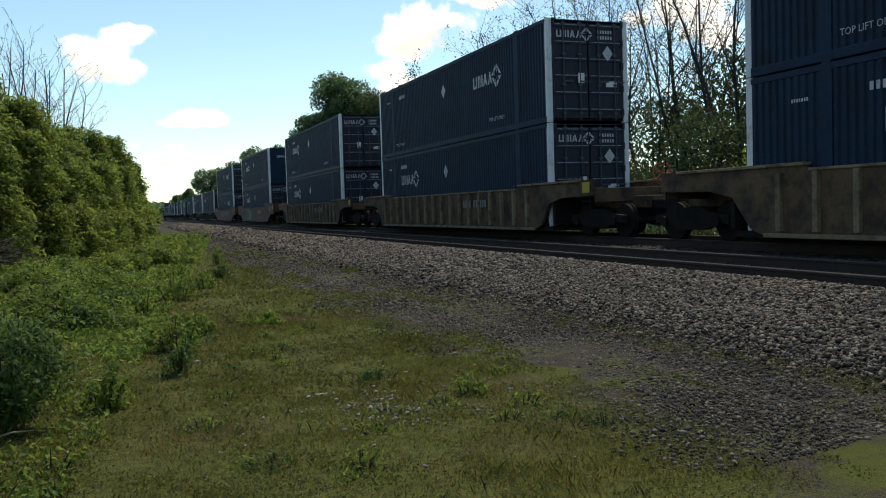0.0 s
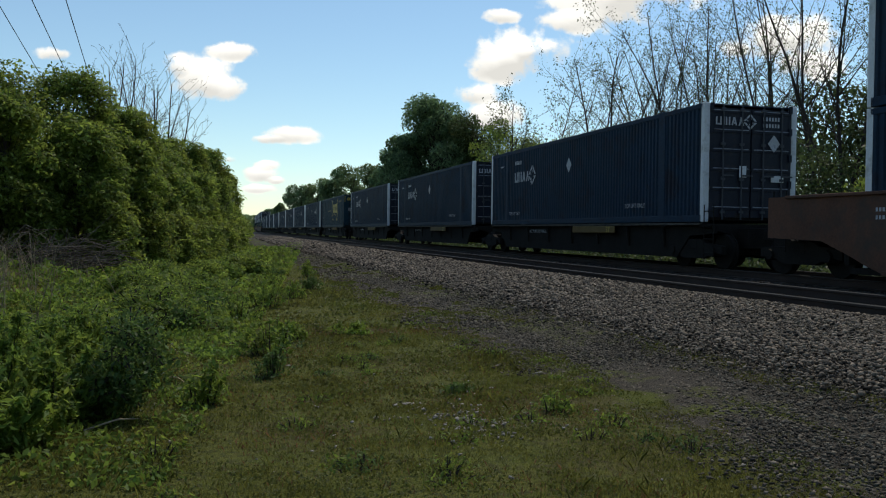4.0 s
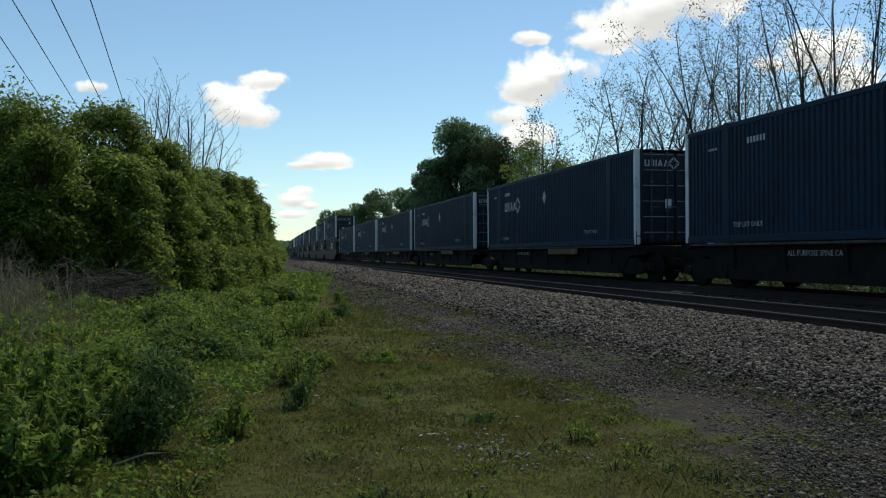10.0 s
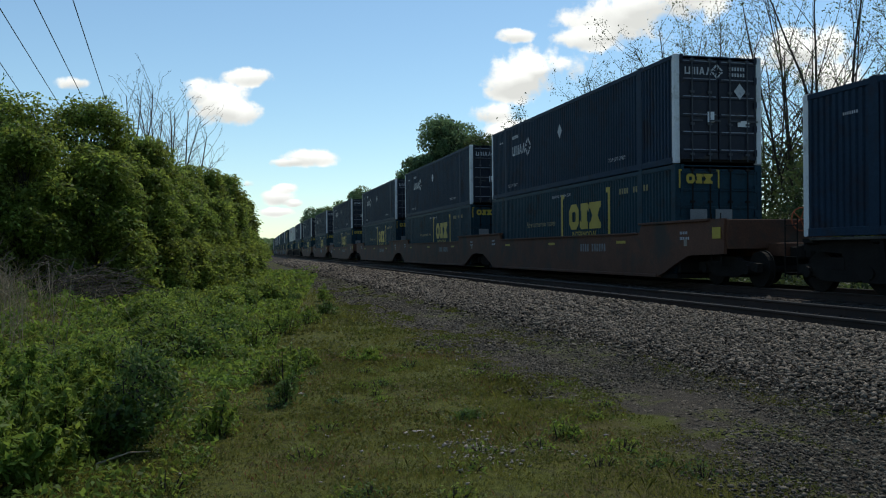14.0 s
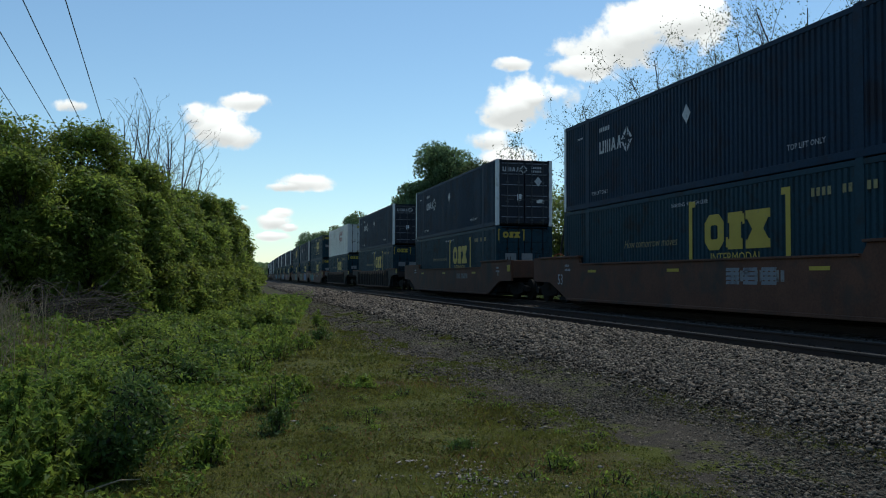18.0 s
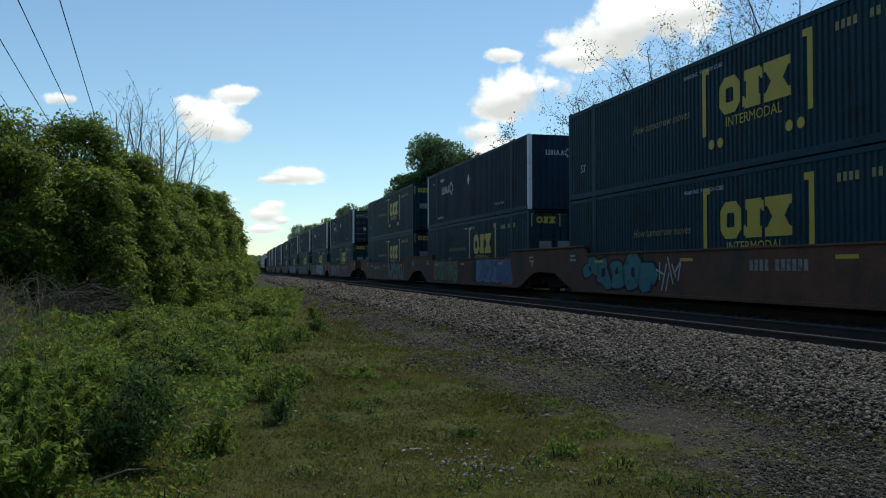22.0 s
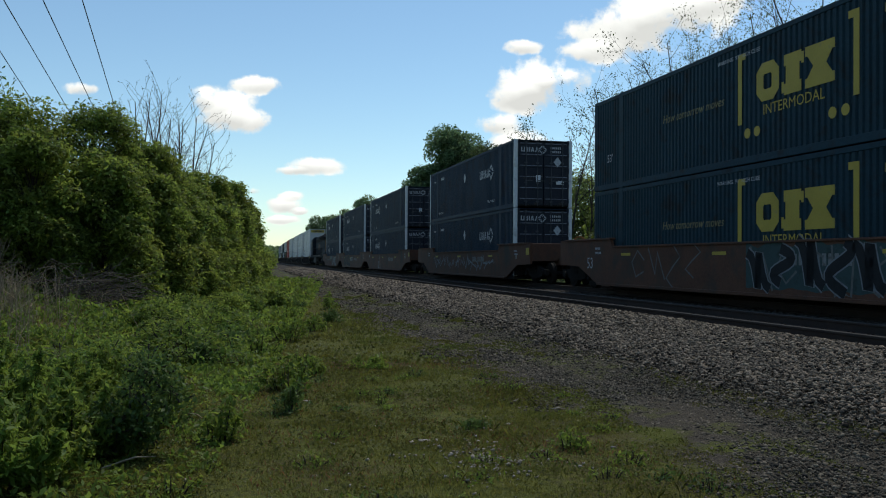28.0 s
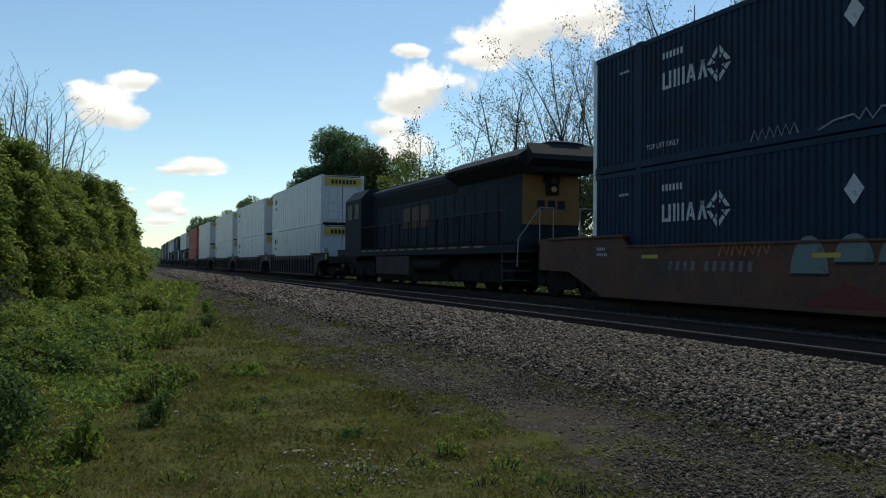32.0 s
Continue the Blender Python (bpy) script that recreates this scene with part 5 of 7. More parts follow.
def build_spine_car(ends):
    """A low skeleton car that carries one container high over its trucks."""
    c = tagged(new("spine_car"), "low dark spine car under a single container", "freight car", "spine cars of the train")

    def spine(bm):
        box(bm, -0.38, 0.38, -8.6, 8.6, 0.5, 1.0, 0.02)
        for y in (-8.0, -6.1, -2.0, 2.0, 6.1, 8.0):
            prism(bm, [(-1.26, 1.1), (1.26, 1.1), (1.26, 1.02), (0.4, 0.76), (-0.4, 0.76), (-1.26, 1.02)], "y", y - 0.16, y + 0.16)
    part("spine", made(spine, "spine", UNDER), c)
    for x in (-1.12, 1.04):
        def girder(bm, x=x):
            prism(bm, [(-8.3, 0.86), (-8.3, 1.06), (8.3, 1.06), (8.3, 0.86), (7.2, 0.8), (6.6, 0.24), (-6.6, 0.24), (-7.2, 0.8)], "x", x, x + 0.08)
        part("side_girder", made(girder, "side_girder", UNDER), c)
    for x in (-1.3, 1.22):
        def rail(bm, x=x):
            box(bm, x, x + 0.08, -7.9, 7.9, 1.06, 1.12, 0.01)
        part("side_rail", made(rail, "side_rail", SILL_EDGE), c, "pale-edged side rail")
    plate = made(lambda bm: box(bm, -1.315, -1.27, -1.5, 1.5, 0.84, 1.05, 0.02), "guard_plate", PLATE)
    for y in (-1.9,):
        part("guard_plate", plate, c, "ochre guard plate on the side", pose(0, y, 0))
    part("lettering", FIFTY, c, "", Matrix.Translation((-1.321, -3.0, 0.86)) @ pose(0, 0, 0, 90, 0, -90))

    def bracket(bm):
        prism(bm, [(-1.24, 1.05), (-1.16, 1.05), (-1.14, 0.5), (-1.18, 0.5)], "y", -0.05, 0.05)
    part("lettering", CAR_KIND, c, "small white stencilled lettering", Matrix.Translation((-1.135, 3.0, 0.82)) @ pose(0, 0, 0, 90, 0, -90))
    stay = made(bracket, "bracket", UNDER)
    for k in range(7):
        part("bracket", stay, c, "", pose(0, -6.0 + 2.0 * k, 0))
    for y, kind in ((-1, ends[0]), (1, ends[1])):
        if kind == "coupler":
            part("coupler", COUPLER_ME, c, "", pose(0, y * 9.1, 0, 0, 0, 0 if y < 0 else 180))
            part("ladder", LADDER_ME, c, "", pose(-1.35, y * 8.4, -0.2))
            add_truck(c, y * 7.3)
        elif kind == "truck":
            add_truck(c, y * 8.75)
    return c


MOVERS = []           # (thing, place along the line at the start, height above the rails)
CACHE = {}


def placed(key, builder, S, z):
    """Builds a kind once and copies it after that."""
    if key in CACHE:
        ob = copy_thing(CACHE[key], pose(0, 0, 0))
        TRUCKS.extend(o for o in ob.children_recursive if o.name.startswith("wheelset"))
    else:
        ob = CACHE[key] = builder()
    MOVERS.append((ob, S, z))
    return ob


# front end of the load, upper and lower container, car and its ends
M, U, P, C, W, J, R = "blue_mid", "blue_doors", "blue_plain", "company", "white_rail", "white_box", "red_box"
ONE, FRONT, MID = ("coupler", "coupler"), ("coupler", "truck"), ("open", "truck")
BACK = ("open", "coupler")
CONSIST = [
    (-3.3, P, P, "ribbed", ONE), (20.8, M, U, "ribbed", ONE), (44.5, U, U, "ribbed", ONE), (68.2, P, U, "smooth", ONE), (92.3, M, M, "smooth", ONE),
    (113.7, U, None, "spine", FRONT), (132.5, U, None, "spine", MID), (152.0, U, None, "spine", BACK), (172.4, C, None, "spine", FRONT), (191.2, M, None, "spine", MID),
    (208.8, M, None, "spine", MID), (226.3, M, None, "spine", MID), (243.9, M, None, "spine", BACK), (263.0, U, None, "spine", FRONT), (281.7, U, None, "spine", MID),
    (299.4, U, None, "spine", MID), (316.9, P, None, "spine", MID), (334.4, P, None, "spine", BACK),
    (355.7, U, C, "smooth", FRONT), (375.4, U, C, "smooth", MID), (395.1, U, C, "smooth", BACK), (418.8, U, C, "smooth", ONE), (442.8, U, C, "smooth", ONE), (466.6, U, C, "smooth", ONE),
    (490.3, U, C, "dark", ONE), (514.1, W, C, "dark", ONE), (537.9, C, C, "smooth", FRONT), (557.9, P, C, "smooth", MID), (577.8, C, C, "smooth", BACK),
    (602.1, U, C, "smooth", FRONT), (621.7, U, C, "smooth", MID), (641.6, U, C, "smooth", MID), (661.4, P, C, "smooth", MID), (681.2, C, C, "smooth", BACK),
    (705.6, M, M, "smooth", ONE), (729.5, U, U, "smooth", FRONT), (749.6, U, U, "smooth", MID), (770.0, U, U, "smooth", BACK)]
AFTER = [(816.2, J, J), (836.2, J, J), (856.2, J, J), (879.5, J, J), (899.5, R, R), (923.0, J, C), (947.0, C, U), (971.0, J, C), (995.0, U, U), (1019.0, U, U), (1043.0, U, U)]
CONSIST += [(s, a, b, "dark", ONE) for s, a, b in AFTER]


CARS, UPPERS = {}, {}


def build_train():
    for front, upper, lower, car, ends in CONSIST:
        mid = front + 0.55 + CL / 2
        if car == "spine":
            placed((car, ends), lambda: build_spine_car(ends), mid, 0.0)
            placed(upper, lambda: build_container(upper), mid, 1.14)
        else:
            CARS[front] = placed((car, ends), lambda: build_well_car(car, ends), mid, 0.0)
            placed(lower, lambda: build_container(lower), mid, 0.26)
            UPPERS[front] = placed(upper, lambda: build_container(upper), mid, 0.26 + CH + 0.02)


build_train()


def key_train():
    for ob, S, z in MOVERS:
        walk(ob, [(t, along_pose(S - SPEED * t, TRAIN_OFF, RAIL_Z + z)) for t in range(0, 33, 2)])


build_track(TRAIN_OFF, "railway_track_far", "main track with rusty rails under the train", False)
build_track(NEAR_OFF, "railway_track_near", "empty track with rusty rails on wooden sleepers", True)

# ---- ballast, gravel and plants on the ground ----
CUBE = np.array([(-1, -1, -1), (1, -1, -1), (1, 1, -1), (-1, 1, -1), (-1, -1, 1), (1, -1, 1), (1, 1, 1), (-1, 1, 1)], float)
CUBE_Q = np.array([(3, 2, 1, 0), (4, 5, 6, 7), (0, 1, 5, 4), (1, 2, 6, 5), (2, 3, 7, 6), (3, 0, 4, 7)])


def stones(places, size, rng, mat, name):
    """Angular stones, each an uneven six-sided lump."""
    n = len(places)
    q = unit_rows(n, rng)
    r = unit_rows(n, rng)
    r -= q * (q * r).sum(1, keepdims=True)
    r /= np.linalg.norm(r, axis=1, keepdims=True)
    rot = np.stack([q, r, np.cross(q, r)], 1)
    dims = size[:, None] * (0.35 + 1.25 * rng.random((n, 3)))
    c = CUBE[None] * (0.5 + 0.65 * rng.random((n, 8, 3))) * dims[:, None, :] * 0.6
    co = np.einsum("nkj,nji->nki", c, rot) * np.array((1, 1, 0.72)) + places[:, None, :]
    quads = (np.arange(n)[:, None, None] * 8 + CUBE_Q[None]).reshape(-1, 4)
    return fast_mesh(name, co.reshape(-1, 3), quads, mat)


def scatter(off0, off1, s0, s1, per_m2, rng):
    n = int((off1 - off0) * (s1 - s0) * per_m2)
    off, s = off0 + (off1 - off0) * rng.random(n), s0 + (s1 - s0) * rng.random(n)
    a, r = s / RADIUS, RADIUS - off
    x, y = SIDE + RADIUS - r * np.cos(a), r * np.sin(a)
    return off, np.stack([x, y, np.interp(off, [p[0] for p in PROFILE], [p[1] for p in PROFILE])], 1)


def build_ballast():
    rng = np.random.default_rng(21)
    P, Z = [], []
    for s0, s1, d, k in ((4, 13, 3400, 0.8), (13, 26, 1300, 1.15), (26, 50, 420, 1.8), (50, 110, 90, 3.2)):
        off, p = scatter(-6.6, -4.0, s0, s1, d, rng)
        keep = rng.random(len(off)) < np.clip((off + 6.6) / 1.0, 0.03, 1) ** 1.4
        p, off = p[keep], off[keep]
        z = 0.027 * k * (0.4 + 1.3 * rng.random(len(p)) ** 1.8)
        p[:, 2] += 0.25 * z + 0.03 * rng.random(len(p))
        P.append(p), Z.append(z)
    # stones between the rails: oily, and coloured darker for the train's shadow
    Q, Y = [], []
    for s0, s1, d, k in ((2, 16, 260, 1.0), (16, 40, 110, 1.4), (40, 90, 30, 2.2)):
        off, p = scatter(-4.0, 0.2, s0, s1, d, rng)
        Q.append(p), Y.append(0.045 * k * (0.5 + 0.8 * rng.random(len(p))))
    tagged(new("ballast", stones(np.concatenate(Q), np.concatenate(Y), rng, SOOT_SHADE_STONE, "ballast")), "dark oily stone ballast between the rails, with the train shade coloured in", "ballast", kind="stuff")
    tagged(new("ballast", stones(np.concatenate(P), np.concatenate(Z), rng, STONE, "ballast")), "grey-brown crushed stone ballast along the track", "ballast", kind="stuff")
    P, Z = [], []
    for s0, s1, d, k in ((4, 12, 3600, 1.0), (12, 26, 1100, 1.5), (26, 60, 110, 2.4)):
        off, p = scatter(-8.6, -6.0, s0, s1, d, rng)
        keep = rng.random(len(off)) < np.clip((off + 8.6) / 1.0, 0.03, 1)
        p = p[keep]
        z = 0.013 * k * (0.4 + 1.6 * rng.random(len(p)) ** 4)
        p[:, 2] += 0.1 * z
        P.append(p), Z.append(z)
    tagged(new("gravel", stones(np.concatenate(P), np.concatenate(Z), rng, PEBBLE, "gravel")), "fine grey gravel on the trackside path", "gravel", kind="stuff")
    # a bare stony patch and loose stones in the grass
    n = 520
    a, r = rng.random(n) * 6.283, np.abs(rng.normal(size=n))
    p = np.stack([2.0 + 0.36 * r * np.cos(a), 5.6 + 0.42 * r * np.sin(a), np.zeros(n)], 1)
    q = np.stack([-0.5 + 4.0 * rng.random(260), 4.0 + 9 * rng.random(260), np.zeros(260)], 1)
    w = np.stack([-0.4 + 0.4 * rng.normal(size=60), 10.1 + 0.3 * rng.normal(size=60), np.zeros(60)], 1)
    p = np.concatenate([p, q, w])
    p[:, :2] = [spot(x, y) for x, y, _ in p]
    p[:, 2] = [ground_z(x, y) + 0.006 for x, y, _ in p]
    tagged(new("loose_stones", stones(p, 0.015 * (0.35 + 1.5 * rng.random(len(p)) ** 3), rng, PALE_STONE, "loose_stones")), "small loose stones scattered in the grass", "stone", kind="stuff")
    for x, y, s in ((3.4, 7.43, 0.055), (1.73, 6.38, 0.05), (2.62, 6.75, 0.04), (0.95, 8.6, 0.045)):
        st = tagged(new("stone", stones(np.array([(0, 0, s * 0.15)]), np.array([s]), np.random.default_rng(int(x * 100)), PALE_STONE, "stone")), "pale flat stone lying in the short grass", "stone")
        x, y = spot(x, y)
        st.location = (x, y, ground_z(x, y) + 0.004)
        st.scale = (1.3, 0.9, 0.5)


build_ballast()


def verge_edge(y):
    """x up to which tall green growth reaches."""
    return -0.1 + (y - 7.0) * 0.14


def build_grass():
    rng = np.random.default_rng(31)

    def blades(n, x0, x1, y0, y1, h, w, keep):
        x, y = x0 + (x1 - x0) * rng.random(n), y0 + (y1 - y0) * rng.random(n)
        ok = np.array([keep(a, b) for a, b in zip(x, y)]) > rng.random(n)
        x, y = x[ok], y[ok]
        z = np.array([ground_z(a, b) for a, b in zip(x, y)])
        n = len(x)
        t = rng.random(n) * 6.283
        hh = h * (0.35 + 0.9 * rng.random(n) ** 1.5)
        ww = w * (0.6 + 0.8 * rng.random(n))
        dx, dy = np.cos(t), np.sin(t)
        lean = hh * (0.2 + 0.8 * rng.random(n))
        b = np.stack([x, y, z - 0.004], 1)
        side = np.stack([-dy * ww / 2, dx * ww / 2, np.zeros(n)], 1)
        mid = b + np.stack([dx * lean * 0.35, dy * lean * 0.35, hh * 0.6], 1)
        tip = b + np.stack([dx * lean, dy * lean, hh], 1)
        co = np.stack([b - side, b + side, mid + side * 0.7, tip, mid - side * 0.7], 1).reshape(-1, 3)
        return co, np.arange(5 * n).reshape(n, 5)

    def patch(k, seed):
        def f(x, y):
            off = RADIUS - math.hypot(x - SIDE - RADIUS, y)
            edge = min(1.0, max(0.0, (-7.75 - off) / 0.6))
            v = noise.noise((x * 0.75, y * 0.75, seed)) + 0.6 * noise.noise((x * 2.5, y * 2.5, seed + 4))
            return edge * min(1.0, max(0.03, 0.45 + k * v))
        return f

    def wild(x, y):
        return patch(1.2, 7.0)(x, y)
    sets = [blades(210000, -3.0, 4.2, 3.6, 9.0, 0.026, 0.0042, patch(1.3, 2.0)), blades(110000, -4.0, 4.5, 9.0, 17.0, 0.036, 0.008, patch(1.2, 2.0)), blades(40000, -4.0, 8.0, 17.0, 40.0, 0.07, 0.025, patch(0.9, 2.0)),
            blades(15000, -2.0, 3.4, 3.6, 10.0, 0.085, 0.005, lambda x, y: max(0.0, 2.2 * noise.noise((x * 1.1, y * 1.1, 21.0)) - 0.25) * patch(0.3, 5.0)(x, y))]
    for k, (co, q) in enumerate(sets):
        tagged(new("grass", fast_mesh("grass", co, q, GRASS)), "short green verge grass" if k < 3 else "taller grass tufts on the verge", "grass", kind="stuff")
    co, q = blades(52000, -2.5, 3.9, 3.6, 13.0, 0.04, 0.0045, lambda x, y: max(0.0, 2.2 * noise.noise((x * 0.7, y * 0.7, 40.0)) + 0.25) * patch(0.2, 5.0)(x, y))
    tagged(new("dry_grass", fast_mesh("dry_grass", co, q, GRASS_DRY)), "thin reddish-brown dry grass", "grass", kind="stuff")


build_grass()


def build_clover():
    """Small flat leaves that knit the short turf together."""
    rng = np.random.default_rng(35)
    for y0, y1, n, size in ((3.6, 7.0, 90000, 0.017), (7.0, 12.0, 80000, 0.026), (12.0, 24.0, 40000, 0.05)):
        x, y = -3.0 + 7.8 * rng.random(n), y0 + (y1 - y0) * rng.random(n)
        pts = []
        for a, b in zip(x, y):
            off = RADIUS - math.hypot(a - SIDE - RADIUS, b)
            v = noise.noise((a * 0.9, b * 0.9, 14.0)) + 0.7 * noise.noise((a * 3.0, b * 3.0, 15.0))
            if off < -7.8 + 0.5 * v and rng.random() < 0.36 + 0.9 * v:
                pts.append((a, b, ground_z(a, b) + 0.004 + 0.02 * rng.random()))
        tagged(new("ground_cover", fast_mesh("ground_cover", *leaf_arrays(np.array(pts), size, rng, slim=0.7, up=0.0), TURF)), "low clover and moss in the turf", "turf", kind="stuff")


build_clover()


def build_moss():
    """Moss and creeping weeds in long patches on the gravel path."""
    rng = np.random.default_rng(36)
    pts = []
    for s0, s1, n in ((2.5, 9, 60000), (9, 18, 50000), (18, 34, 30000)):
        off, p = scatter(-8.3, -6.3, s0, s1, n / ((s1 - s0) * 1.8), rng)
        for o, q, r in zip(off, p, rng.random(len(p))):
            v = noise.noise((o * 1.5, q[1] * 0.32, 66.0)) + 0.5 * noise.noise((o * 4.0, q[1] * 1.3, 67.0)) + 0.25 * noise.noise((o * 11.0, q[1] * 6.0, 68.0))
            if r < (v - 0.16) * 2.6:
                pts.append((q[0], q[1], q[2] + lumps(q[0], q[1], o) + 0.004 + 0.012 * r))
    pts = np.array(pts)
    for lo, hi, size in ((0, 9, 0.016), (9, 18, 0.028), (18, 40, 0.06)):
        sel = pts[(pts[:, 1] >= lo) & (pts[:, 1] < hi)]
        tagged(new("moss", fast_mesh("moss", *leaf_arrays(sel, size, rng, slim=0.7, up=0.0), TURF)), "low green moss in patches on the gravel path", "moss", kind="stuff")


build_moss()


def build_growth():
    """Tall weeds that cover the slope under the hedge."""
    rng = np.random.default_rng(41)
    pts, near = [], []
    for y0, y1, n in ((4.6, 9, 26000), (9, 16, 42000), (16, 30, 42000), (30, 60, 26000)):
        y = y0 + (y1 - y0) * rng.random(n)
        reach = np.minimum(16.0, 4.5 + 0.35 * y)
        x = verge_edge(y) + 0.25 - reach * rng.random(n) ** 1.1
        for a, b in zip(x, y):
            d = verge_edge(b) - a
            v = noise.noise((a * 0.8, b * 0.8, 51.0)) + 0.5 * noise.noise((a * 2.1, b * 2.1, 52.0))
            top = min(0.36, max(0.0, 0.03 + 0.07 * d)) * (0.35 + 1.5 * v) + 0.03
            if top > 0.0 and rng.random() < 0.1 + 1.0 * (v + 0.35):
                k = rng.random() ** 0.5
                a, b = spot(a, b)
                pts.append((a, b, ground_z(a, b) + top * k))
    pts = np.array(pts)
    for lo, hi, size in ((0, 10, 0.055), (10, 17.5, 0.085), (17.5, 33, 0.13), (33, 80, 0.22)):
        sel = pts[(pts[:, 1] >= lo) & (pts[:, 1] < hi)]
        tagged(new("weeds", fast_mesh("weeds", *leaf_arrays(sel, size, rng, slim=0.45, up=0.6), LEAF_WEED)), "green leafy weeds on the slope below the hedge", "weeds", kind="stuff")


build_growth()


def weed_bush(x, y, h, w, leaf, count, size, seed, label, name="weed_bush", slim=0.35):
    """A clump of upright leafy stems."""
    x, y = spot(x, y)
    rng = np.random.default_rng(seed)
    ob = tagged(new(name), label, "plant")
    ob.location = (x, y, ground_z(x, y))
    stems, pts = [], []
    n = max(8, int(26 * w))
    for _ in range(n):
        a, r = rng.random() * 6.283, 0.5 * w * rng.random() ** 0.6
        fx, fy = 0.6 * r * math.cos(a), 0.6 * r * math.sin(a)
        hh = h * (0.6 + 0.4 * rng.random()) * (1 - 0.5 * (r / (0.5 * w)) ** 2)
        tx, ty = r * math.cos(a) * 1.1, r * math.sin(a) * 1.1
        stems.append((fx, fy, -0.02, (fx + tx) / 2, (fy + ty) / 2, hh * 0.55, 0.007, 0.005))
        stems.append(((fx + tx) / 2, (fy + ty) / 2, hh * 0.55, tx, ty, hh, 0.005, 0.002))
        for k in range(int(count / n)):
            t = 0.12 + 0.88 * rng.random() ** 0.8
            px, py = fx + (tx - fx) * t, fy + (ty - fy) * t
            spread = 0.10 * (1.15 - t)
            pts.append((px + rng.normal() * spread, py + rng.normal() * spread, max(0.01, hh * t + rng.normal() * 0.02)))
    tagged(part("stalk", fast_mesh("stalk", *tubes(stems, 4), BARK), ob), kind="stuff")
    part("foliage", fast_mesh("foliage", *leaf_arrays(np.array(pts), size, rng, slim=slim, up=0.6), leaf), ob)
    return ob


def build_bushes():
    big = "broad clump of bright green feathery-leaved weeds"
    for i, (x, y, h, w, n) in enumerate(((-1.35, 5.6, 0.62, 1.1, 2600), (-1.0, 6.3, 0.66, 1.0, 2200), (-1.55, 7.3, 0.72, 1.3, 2400), (-0.75, 7.6, 0.55, 1.0, 1700), (-2.4, 6.4, 0.7, 1.3, 2000), (-2.5, 8.7, 0.75, 1.5, 2200), (-1.2, 9.3, 0.5, 1.2, 1500), (-1.75, 4.75, 0.5, 1.0, 2200))):
        weed_bush(x, y, h, w, LEAF_WEED, int(n * 2.0), 0.075, 500 + i, big, slim=0.3)
    dark = leaf_material("deep_green_leaf", (0.078, 0.14, 0.036), 0.35, 0.5)
    dense_tree(-0.62, 6.35, 61, 0.72, 0.82, dark, 3800, 0.045, "rounded dark green bush in the grass", "bush", low=0.05, lobes=22, trunk=0.012, category="shrub")
    weed_bush(0.02, 6.75, 0.42, 0.42, LEAF_WEED, 500, 0.07, 520, "upright bright green weed in the grass")
    weed_bush(0.72, 8.05, 0.36, 0.36, dark, 620, 0.05, 521, "small dark green bush in the grass", "bush")
    weed_bush(2.26, 6.75, 0.11, 0.3, dark, 260, 0.05, 522, "low dark green plant in the short grass", "plant_clump")
    weed_bush(1.07, 10.3, 0.34, 0.5, LEAF_WEED, 500, 0.07, 523, "small leafy weed on the verge")
    weed_bush(1.98, 10.7, 0.22, 0.6, LEAF_WEED, 420, 0.07, 524, "low leafy weed on the verge")
    weed_bush(2.75, 5.7, 0.2, 0.4, LEAF_WEED, 260, 0.05, 525, "tuft of bright green grass-like weed")
    weed_bush(3.0, 5.2, 0.14, 0.25, LEAF_WEED, 140, 0.04, 526, "small green weed beside the gravel")
    for i, (x, y) in enumerate(((-0.2, 11.5), (0.6, 12.8), (1.2, 14.5), (0.2, 14.2), (1.9, 16.5), (-1.0, 12.8), (2.6, 19), (1.6, 20), (3.2, 24), (2.2, 25), (0.8, 9.2))):
        weed_bush(x, y, 0.35 + 0.12 * (i % 3), 0.6 + 0.2 * (i % 2), LEAF_WEED if i % 3 else dark, 520, 0.08, 540 + i, "leafy green weed clump on the verge")
    rng = np.random.default_rng(89)
    for i in range(20):
        y = 10.5 + 17.0 * rng.random()
        x = verge_edge(y) - 0.8 - (0.8 + 0.07 * y) * rng.random()
        h = 0.2 + 0.28 * rng.random()
        dense_tree(x, y, 700 + i, h, 1.0 + 0.8 * rng.random(), LEAF_WEED if i % 3 else LEAF_HEDGE, 3600, 0.032 + 0.0024 * y, "mounded leafy weeds on the slope below the hedge", "weed_mound", low=0.0, lobes=18, trunk=0.01, category="plant", flat=True, spray=True)
    rng = np.random.default_rng(90)
    for i in range(46):
        x, y = -0.4 + 4.4 * rng.random(), 4.3 + 9.0 * rng.random() ** 1.3
        if RADIUS - math.hypot(spot(x, y)[0] - SIDE - RADIUS, spot(x, y)[1]) > -7.77 or x < verge_edge(y):
            continue
        weed_bush(x, y, 0.05 + 0.1 * rng.random() ** 2, 0.12 + 0.22 * rng.random(), LEAF_WEED if i % 4 else dark, 110, 0.035, 600 + i, "small green weed tuft in the short grass", "weed_tuft")
    rng = np.random.default_rng(91)
    segs = []
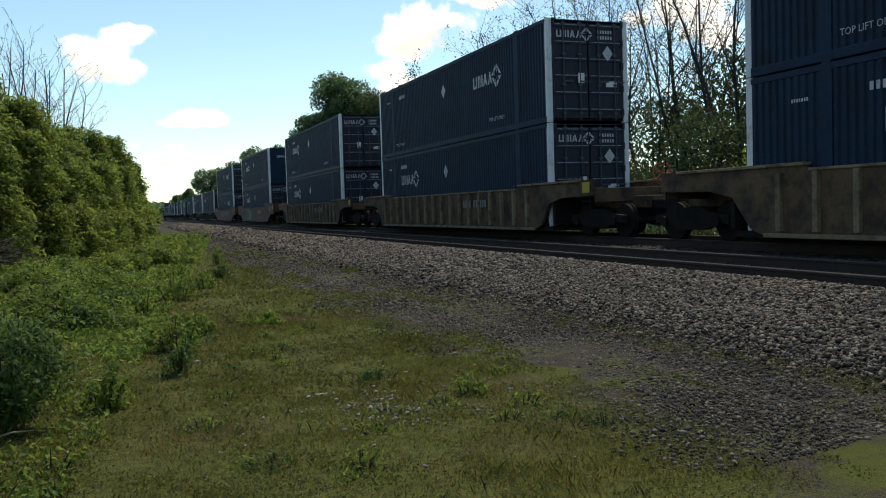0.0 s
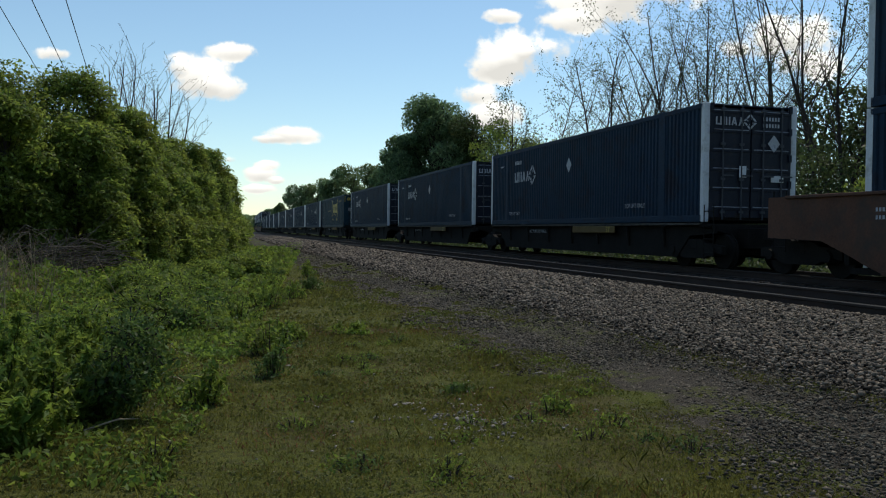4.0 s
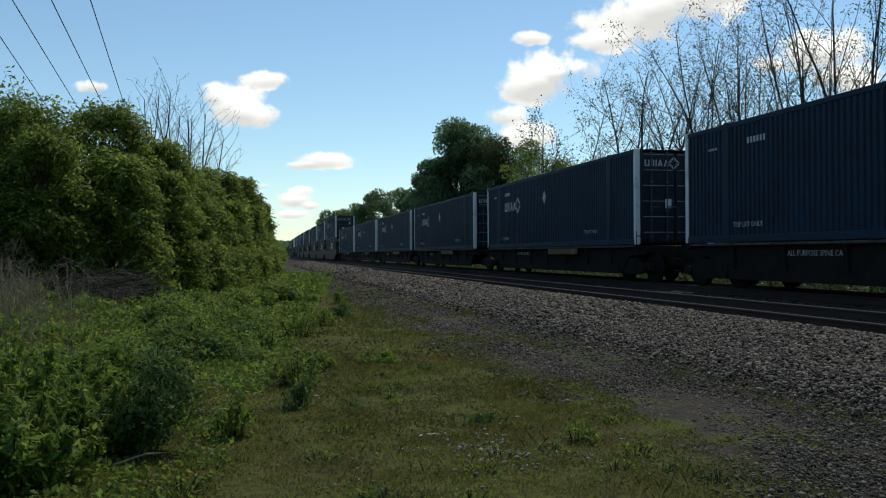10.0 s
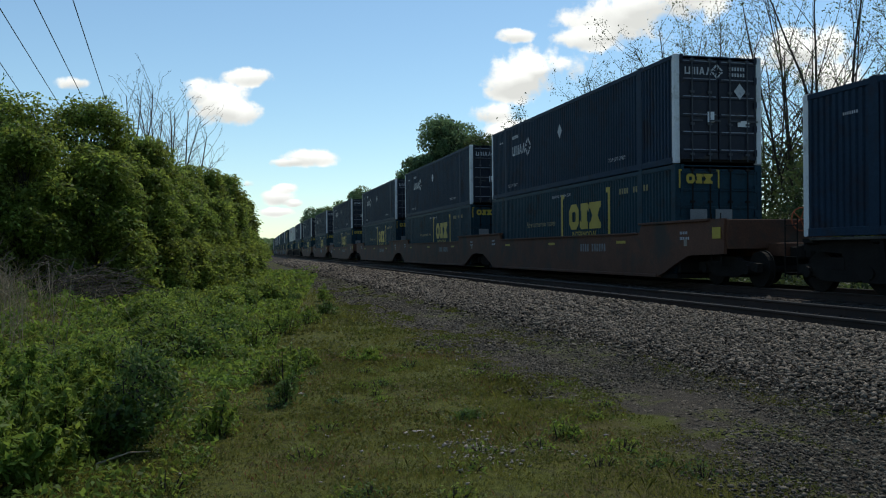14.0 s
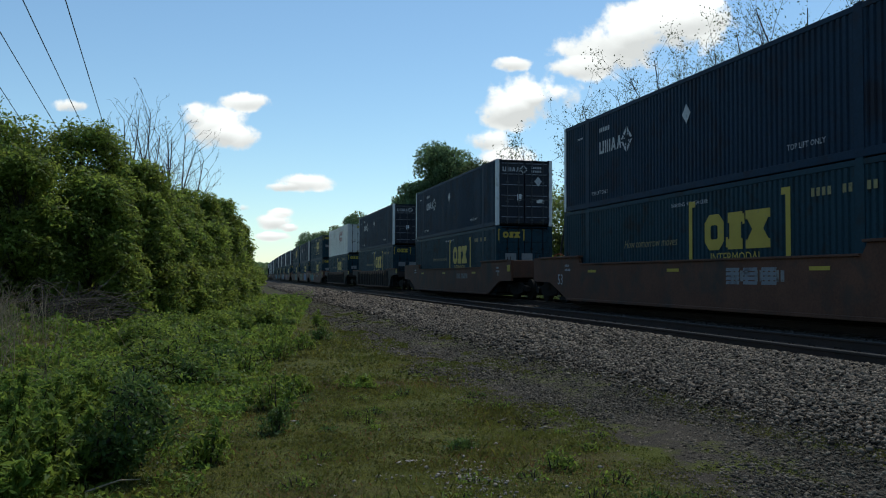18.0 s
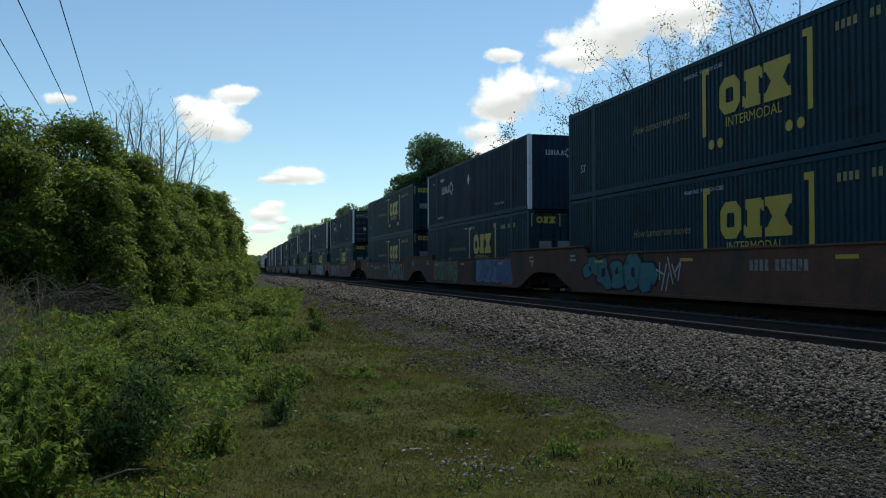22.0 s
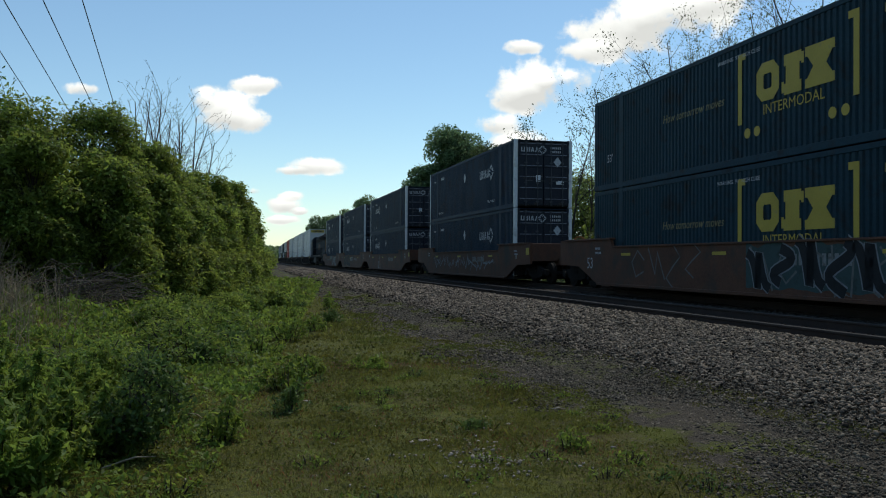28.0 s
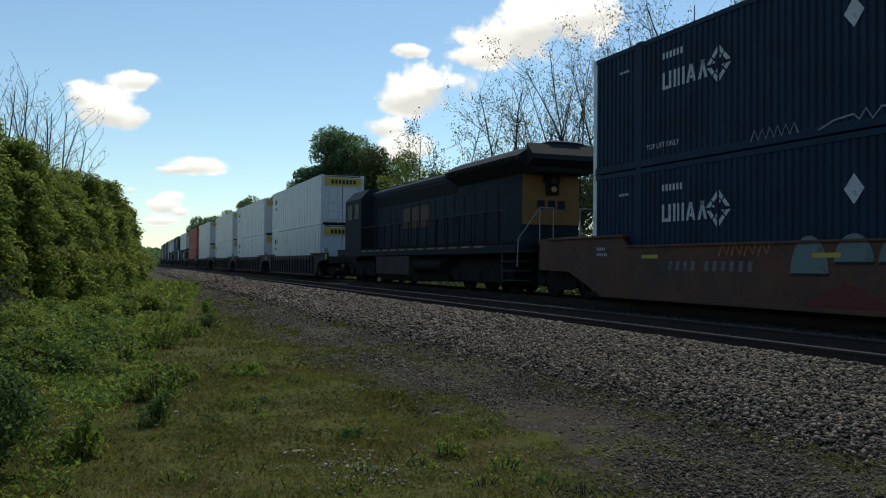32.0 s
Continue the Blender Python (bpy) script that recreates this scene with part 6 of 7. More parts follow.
    for _ in range(1700):
        x, y = -4.5 + 1.1 * rng.normal() - 0.6, 13.5 + 3.6 * rng.normal()
        if x > verge_edge(y) - 1.4 or y < 8.5:
            continue
        x, y = spot(x, y)
        h = 0.35 + 0.8 * rng.random()
        lx, ly = rng.normal(size=2) * 0.2
        z = ground_z(x, y)
        segs.append((x, y, z - 0.02, x + lx * h, y + ly * h, z + h, 0.006, 0.003))
        for _ in range(2):
            t = 0.4 + 0.5 * rng.random()
            segs.append((x + lx * h * t, y + ly * h * t, z + h * t, x + lx * h * t + 0.12 * rng.normal(), y + ly * h * t + 0.12 * rng.normal(), z + h * min(1, t + 0.2), 0.004, 0.002))
    tagged(new("dry_stalks", fast_mesh("dry_stalks", *tubes(segs, 3), DRY)), "dry brown weed stalks from last year", "weeds", kind="stuff")
    pile = []
    for _ in range(120):
        a = 0.6 + rng.normal() * 0.9
        x, y = -3.5 + 0.55 * rng.normal(), 20.3 + 0.5 * rng.normal()
        x, y = spot(x, y)
        z = ground_z(x, y) + 0.08 + 0.55 * rng.random()
        L = 0.9 + 1.1 * rng.random()
        m = (x + 0.5 * L * math.cos(a), y + 0.25 * rng.normal(), z + 0.35 * L * abs(math.sin(a)))
        pile.append((x, y, z, *m, 0.011, 0.008))
        pile.append((*m, x + L * math.cos(a), y + 0.4 * rng.normal(), max(0.1, m[2] + 0.25 * rng.normal()), 0.008, 0.004))
    br = tagged(new("brush_pile"), "heap of dead grey-brown branches under the hedge", "branches")
    tagged(part("brushwood", fast_mesh("brushwood", *tubes(pile, 4), DEADWOOD), br), kind="stuff")
    for k, (x, y, dx, dy, r) in enumerate(((-0.75, 5.85, 0.35, 0.22, 0.009), (-0.3, 8.1, 0.2, -0.5, 0.007), (-1.8, 11.0, 0.5, 0.6, 0.01))):
        x, y = spot(x, y)
        z = ground_z(x, y)
        tagged(new("twig", fast_mesh("twig", *tubes([(x, y, z + 0.01, x + dx * 0.6, y + dy * 0.6, z + 0.05, r, r * 0.8), (x + dx * 0.6, y + dy * 0.6, z + 0.05, x + dx, y + dy, z + 0.03, r * 0.8, r * 0.4)], 5), DRY)), "dry fallen twig in the weeds", "twig")


build_bushes()


def build_wires():
    """Overhead cables that run past behind the hedge, each with its own sag."""
    for x0, x1 in ((-8.7, -10.8), (-7.5, -9.1), (-6.2, -7.6), (-4.9, -6.4)):
        slope = (x1 - x0) / 20
        a, b = Vector((*spot(x0 - 34 * slope, -4), 10.9)), Vector((*spot(x0 + 90 * slope, 120), 10.9))
        segs = []
        n = 40
        for i in range(n):
            p, q = a.lerp(b, i / n), a.lerp(b, (i + 1) / n)
            p.z -= 4 * 0.4 * (i / n) * (1 - i / n)
            q.z -= 4 * 0.4 * ((i + 1) / n) * (1 - (i + 1) / n)
            segs.append((*p, *q, 0.02, 0.02))
        tagged(new("power_cable", fast_mesh("power_cable", *tubes(segs, 5), WIRE)), "thin dark overhead power cable", "cable", "power cables")


build_wires()

# ---- locomotive ----
def build_locomotive():
    c = tagged(new("locomotive"), "dark blue diesel locomotive with a yellow hood end", "locomotive")
    blue = material("dark_blue_engine_paint", (0.015, 0.021, 0.03), 0.75, spec=0.15, vary=0.25, scale=0.9, fine=16, bump=0.05, dirt=(0.014, 0.014, 0.015), dirt_amount=0.4)
    gold = material("engine_yellow_paint", (0.21, 0.1, 0.025), 0.6, vary=0.2, scale=1.5, fine=20, bump=0.05, dirt=(0.1, 0.07, 0.03), dirt_amount=0.4)
    glass = bpy.data.materials.new("cab_glass")
    glass.use_nodes = True
    g = glass.node_tree.nodes["Principled BSDF"]
    g.inputs["Base Color"].default_value, g.inputs["Roughness"].default_value = (0.006, 0.007, 0.009, 1), 0.4
    g.inputs["Specular IOR Level"].default_value = 0.03

    def solid(name, fn, mat, label="", parent=None):
        return part(name, made(fn, name, mat), parent or c, label)

    soot = material("sooty_roof_paint", (0.014, 0.016, 0.019), 0.85, vary=0.3, scale=1.2, fine=20, bump=0.1)
    rust = material("dull_orange_emblem", (0.09, 0.045, 0.02), 0.7, vary=0.3, scale=3, fine=30)
    solid("frame", lambda bm: box(bm, -1.5, 1.5, -10.2, 10.9, 1.3, 1.62, 0.03), blue)
    hood = solid("hood", lambda bm: prism(bm, [(-0.98, 1.62), (0.98, 1.62), (0.98, 4.3), (-0.98, 4.3)], "y", -9.6, 6.4), blue)
    solid("hood_roof", lambda bm: prism(bm, [(-1.02, 4.25), (1.02, 4.25), (0.98, 4.42), (0.6, 4.62), (-0.6, 4.62), (-0.98, 4.42)], "y", -5.0, 6.4), soot, "sooty rounded hood roof")
    solid("hood_end", lambda bm: prism(bm, [(-0.97, 2.25), (0.97, 2.25), (0.97, 3.6), (-0.97, 3.6)], "y", -9.66, -9.58), gold, "dull yellow hood end")
    solid("hood_end_frame", lambda bm: (box(bm, -0.96, -0.3, -9.63, -9.58, 3.6, 4.1), box(bm, 0.3, 0.96, -9.63, -9.58, 3.6, 4.1)), gold)
    part("emblem", flat_mesh("end_emblem", [rect(-0.5, 0, 0.26, 0.28), rect(-0.14, 0, 0.26, 0.28), rect(0.2, 0, 0.26, 0.28)], blue), c, "dark block emblem", Matrix.Translation((0, -9.668, 2.75)) @ pose(0, 0, 0, 90, 0, 0))
    part("emblem", flat_mesh("side_emblem", [rect(0, 0, 0.9, 0.9), rect(1.1, 0, 0.9, 0.9), rect(2.2, 0, 0.9, 0.9)], rust), c, "dull orange block emblem", Matrix.Translation((-1.012, 1.6, 2.5)) @ pose(0, 0, 0, 90, 0, -90))
    # flared radiator housing with a ridged roof that overhangs the hood end
    solid("radiator_housing", lambda bm: prism(bm, [(-0.96, 3.85), (-1.54, 4.18), (-1.57, 4.32), (-1.25, 4.55), (-0.8, 4.73), (-0.3, 4.82), (0.3, 4.82), (0.8, 4.73), (1.25, 4.55), (1.57, 4.32), (1.54, 4.18), (0.96, 3.85)], "y", -10.5, -4.6), soot, "dark flared radiator housing with ridged roof")
    solid("radiator_nose", lambda bm: prism(bm, [(-10.95, 4.18), (-10.5, 4.0), (-10.5, 4.72), (-10.9, 4.34)], "x", -1.3, 1.3), soot)
    solid("roof_trim", lambda bm: box(bm, -0.5, 0.5, -10.52, -10.47, 4.8, 4.83), GREY_MARK, "pale roof edge")

    def louvres(bm):
        for k in range(8):
            box(bm, -1.6, -1.52, -10.2 + 0.68 * k, -9.7 + 0.68 * k, 4.21, 4.33, 0.01)
    solid("radiator_louvres", louvres, UNDER)
    solid("exhaust_stack", lambda bm: box(bm, -0.45, 0.45, -1.2, 0.6, 4.6, 4.72, 0.04), UNDER)
    for y in (-3.2, 2.2, 4.6):
        solid("roof_hatch", lambda bm, y=y: box(bm, -0.6, 0.6, y - 0.6, y + 0.6, 4.6, 4.68, 0.03), soot)

    def doors(bm, y):
        box(bm, -1.0, -0.97, y - 0.42, y + 0.42, 1.75, 3.55, 0.012)
        box(bm, -1.015, -0.99, y + 0.24, y + 0.3, 2.5, 2.75)
    for k in range(13):
        solid("hood_door", lambda bm, k=k: doors(bm, -7.5 + k * 0.95), blue)
    solid("intake_grille", lambda bm: box(bm, -1.0, -0.95, -4.4, 5.6, 3.66, 4.14, 0.01), UNDER)
    cab = solid("cab", lambda bm: prism(bm, [(-1.52, 1.3), (1.52, 1.3), (1.52, 4.2), (1.1, 4.68), (-1.1, 4.68), (-1.52, 4.2)], "y", 6.4, 9.3), blue)
    for y in (7.1, 8.3):
        solid("cab_window", lambda bm, y=y: box(bm, -1.535, -1.515, y - 0.35, y + 0.4, 3.2, 3.95), glass, "dark cab side window", cab)
    solid("nose", lambda bm: prism(bm, [(9.3, 1.62), (10.75, 1.62), (10.75, 2.9), (10.3, 3.1), (9.3, 3.25)], "x", -1.1, 1.1), blue)
    # lights on the hood end
    solid("headlight_box", lambda bm: box(bm, -0.2, 0.2, -9.8, -9.6, 3.2, 3.85, 0.03), UNDER)
    lamp = bpy.data.materials.new("headlight_glow")
    lamp.use_nodes = True
    q = lamp.node_tree.nodes["Principled BSDF"]
    q.inputs["Emission Color"].default_value, q.inputs["Emission Strength"].default_value = (1, 0.7, 0.4, 1), 0.03
    q.inputs["Base Color"].default_value = (0.05, 0.045, 0.04, 1)
    for z in (3.38, 3.66):
        solid("headlight", lambda bm, z=z: tube(bm, (0, -9.8, z), (0, -9.82, z), 0.09, 12), lamp if z < 3.5 else STEEL)
    # walkway, steps, rails
    solid("walkway", lambda bm: box(bm, -1.52, 1.52, -9.9, 10.95, 1.62, 1.67), UNDER)
    solid("sill_stripe", lambda bm: box(bm, -1.515, -1.5, -8.2, 6.3, 1.5, 1.6), GREY_CAR, "grey sill stripe")
    for k in range(13):
        solid("reflector", lambda bm, k=k: box(bm, -1.522, -1.514, -7.9 + 1.12 * k, -7.2 + 1.12 * k, 1.53, 1.58), PALE_STONE, "pale reflective strip")
    for k in range(15):
        y = -9.0 + k * 1.08
        solid("stanchion", lambda bm, y=y: tube(bm, (-1.46, y, 1.62), (-1.46, y, 2.72), 0.02), UNDER)

    def handrail(bm):
        tube(bm, (-1.46, -9.0, 2.72), (-1.46, 6.2, 2.72), 0.022)
        tube(bm, (-1.46, -9.0, 2.72), (-1.47, -9.45, 2.66), 0.022)
        tube(bm, (-1.47, -9.45, 2.66), (-1.5, -9.5, 2.3), 0.022)
        tube(bm, (-1.5, -9.5, 2.3), (-1.5, -9.3, 1.7), 0.022)
        tube(bm, (-1.5, -9.3, 1.7), (-1.5, -9.3, 0.5), 0.022)
    solid("handrail", handrail, STEEL, "worn grey handrail")

    def end_rail(bm):
        for x in (-0.9, -0.45, 0.45, 1.4):
            tube(bm, (x, -10.6, 1.62), (x, -10.6, 2.72), 0.022)
        tube(bm, (-0.9, -10.6, 2.72), (-0.45, -10.6, 2.72), 0.022)
        tube(bm, (0.45, -10.6, 2.72), (1.4, -10.6, 2.72), 0.022)
        tube(bm, (-0.9, -10.6, 2.72), (-1.45, -10.3, 1.75), 0.022)
        tube(bm, (-1.45, -10.3, 1.75), (-1.48, -10.3, 0.9), 0.022)
    solid("end_rail", end_rail, SEAM, "pale end handrail")
    solid("end_deck", lambda bm: box(bm, -1.0, 1.52, -10.75, -9.9, 1.58, 1.64), UNDER)
    for k in range(4):
        solid("step", lambda bm, k=k: box(bm, -1.55, -1.02, -10.3, -9.4, 0.45 + 0.3 * k, 0.48 + 0.3 * k), STEEL)
        solid("step", lambda bm, k=k: box(bm, -1.55, -1.05, 9.6, 10.1, 0.45 + 0.3 * k, 0.48 + 0.3 * k), UNDER)
    solid("pilot", lambda bm: box(bm, -1.0, 1.4, -10.8, -10.68, 0.35, 1.3, 0.02), UNDER)
    solid("fuel_tank", lambda bm: prism(bm, [(-1.5, 0.5), (-1.2, 0.22), (1.2, 0.22), (1.5, 0.5), (1.5, 1.28), (-1.5, 1.28)], "y", -0.6, 3.9), GREY_CAR)
    solid("air_tank", lambda bm: tube(bm, (-1.2, -3.9, 0.9), (-1.2, -0.8, 0.9), 0.26, 14), UNDER)
    solid("equipment_box", lambda bm: box(bm, -1.1, 1.1, -3.9, -0.7, 0.28, 1.3, 0.03), UNDER)
    part("coupler", COUPLER_ME, c, "", pose(0, -11.3, 0))
    for y0 in (-6.9, 6.9):
        def frame_shape(bm, y0=y0):
            for x in (-1.12, 1.12):
                prism(bm, [(y0 - 2.6, 0.5), (y0 - 2.6, 0.8), (y0 - 1.2, 1.05), (y0 + 1.2, 1.05), (y0 + 2.6, 0.8), (y0 + 2.6, 0.5), (y0 + 1.4, 0.36), (y0 - 1.4, 0.36)], "x", x - 0.08, x + 0.08)
                for dy in (-1.85, 0, 1.85):
                    box(bm, x - 0.16, x + 0.16, y0 + dy - 0.2, y0 + dy + 0.2, 0.33, 0.72, 0.03)
        tr = solid("engine_truck", frame_shape, UNDER)
        solid("traction_motor", lambda bm, y0=y0: box(bm, -0.95, 0.95, y0 - 2.5, y0 + 2.5, 0.3, 1.28, 0.05), UNDER, "", tr)
        for dy in (-1.85, 0, 1.85):
            w = part("wheelset", WHEELS_ME, tr, "", pose(0, y0 + dy, WHEEL_R + 0.08) @ Matrix.Diagonal((1, 1.18, 1.18, 1)))
    c.scale = (1, 1, 0.955)
    MOVERS.append((c, 800.9, 0.0))


build_locomotive()

# ---- painted scrawls on the car sides ----
def paint(name, colour):
    return material(name, colour, 0.7, vary=0.2, scale=3, fine=30, bump=0.05, dirt=(colour[0] * 0.5, colour[1] * 0.45, colour[2] * 0.45), dirt_amount=0.4, dirt_scale=3)


SCRAWL = {"white": paint("scrawl_white", (0.34, 0.35, 0.36)), "grey": paint("scrawl_grey", (0.2, 0.21, 0.23)), "green": paint("scrawl_green", (0.1, 0.19, 0.12)), "blue": paint("scrawl_blue", (0.05, 0.14, 0.26)),
          "teal": paint("scrawl_teal", (0.05, 0.15, 0.16)), "pink": paint("scrawl_pink", (0.28, 0.1, 0.13)), "black": paint("scrawl_black", (0.012, 0.012, 0.014)), "orange": paint("scrawl_orange", (0.3, 0.13, 0.03)),
          "olive": paint("scrawl_olive", (0.15, 0.14, 0.075)), "sage": paint("scrawl_sage", (0.13, 0.17, 0.16)), "worn": paint("worn_stencil", (0.13, 0.13, 0.125)), "slate": paint("scrawl_slate", (0.035, 0.065, 0.065)), "red": paint("scrawl_red", (0.12, 0.025, 0.02)), "sky": paint("scrawl_sky_blue", (0.1, 0.2, 0.3))}


def blob(cx, cy, rx, ry, rng, n=14):
    k = 1 + 0.28 * rng.normal(size=n)
    k = (k + np.roll(k, 1)) / 2
    return [(cx + rx * k[i] * math.copysign(abs(math.cos(a)) ** 0.7, math.cos(a)), cy + ry * k[i] * math.copysign(abs(math.sin(a)) ** 0.7, math.sin(a))) for i, a in enumerate(np.linspace(0, 2 * math.pi, n, endpoint=False))]


def ribbon(line, half):
    """Quads of a stroke of even width along a line."""
    q = [Vector((a, b)) for a, b in line]
    left, right = [], []
    for i, v in enumerate(q):
        d = (q[min(i + 1, len(q) - 1)] - q[max(i - 1, 0)]).normalized() * half
        left.append((v.x - d.y, v.y + d.x))
        right.append((v.x + d.y, v.y - d.x))
    return [[left[i], right[i], right[i + 1], left[i + 1]] for i in range(len(q) - 1)]


def scrawl(car, y0, y1, seed, fill, edge, style="blocks", halo=None):
    """Spray-painted shapes between y0 and y1 on the side that faces the path; they spell nothing."""
    rng = np.random.default_rng(seed)
    x = -1.4745
    groups = {edge: [], fill: [], "inner": []}
    span = y0 - y1
    n = max(3, int(abs(span) / 0.85))
    if halo:
        t = np.linspace(0, abs(span), 6 * n)
        wave = 0.05 * np.sin(5 * t + seed) + 0.03 * np.sin(11 * t)
        groups["halo"] = [[(a, 0.34 - 0.5 * b) for a, b in zip(t, wave)] + [(a, 1.3 + b) for a, b in zip(t[::-1], wave[::-1])]]
    for i in range(n):
        cx = (i + 0.5) * abs(span) / n
        w = abs(span) / n * 0.62
        cy, h = 0.8 + 0.05 * rng.normal(), 0.44 + 0.05 * rng.normal()
        if style in ("snake", "outline", "fat"):
            t = np.linspace(0, 1, 5 if style == "outline" else 15)
            kind = (i * 3 + seed) % 4 if rng.random() < 0.5 else rng.integers(0, 4)
            ph = 0.3 * rng.normal()
            if kind == 0:
                px, py = np.sin(2 * np.pi * t + ph) * 0.7, 1 - 2 * t
            elif kind == 1:
                px, py = np.cos(5.4 * t + 0.4 + ph) * 0.75, np.sin(5.4 * t + 0.4 + ph)
            elif kind == 2:
                px, py = -0.7 * np.cos(np.pi * t), np.where(np.abs(t - 0.5) > 0.3, 1.0, -1.0) * (0.9 + 0.1 * np.sin(9 * t))
            else:
                px, py = 0.9 * (2 * t - 1) ** 3 + ph * 0.5, np.cos(3 * np.pi * t)
            line = [(cx + w * 0.85 * a, cy + h * b) for a, b in zip(px, py)]
            groups[edge] += ribbon(line, {"snake": 0.15, "fat": 0.2, "outline": 0.028}[style])
            if style != "outline":
                groups[fill] += ribbon(line, 0.115 if style == "snake" else 0.155)
            continue
        if style == "lines":
            for _ in range(3):
                a, b = (cx + w * rng.normal() * 0.6, cy - h * 0.8 * rng.random()), (cx + w * rng.normal() * 0.6, cy + h * 0.9 * rng.random())
                d = Vector((b[0] - a[0], b[1] - a[1])).normalized() * 0.03
                groups[fill].append([(a[0] - d.y, a[1] + d.x), (a[0] + d.y, a[1] - d.x), (b[0] + d.y, b[1] - d.x), (b[0] - d.y, b[1] + d.x)])
            continue
        if rng.random() < 0.55:
            # a bent thick stroke instead of a rounded form
            pts = [(cx + w * 0.7 * rng.normal() * 0.6, cy - h * 0.9), (cx + w * rng.normal() * 0.6, cy - h * 0.1), (cx + w * rng.normal() * 0.5, cy + h * 0.9), (cx + w * 0.9, cy + h * (0.2 + 0.6 * rng.random()))]
            for name, t in ((edge, 0.15), (fill, 0.1)):
                for (ax, ay), (bx, by) in zip(pts, pts[1:]):
                    d = Vector((bx - ax, by - ay)).normalized() * t
                    groups[name].append([(ax - d.y - d.x * 0.4, ay + d.x - d.y * 0.4), (ax + d.y - d.x * 0.4, ay - d.x - d.y * 0.4), (bx + d.y * 0.7, by - d.x * 0.7), (bx - d.y * 0.7, by + d.x * 0.7)])
            continue
        groups[edge].append(blob(cx, cy, w * 1.1, h * 1.1, np.random.default_rng(seed * 50 + i)))
        groups[fill].append(blob(cx, cy, w * 0.9, h * 0.94, np.random.default_rng(seed * 50 + i)))
        if rng.random() < 0.75:
            groups["inner"].append(blob(cx + 0.1 * rng.normal(), cy + 0.12 * rng.normal(), w * 0.2, h * 0.3, rng, 9))
    m = Matrix.Translation((x, y0, 0)) @ pose(0, 0, 0, 90, 0, -90)
    for k, (name, mat) in enumerate((("halo", SCRAWL[halo or edge]), (edge, SCRAWL[edge]), (fill, SCRAWL[fill]), ("inner", SCRAWL[edge]))):
        if groups.get(name):
            part("graffiti", flat_mesh("graffiti", groups[name], mat), car, "spray-painted graffiti shapes", Matrix.Translation((-0.003 * k, 0, 0)) @ m)


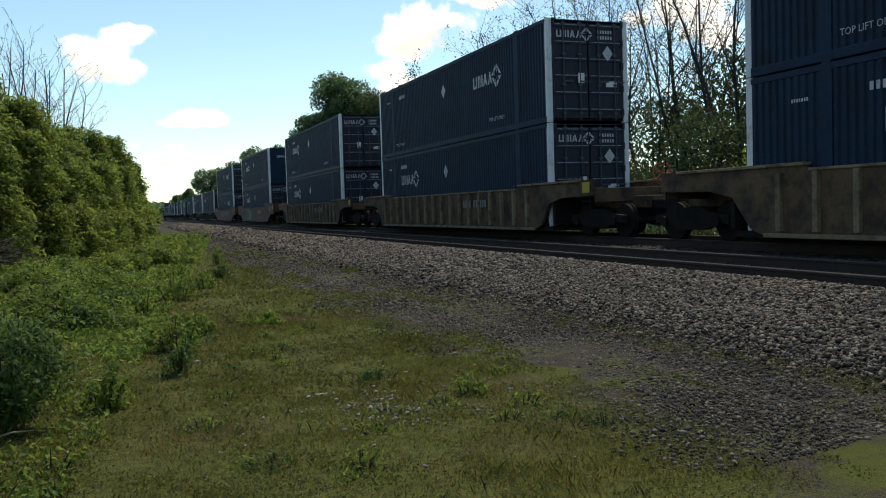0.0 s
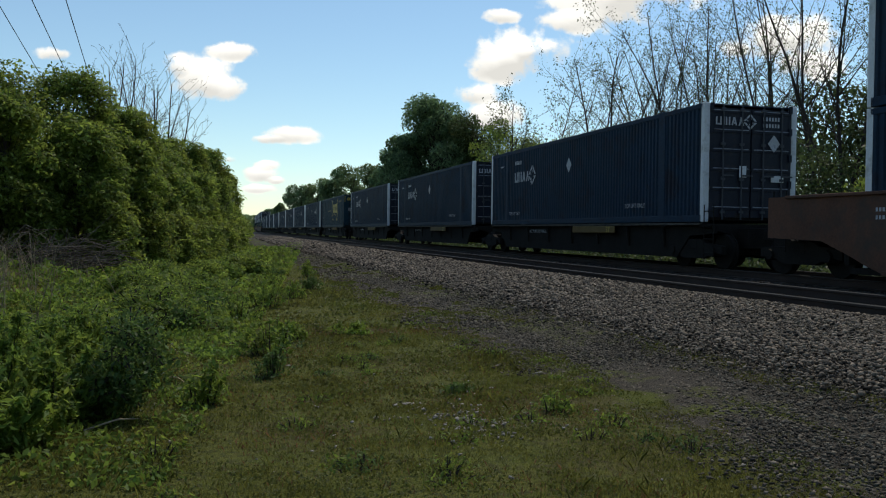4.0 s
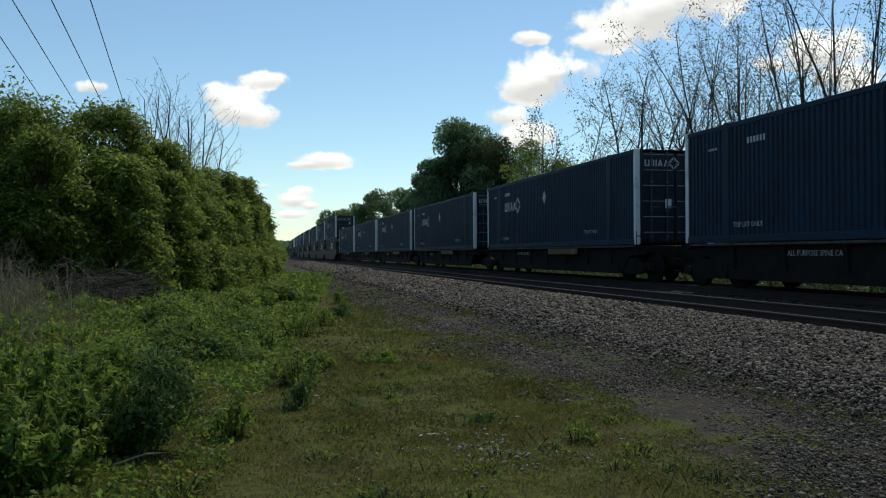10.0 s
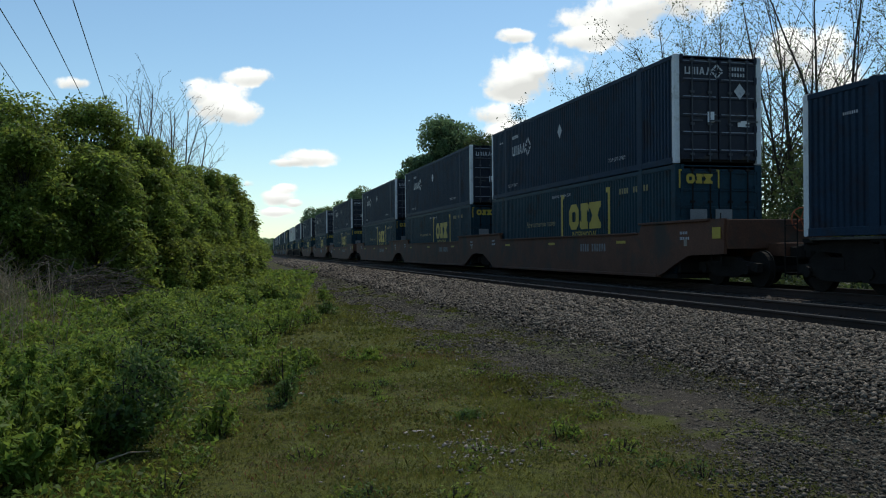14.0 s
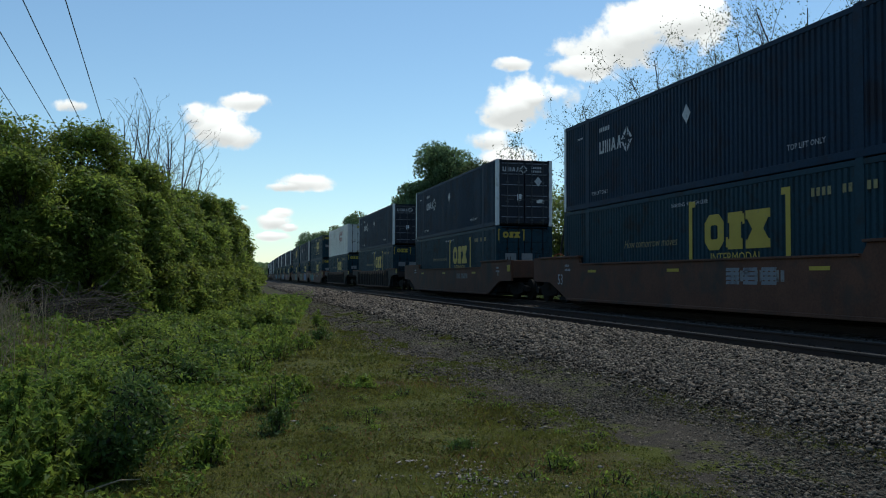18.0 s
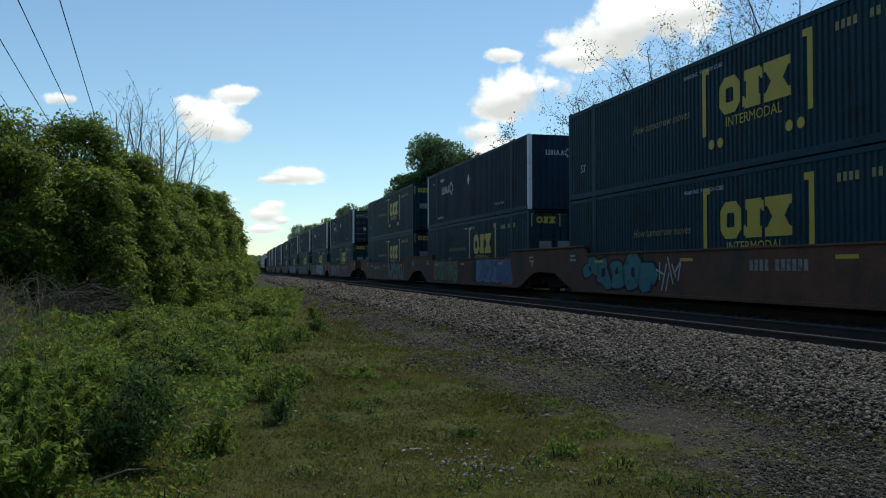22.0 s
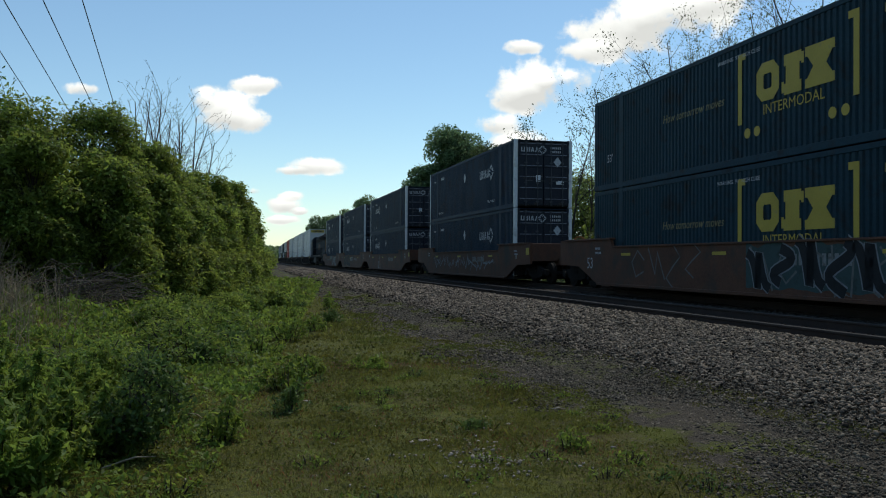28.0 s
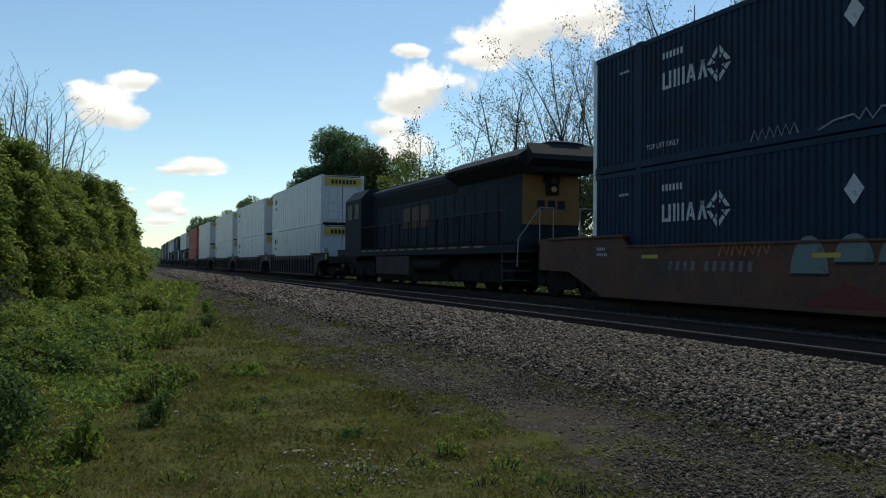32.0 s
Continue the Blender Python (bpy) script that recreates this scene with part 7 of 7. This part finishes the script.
def build_scrawls():
    # car, from (rear) to (front) along it, then colours
    for front, y0, y1, seed, fill, edge, style, *halo in (
            (68.2, 5.5, 1.0, 1, "green", "black", "blocks"), (92.3, 3.0, -3.0, 2, "grey", "black", "lines"), (537.9, 6.4, 2.0, 3, "teal", "black", "blocks"), (537.9, 2.0, 0.6, 4, "white", "black", "lines"),
            (557.9, 6.0, 1.3, 5, "olive", "black", "fat", "sage"), (557.9, -1.8, -6.5, 6, "blue", "pink", "blocks", "sky"), (557.9, -1.1, -1.7, 31, "white", "black", "outline"), (577.8, -1.0, -6.2, 7, "sage", "black", "fat"),
            (602.1, 5.5, -0.5, 9, "pink", "teal", "blocks"), (602.1, -1.0, -6.0, 10, "blue", "black", "lines"), (621.7, 6.0, 1.6, 11, "sage", "black", "snake"), (621.7, 1.0, -6.0, 12, "white", "black", "fat", "blue"),
            (641.6, 5.5, -4.0, 18, "teal", "black", "blocks"), (661.4, 5.3, -6.5, 13, "sky", "black", "fat", "teal"), (681.2, 5.1, 1.1, 14, "grey", "worn", "outline"), (681.2, -0.7, -6.0, 15, "black", "grey", "snake", "slate"), (681.2, -0.9, -6.0, 19, "grey", "worn", "outline"),
            (705.6, 6.0, -6.0, 16, "grey", "black", "lines"), (749.6, 6.0, 0.9, 17, "black", "olive", "fat"), (770.0, -1.2, -6.1, 21, "grey", "black", "snake")):
        scrawl(CARS[front], y0, y1, seed, fill, edge, style, *halo)

    def flat(car, name, polys, colour, label, lift=0.0, x=-1.477):
        part(name, flat_mesh(name, polys, SCRAWL[colour]), car, label, Matrix.Translation((x - lift, 0, 0)) @ pose(0, 0, 0, 90, 0, -90))

    def arch(y, half, z0, z1, n=14):
        return [(-y + half * math.cos(a), z0 + (z1 - z0) * math.sin(a)) for a in np.linspace(0, math.pi, n)]

    # striped slabs of a car owner's mark, and pictures on single cars
    for front, y0, wide, z, colour in ((749.6, 0.75, 1.9, 0.84, "white"), (557.9, 0.95, 1.9, 0.56, "red"), (442.8, -2.0, 2.0, 0.78, "grey")):
        high = 0.36 if colour == "white" else 0.4
        for k in range(3):
            w = wide / 3 * 0.78
            slab = [rect(-y0 + k * wide / 3, z + j * high / 4, w, high / 4 - 0.025, 0.02) for j in range(4)]
            flat(CARS[front], "owner_mark", slab, colour, "worn striped slab of the owner's mark")
    for front in (418.8, 442.8, 602.1, 621.7, 661.4, 681.2):
        part("lettering", FIFTY_THREE, CARS[front], "white stencilled number", Matrix.Translation((-1.477, 8.0, 0.68)) @ pose(0, 0, 0, 90, 0, -90))
    gable = [ribbon([(-2.1 - w, z0), (-2.1, z1), (-2.1 + w, z0), (-2.1 - w, z0)], 0.02) for w, z0, z1 in ((0.62, 0.28, 1.3), (0.46, 0.36, 1.06))]
    flat(CARS[729.5], "graffiti", gable[0], "white", "thin white spray-painted triangle")
    flat(CARS[729.5], "graffiti", gable[1], "grey", "thin inner spray-painted triangle")
    flat(CARS[729.5], "graffiti", ribbon([(-2.1 + 0.2 * math.cos(a), 0.66 + 0.12 * math.sin(a)) for a in np.linspace(0, 6.283, 15)], 0.018), "grey", "spray-painted ring in the triangle")
    last = CARS[770.0]
    flat(last, "graffiti", [[(-1.0, 0.24), (0.95, 0.24), (0.2, 0.62), (-0.03, 0.66), (-0.3, 0.56)]], "red", "spray-painted red gable")
    for y, half, z0, z1 in ((0.78, 0.43, 0.8, 1.46), (-0.16, 0.4, 1.0, 1.47), (-1.0, 0.36, 1.0, 1.42)):
        flat(last, "graffiti", [arch(y, half, z0, z1)], "sage", "spray-painted grey-green dome", 0.003)
        flat(last, "graffiti", [rect(-y - half, z0 - 0.04, 2 * half, 0.05, 0.03)], "black", "dark rim of the painted dome", 0.006)
    flat(CARS[577.8], "marking", [rect(-4.5 + 0.23 * k + (0.1 if k > 3 else 0), 0.88, 0.13, 0.22, 0.03) for k in range(10)], "grey", "pale car number bars")
    flat(last, "marking", [rect(-4.73 + 0.25 * k + (0.18 if k > 3 else 0), 0.82, 0.12, 0.2, 0.03) for k in range(10)], "worn", "worn car number bars")
    flat(last, "graffiti", [q for k in range(4) for q in ribbon([(-3.1 + 0.36 * k, 1.12), (-3.0 + 0.36 * k, 1.36), (-2.86 + 0.36 * k, 1.15), (-2.8 + 0.36 * k, 1.34)], 0.025)], "orange", "thin orange spray-painted strokes")
    for line, lift in (([(-2.4 + 0.1 * k, 0.12 + 0.2 * (k % 2)) for k in range(13)], 0), ([(-0.75, 0.1), (-0.4, 0.22), (0.0, 0.26), (0.12, 0.16), (0.25, 0.32), (0.38, 0.14), (0.55, 0.3), (0.9, 0.28)], 0)):
        flat(UPPERS[770.0], "graffiti", ribbon(line, 0.018), "grey", "thin white spray-painted strokes", 0, -CW / 2 - 0.012)
    flat(CARS[661.4], "graffiti", [[(-5.85 + 0.5 * math.cos(a), 0.98 + 0.36 * math.sin(a)) for a in np.linspace(0, 6.283, 19)[:-1]]], "pink", "spray-painted purple ball", 0.004)
    plate = made(lambda bm: box(bm, -1.482, -1.475, -0.3, 0.3, 1.08, 1.16), "reflector_strip", YELLOW)
    for front, car in CARS.items():
        if front > 350 and front < 800:
            for y in (-5.2, 0.4, 5.4):
                part("reflector_strip", plate, car, "yellow reflective strip", pose(0, y, 0))


build_scrawls()


def motions():
    key_train()


motions()
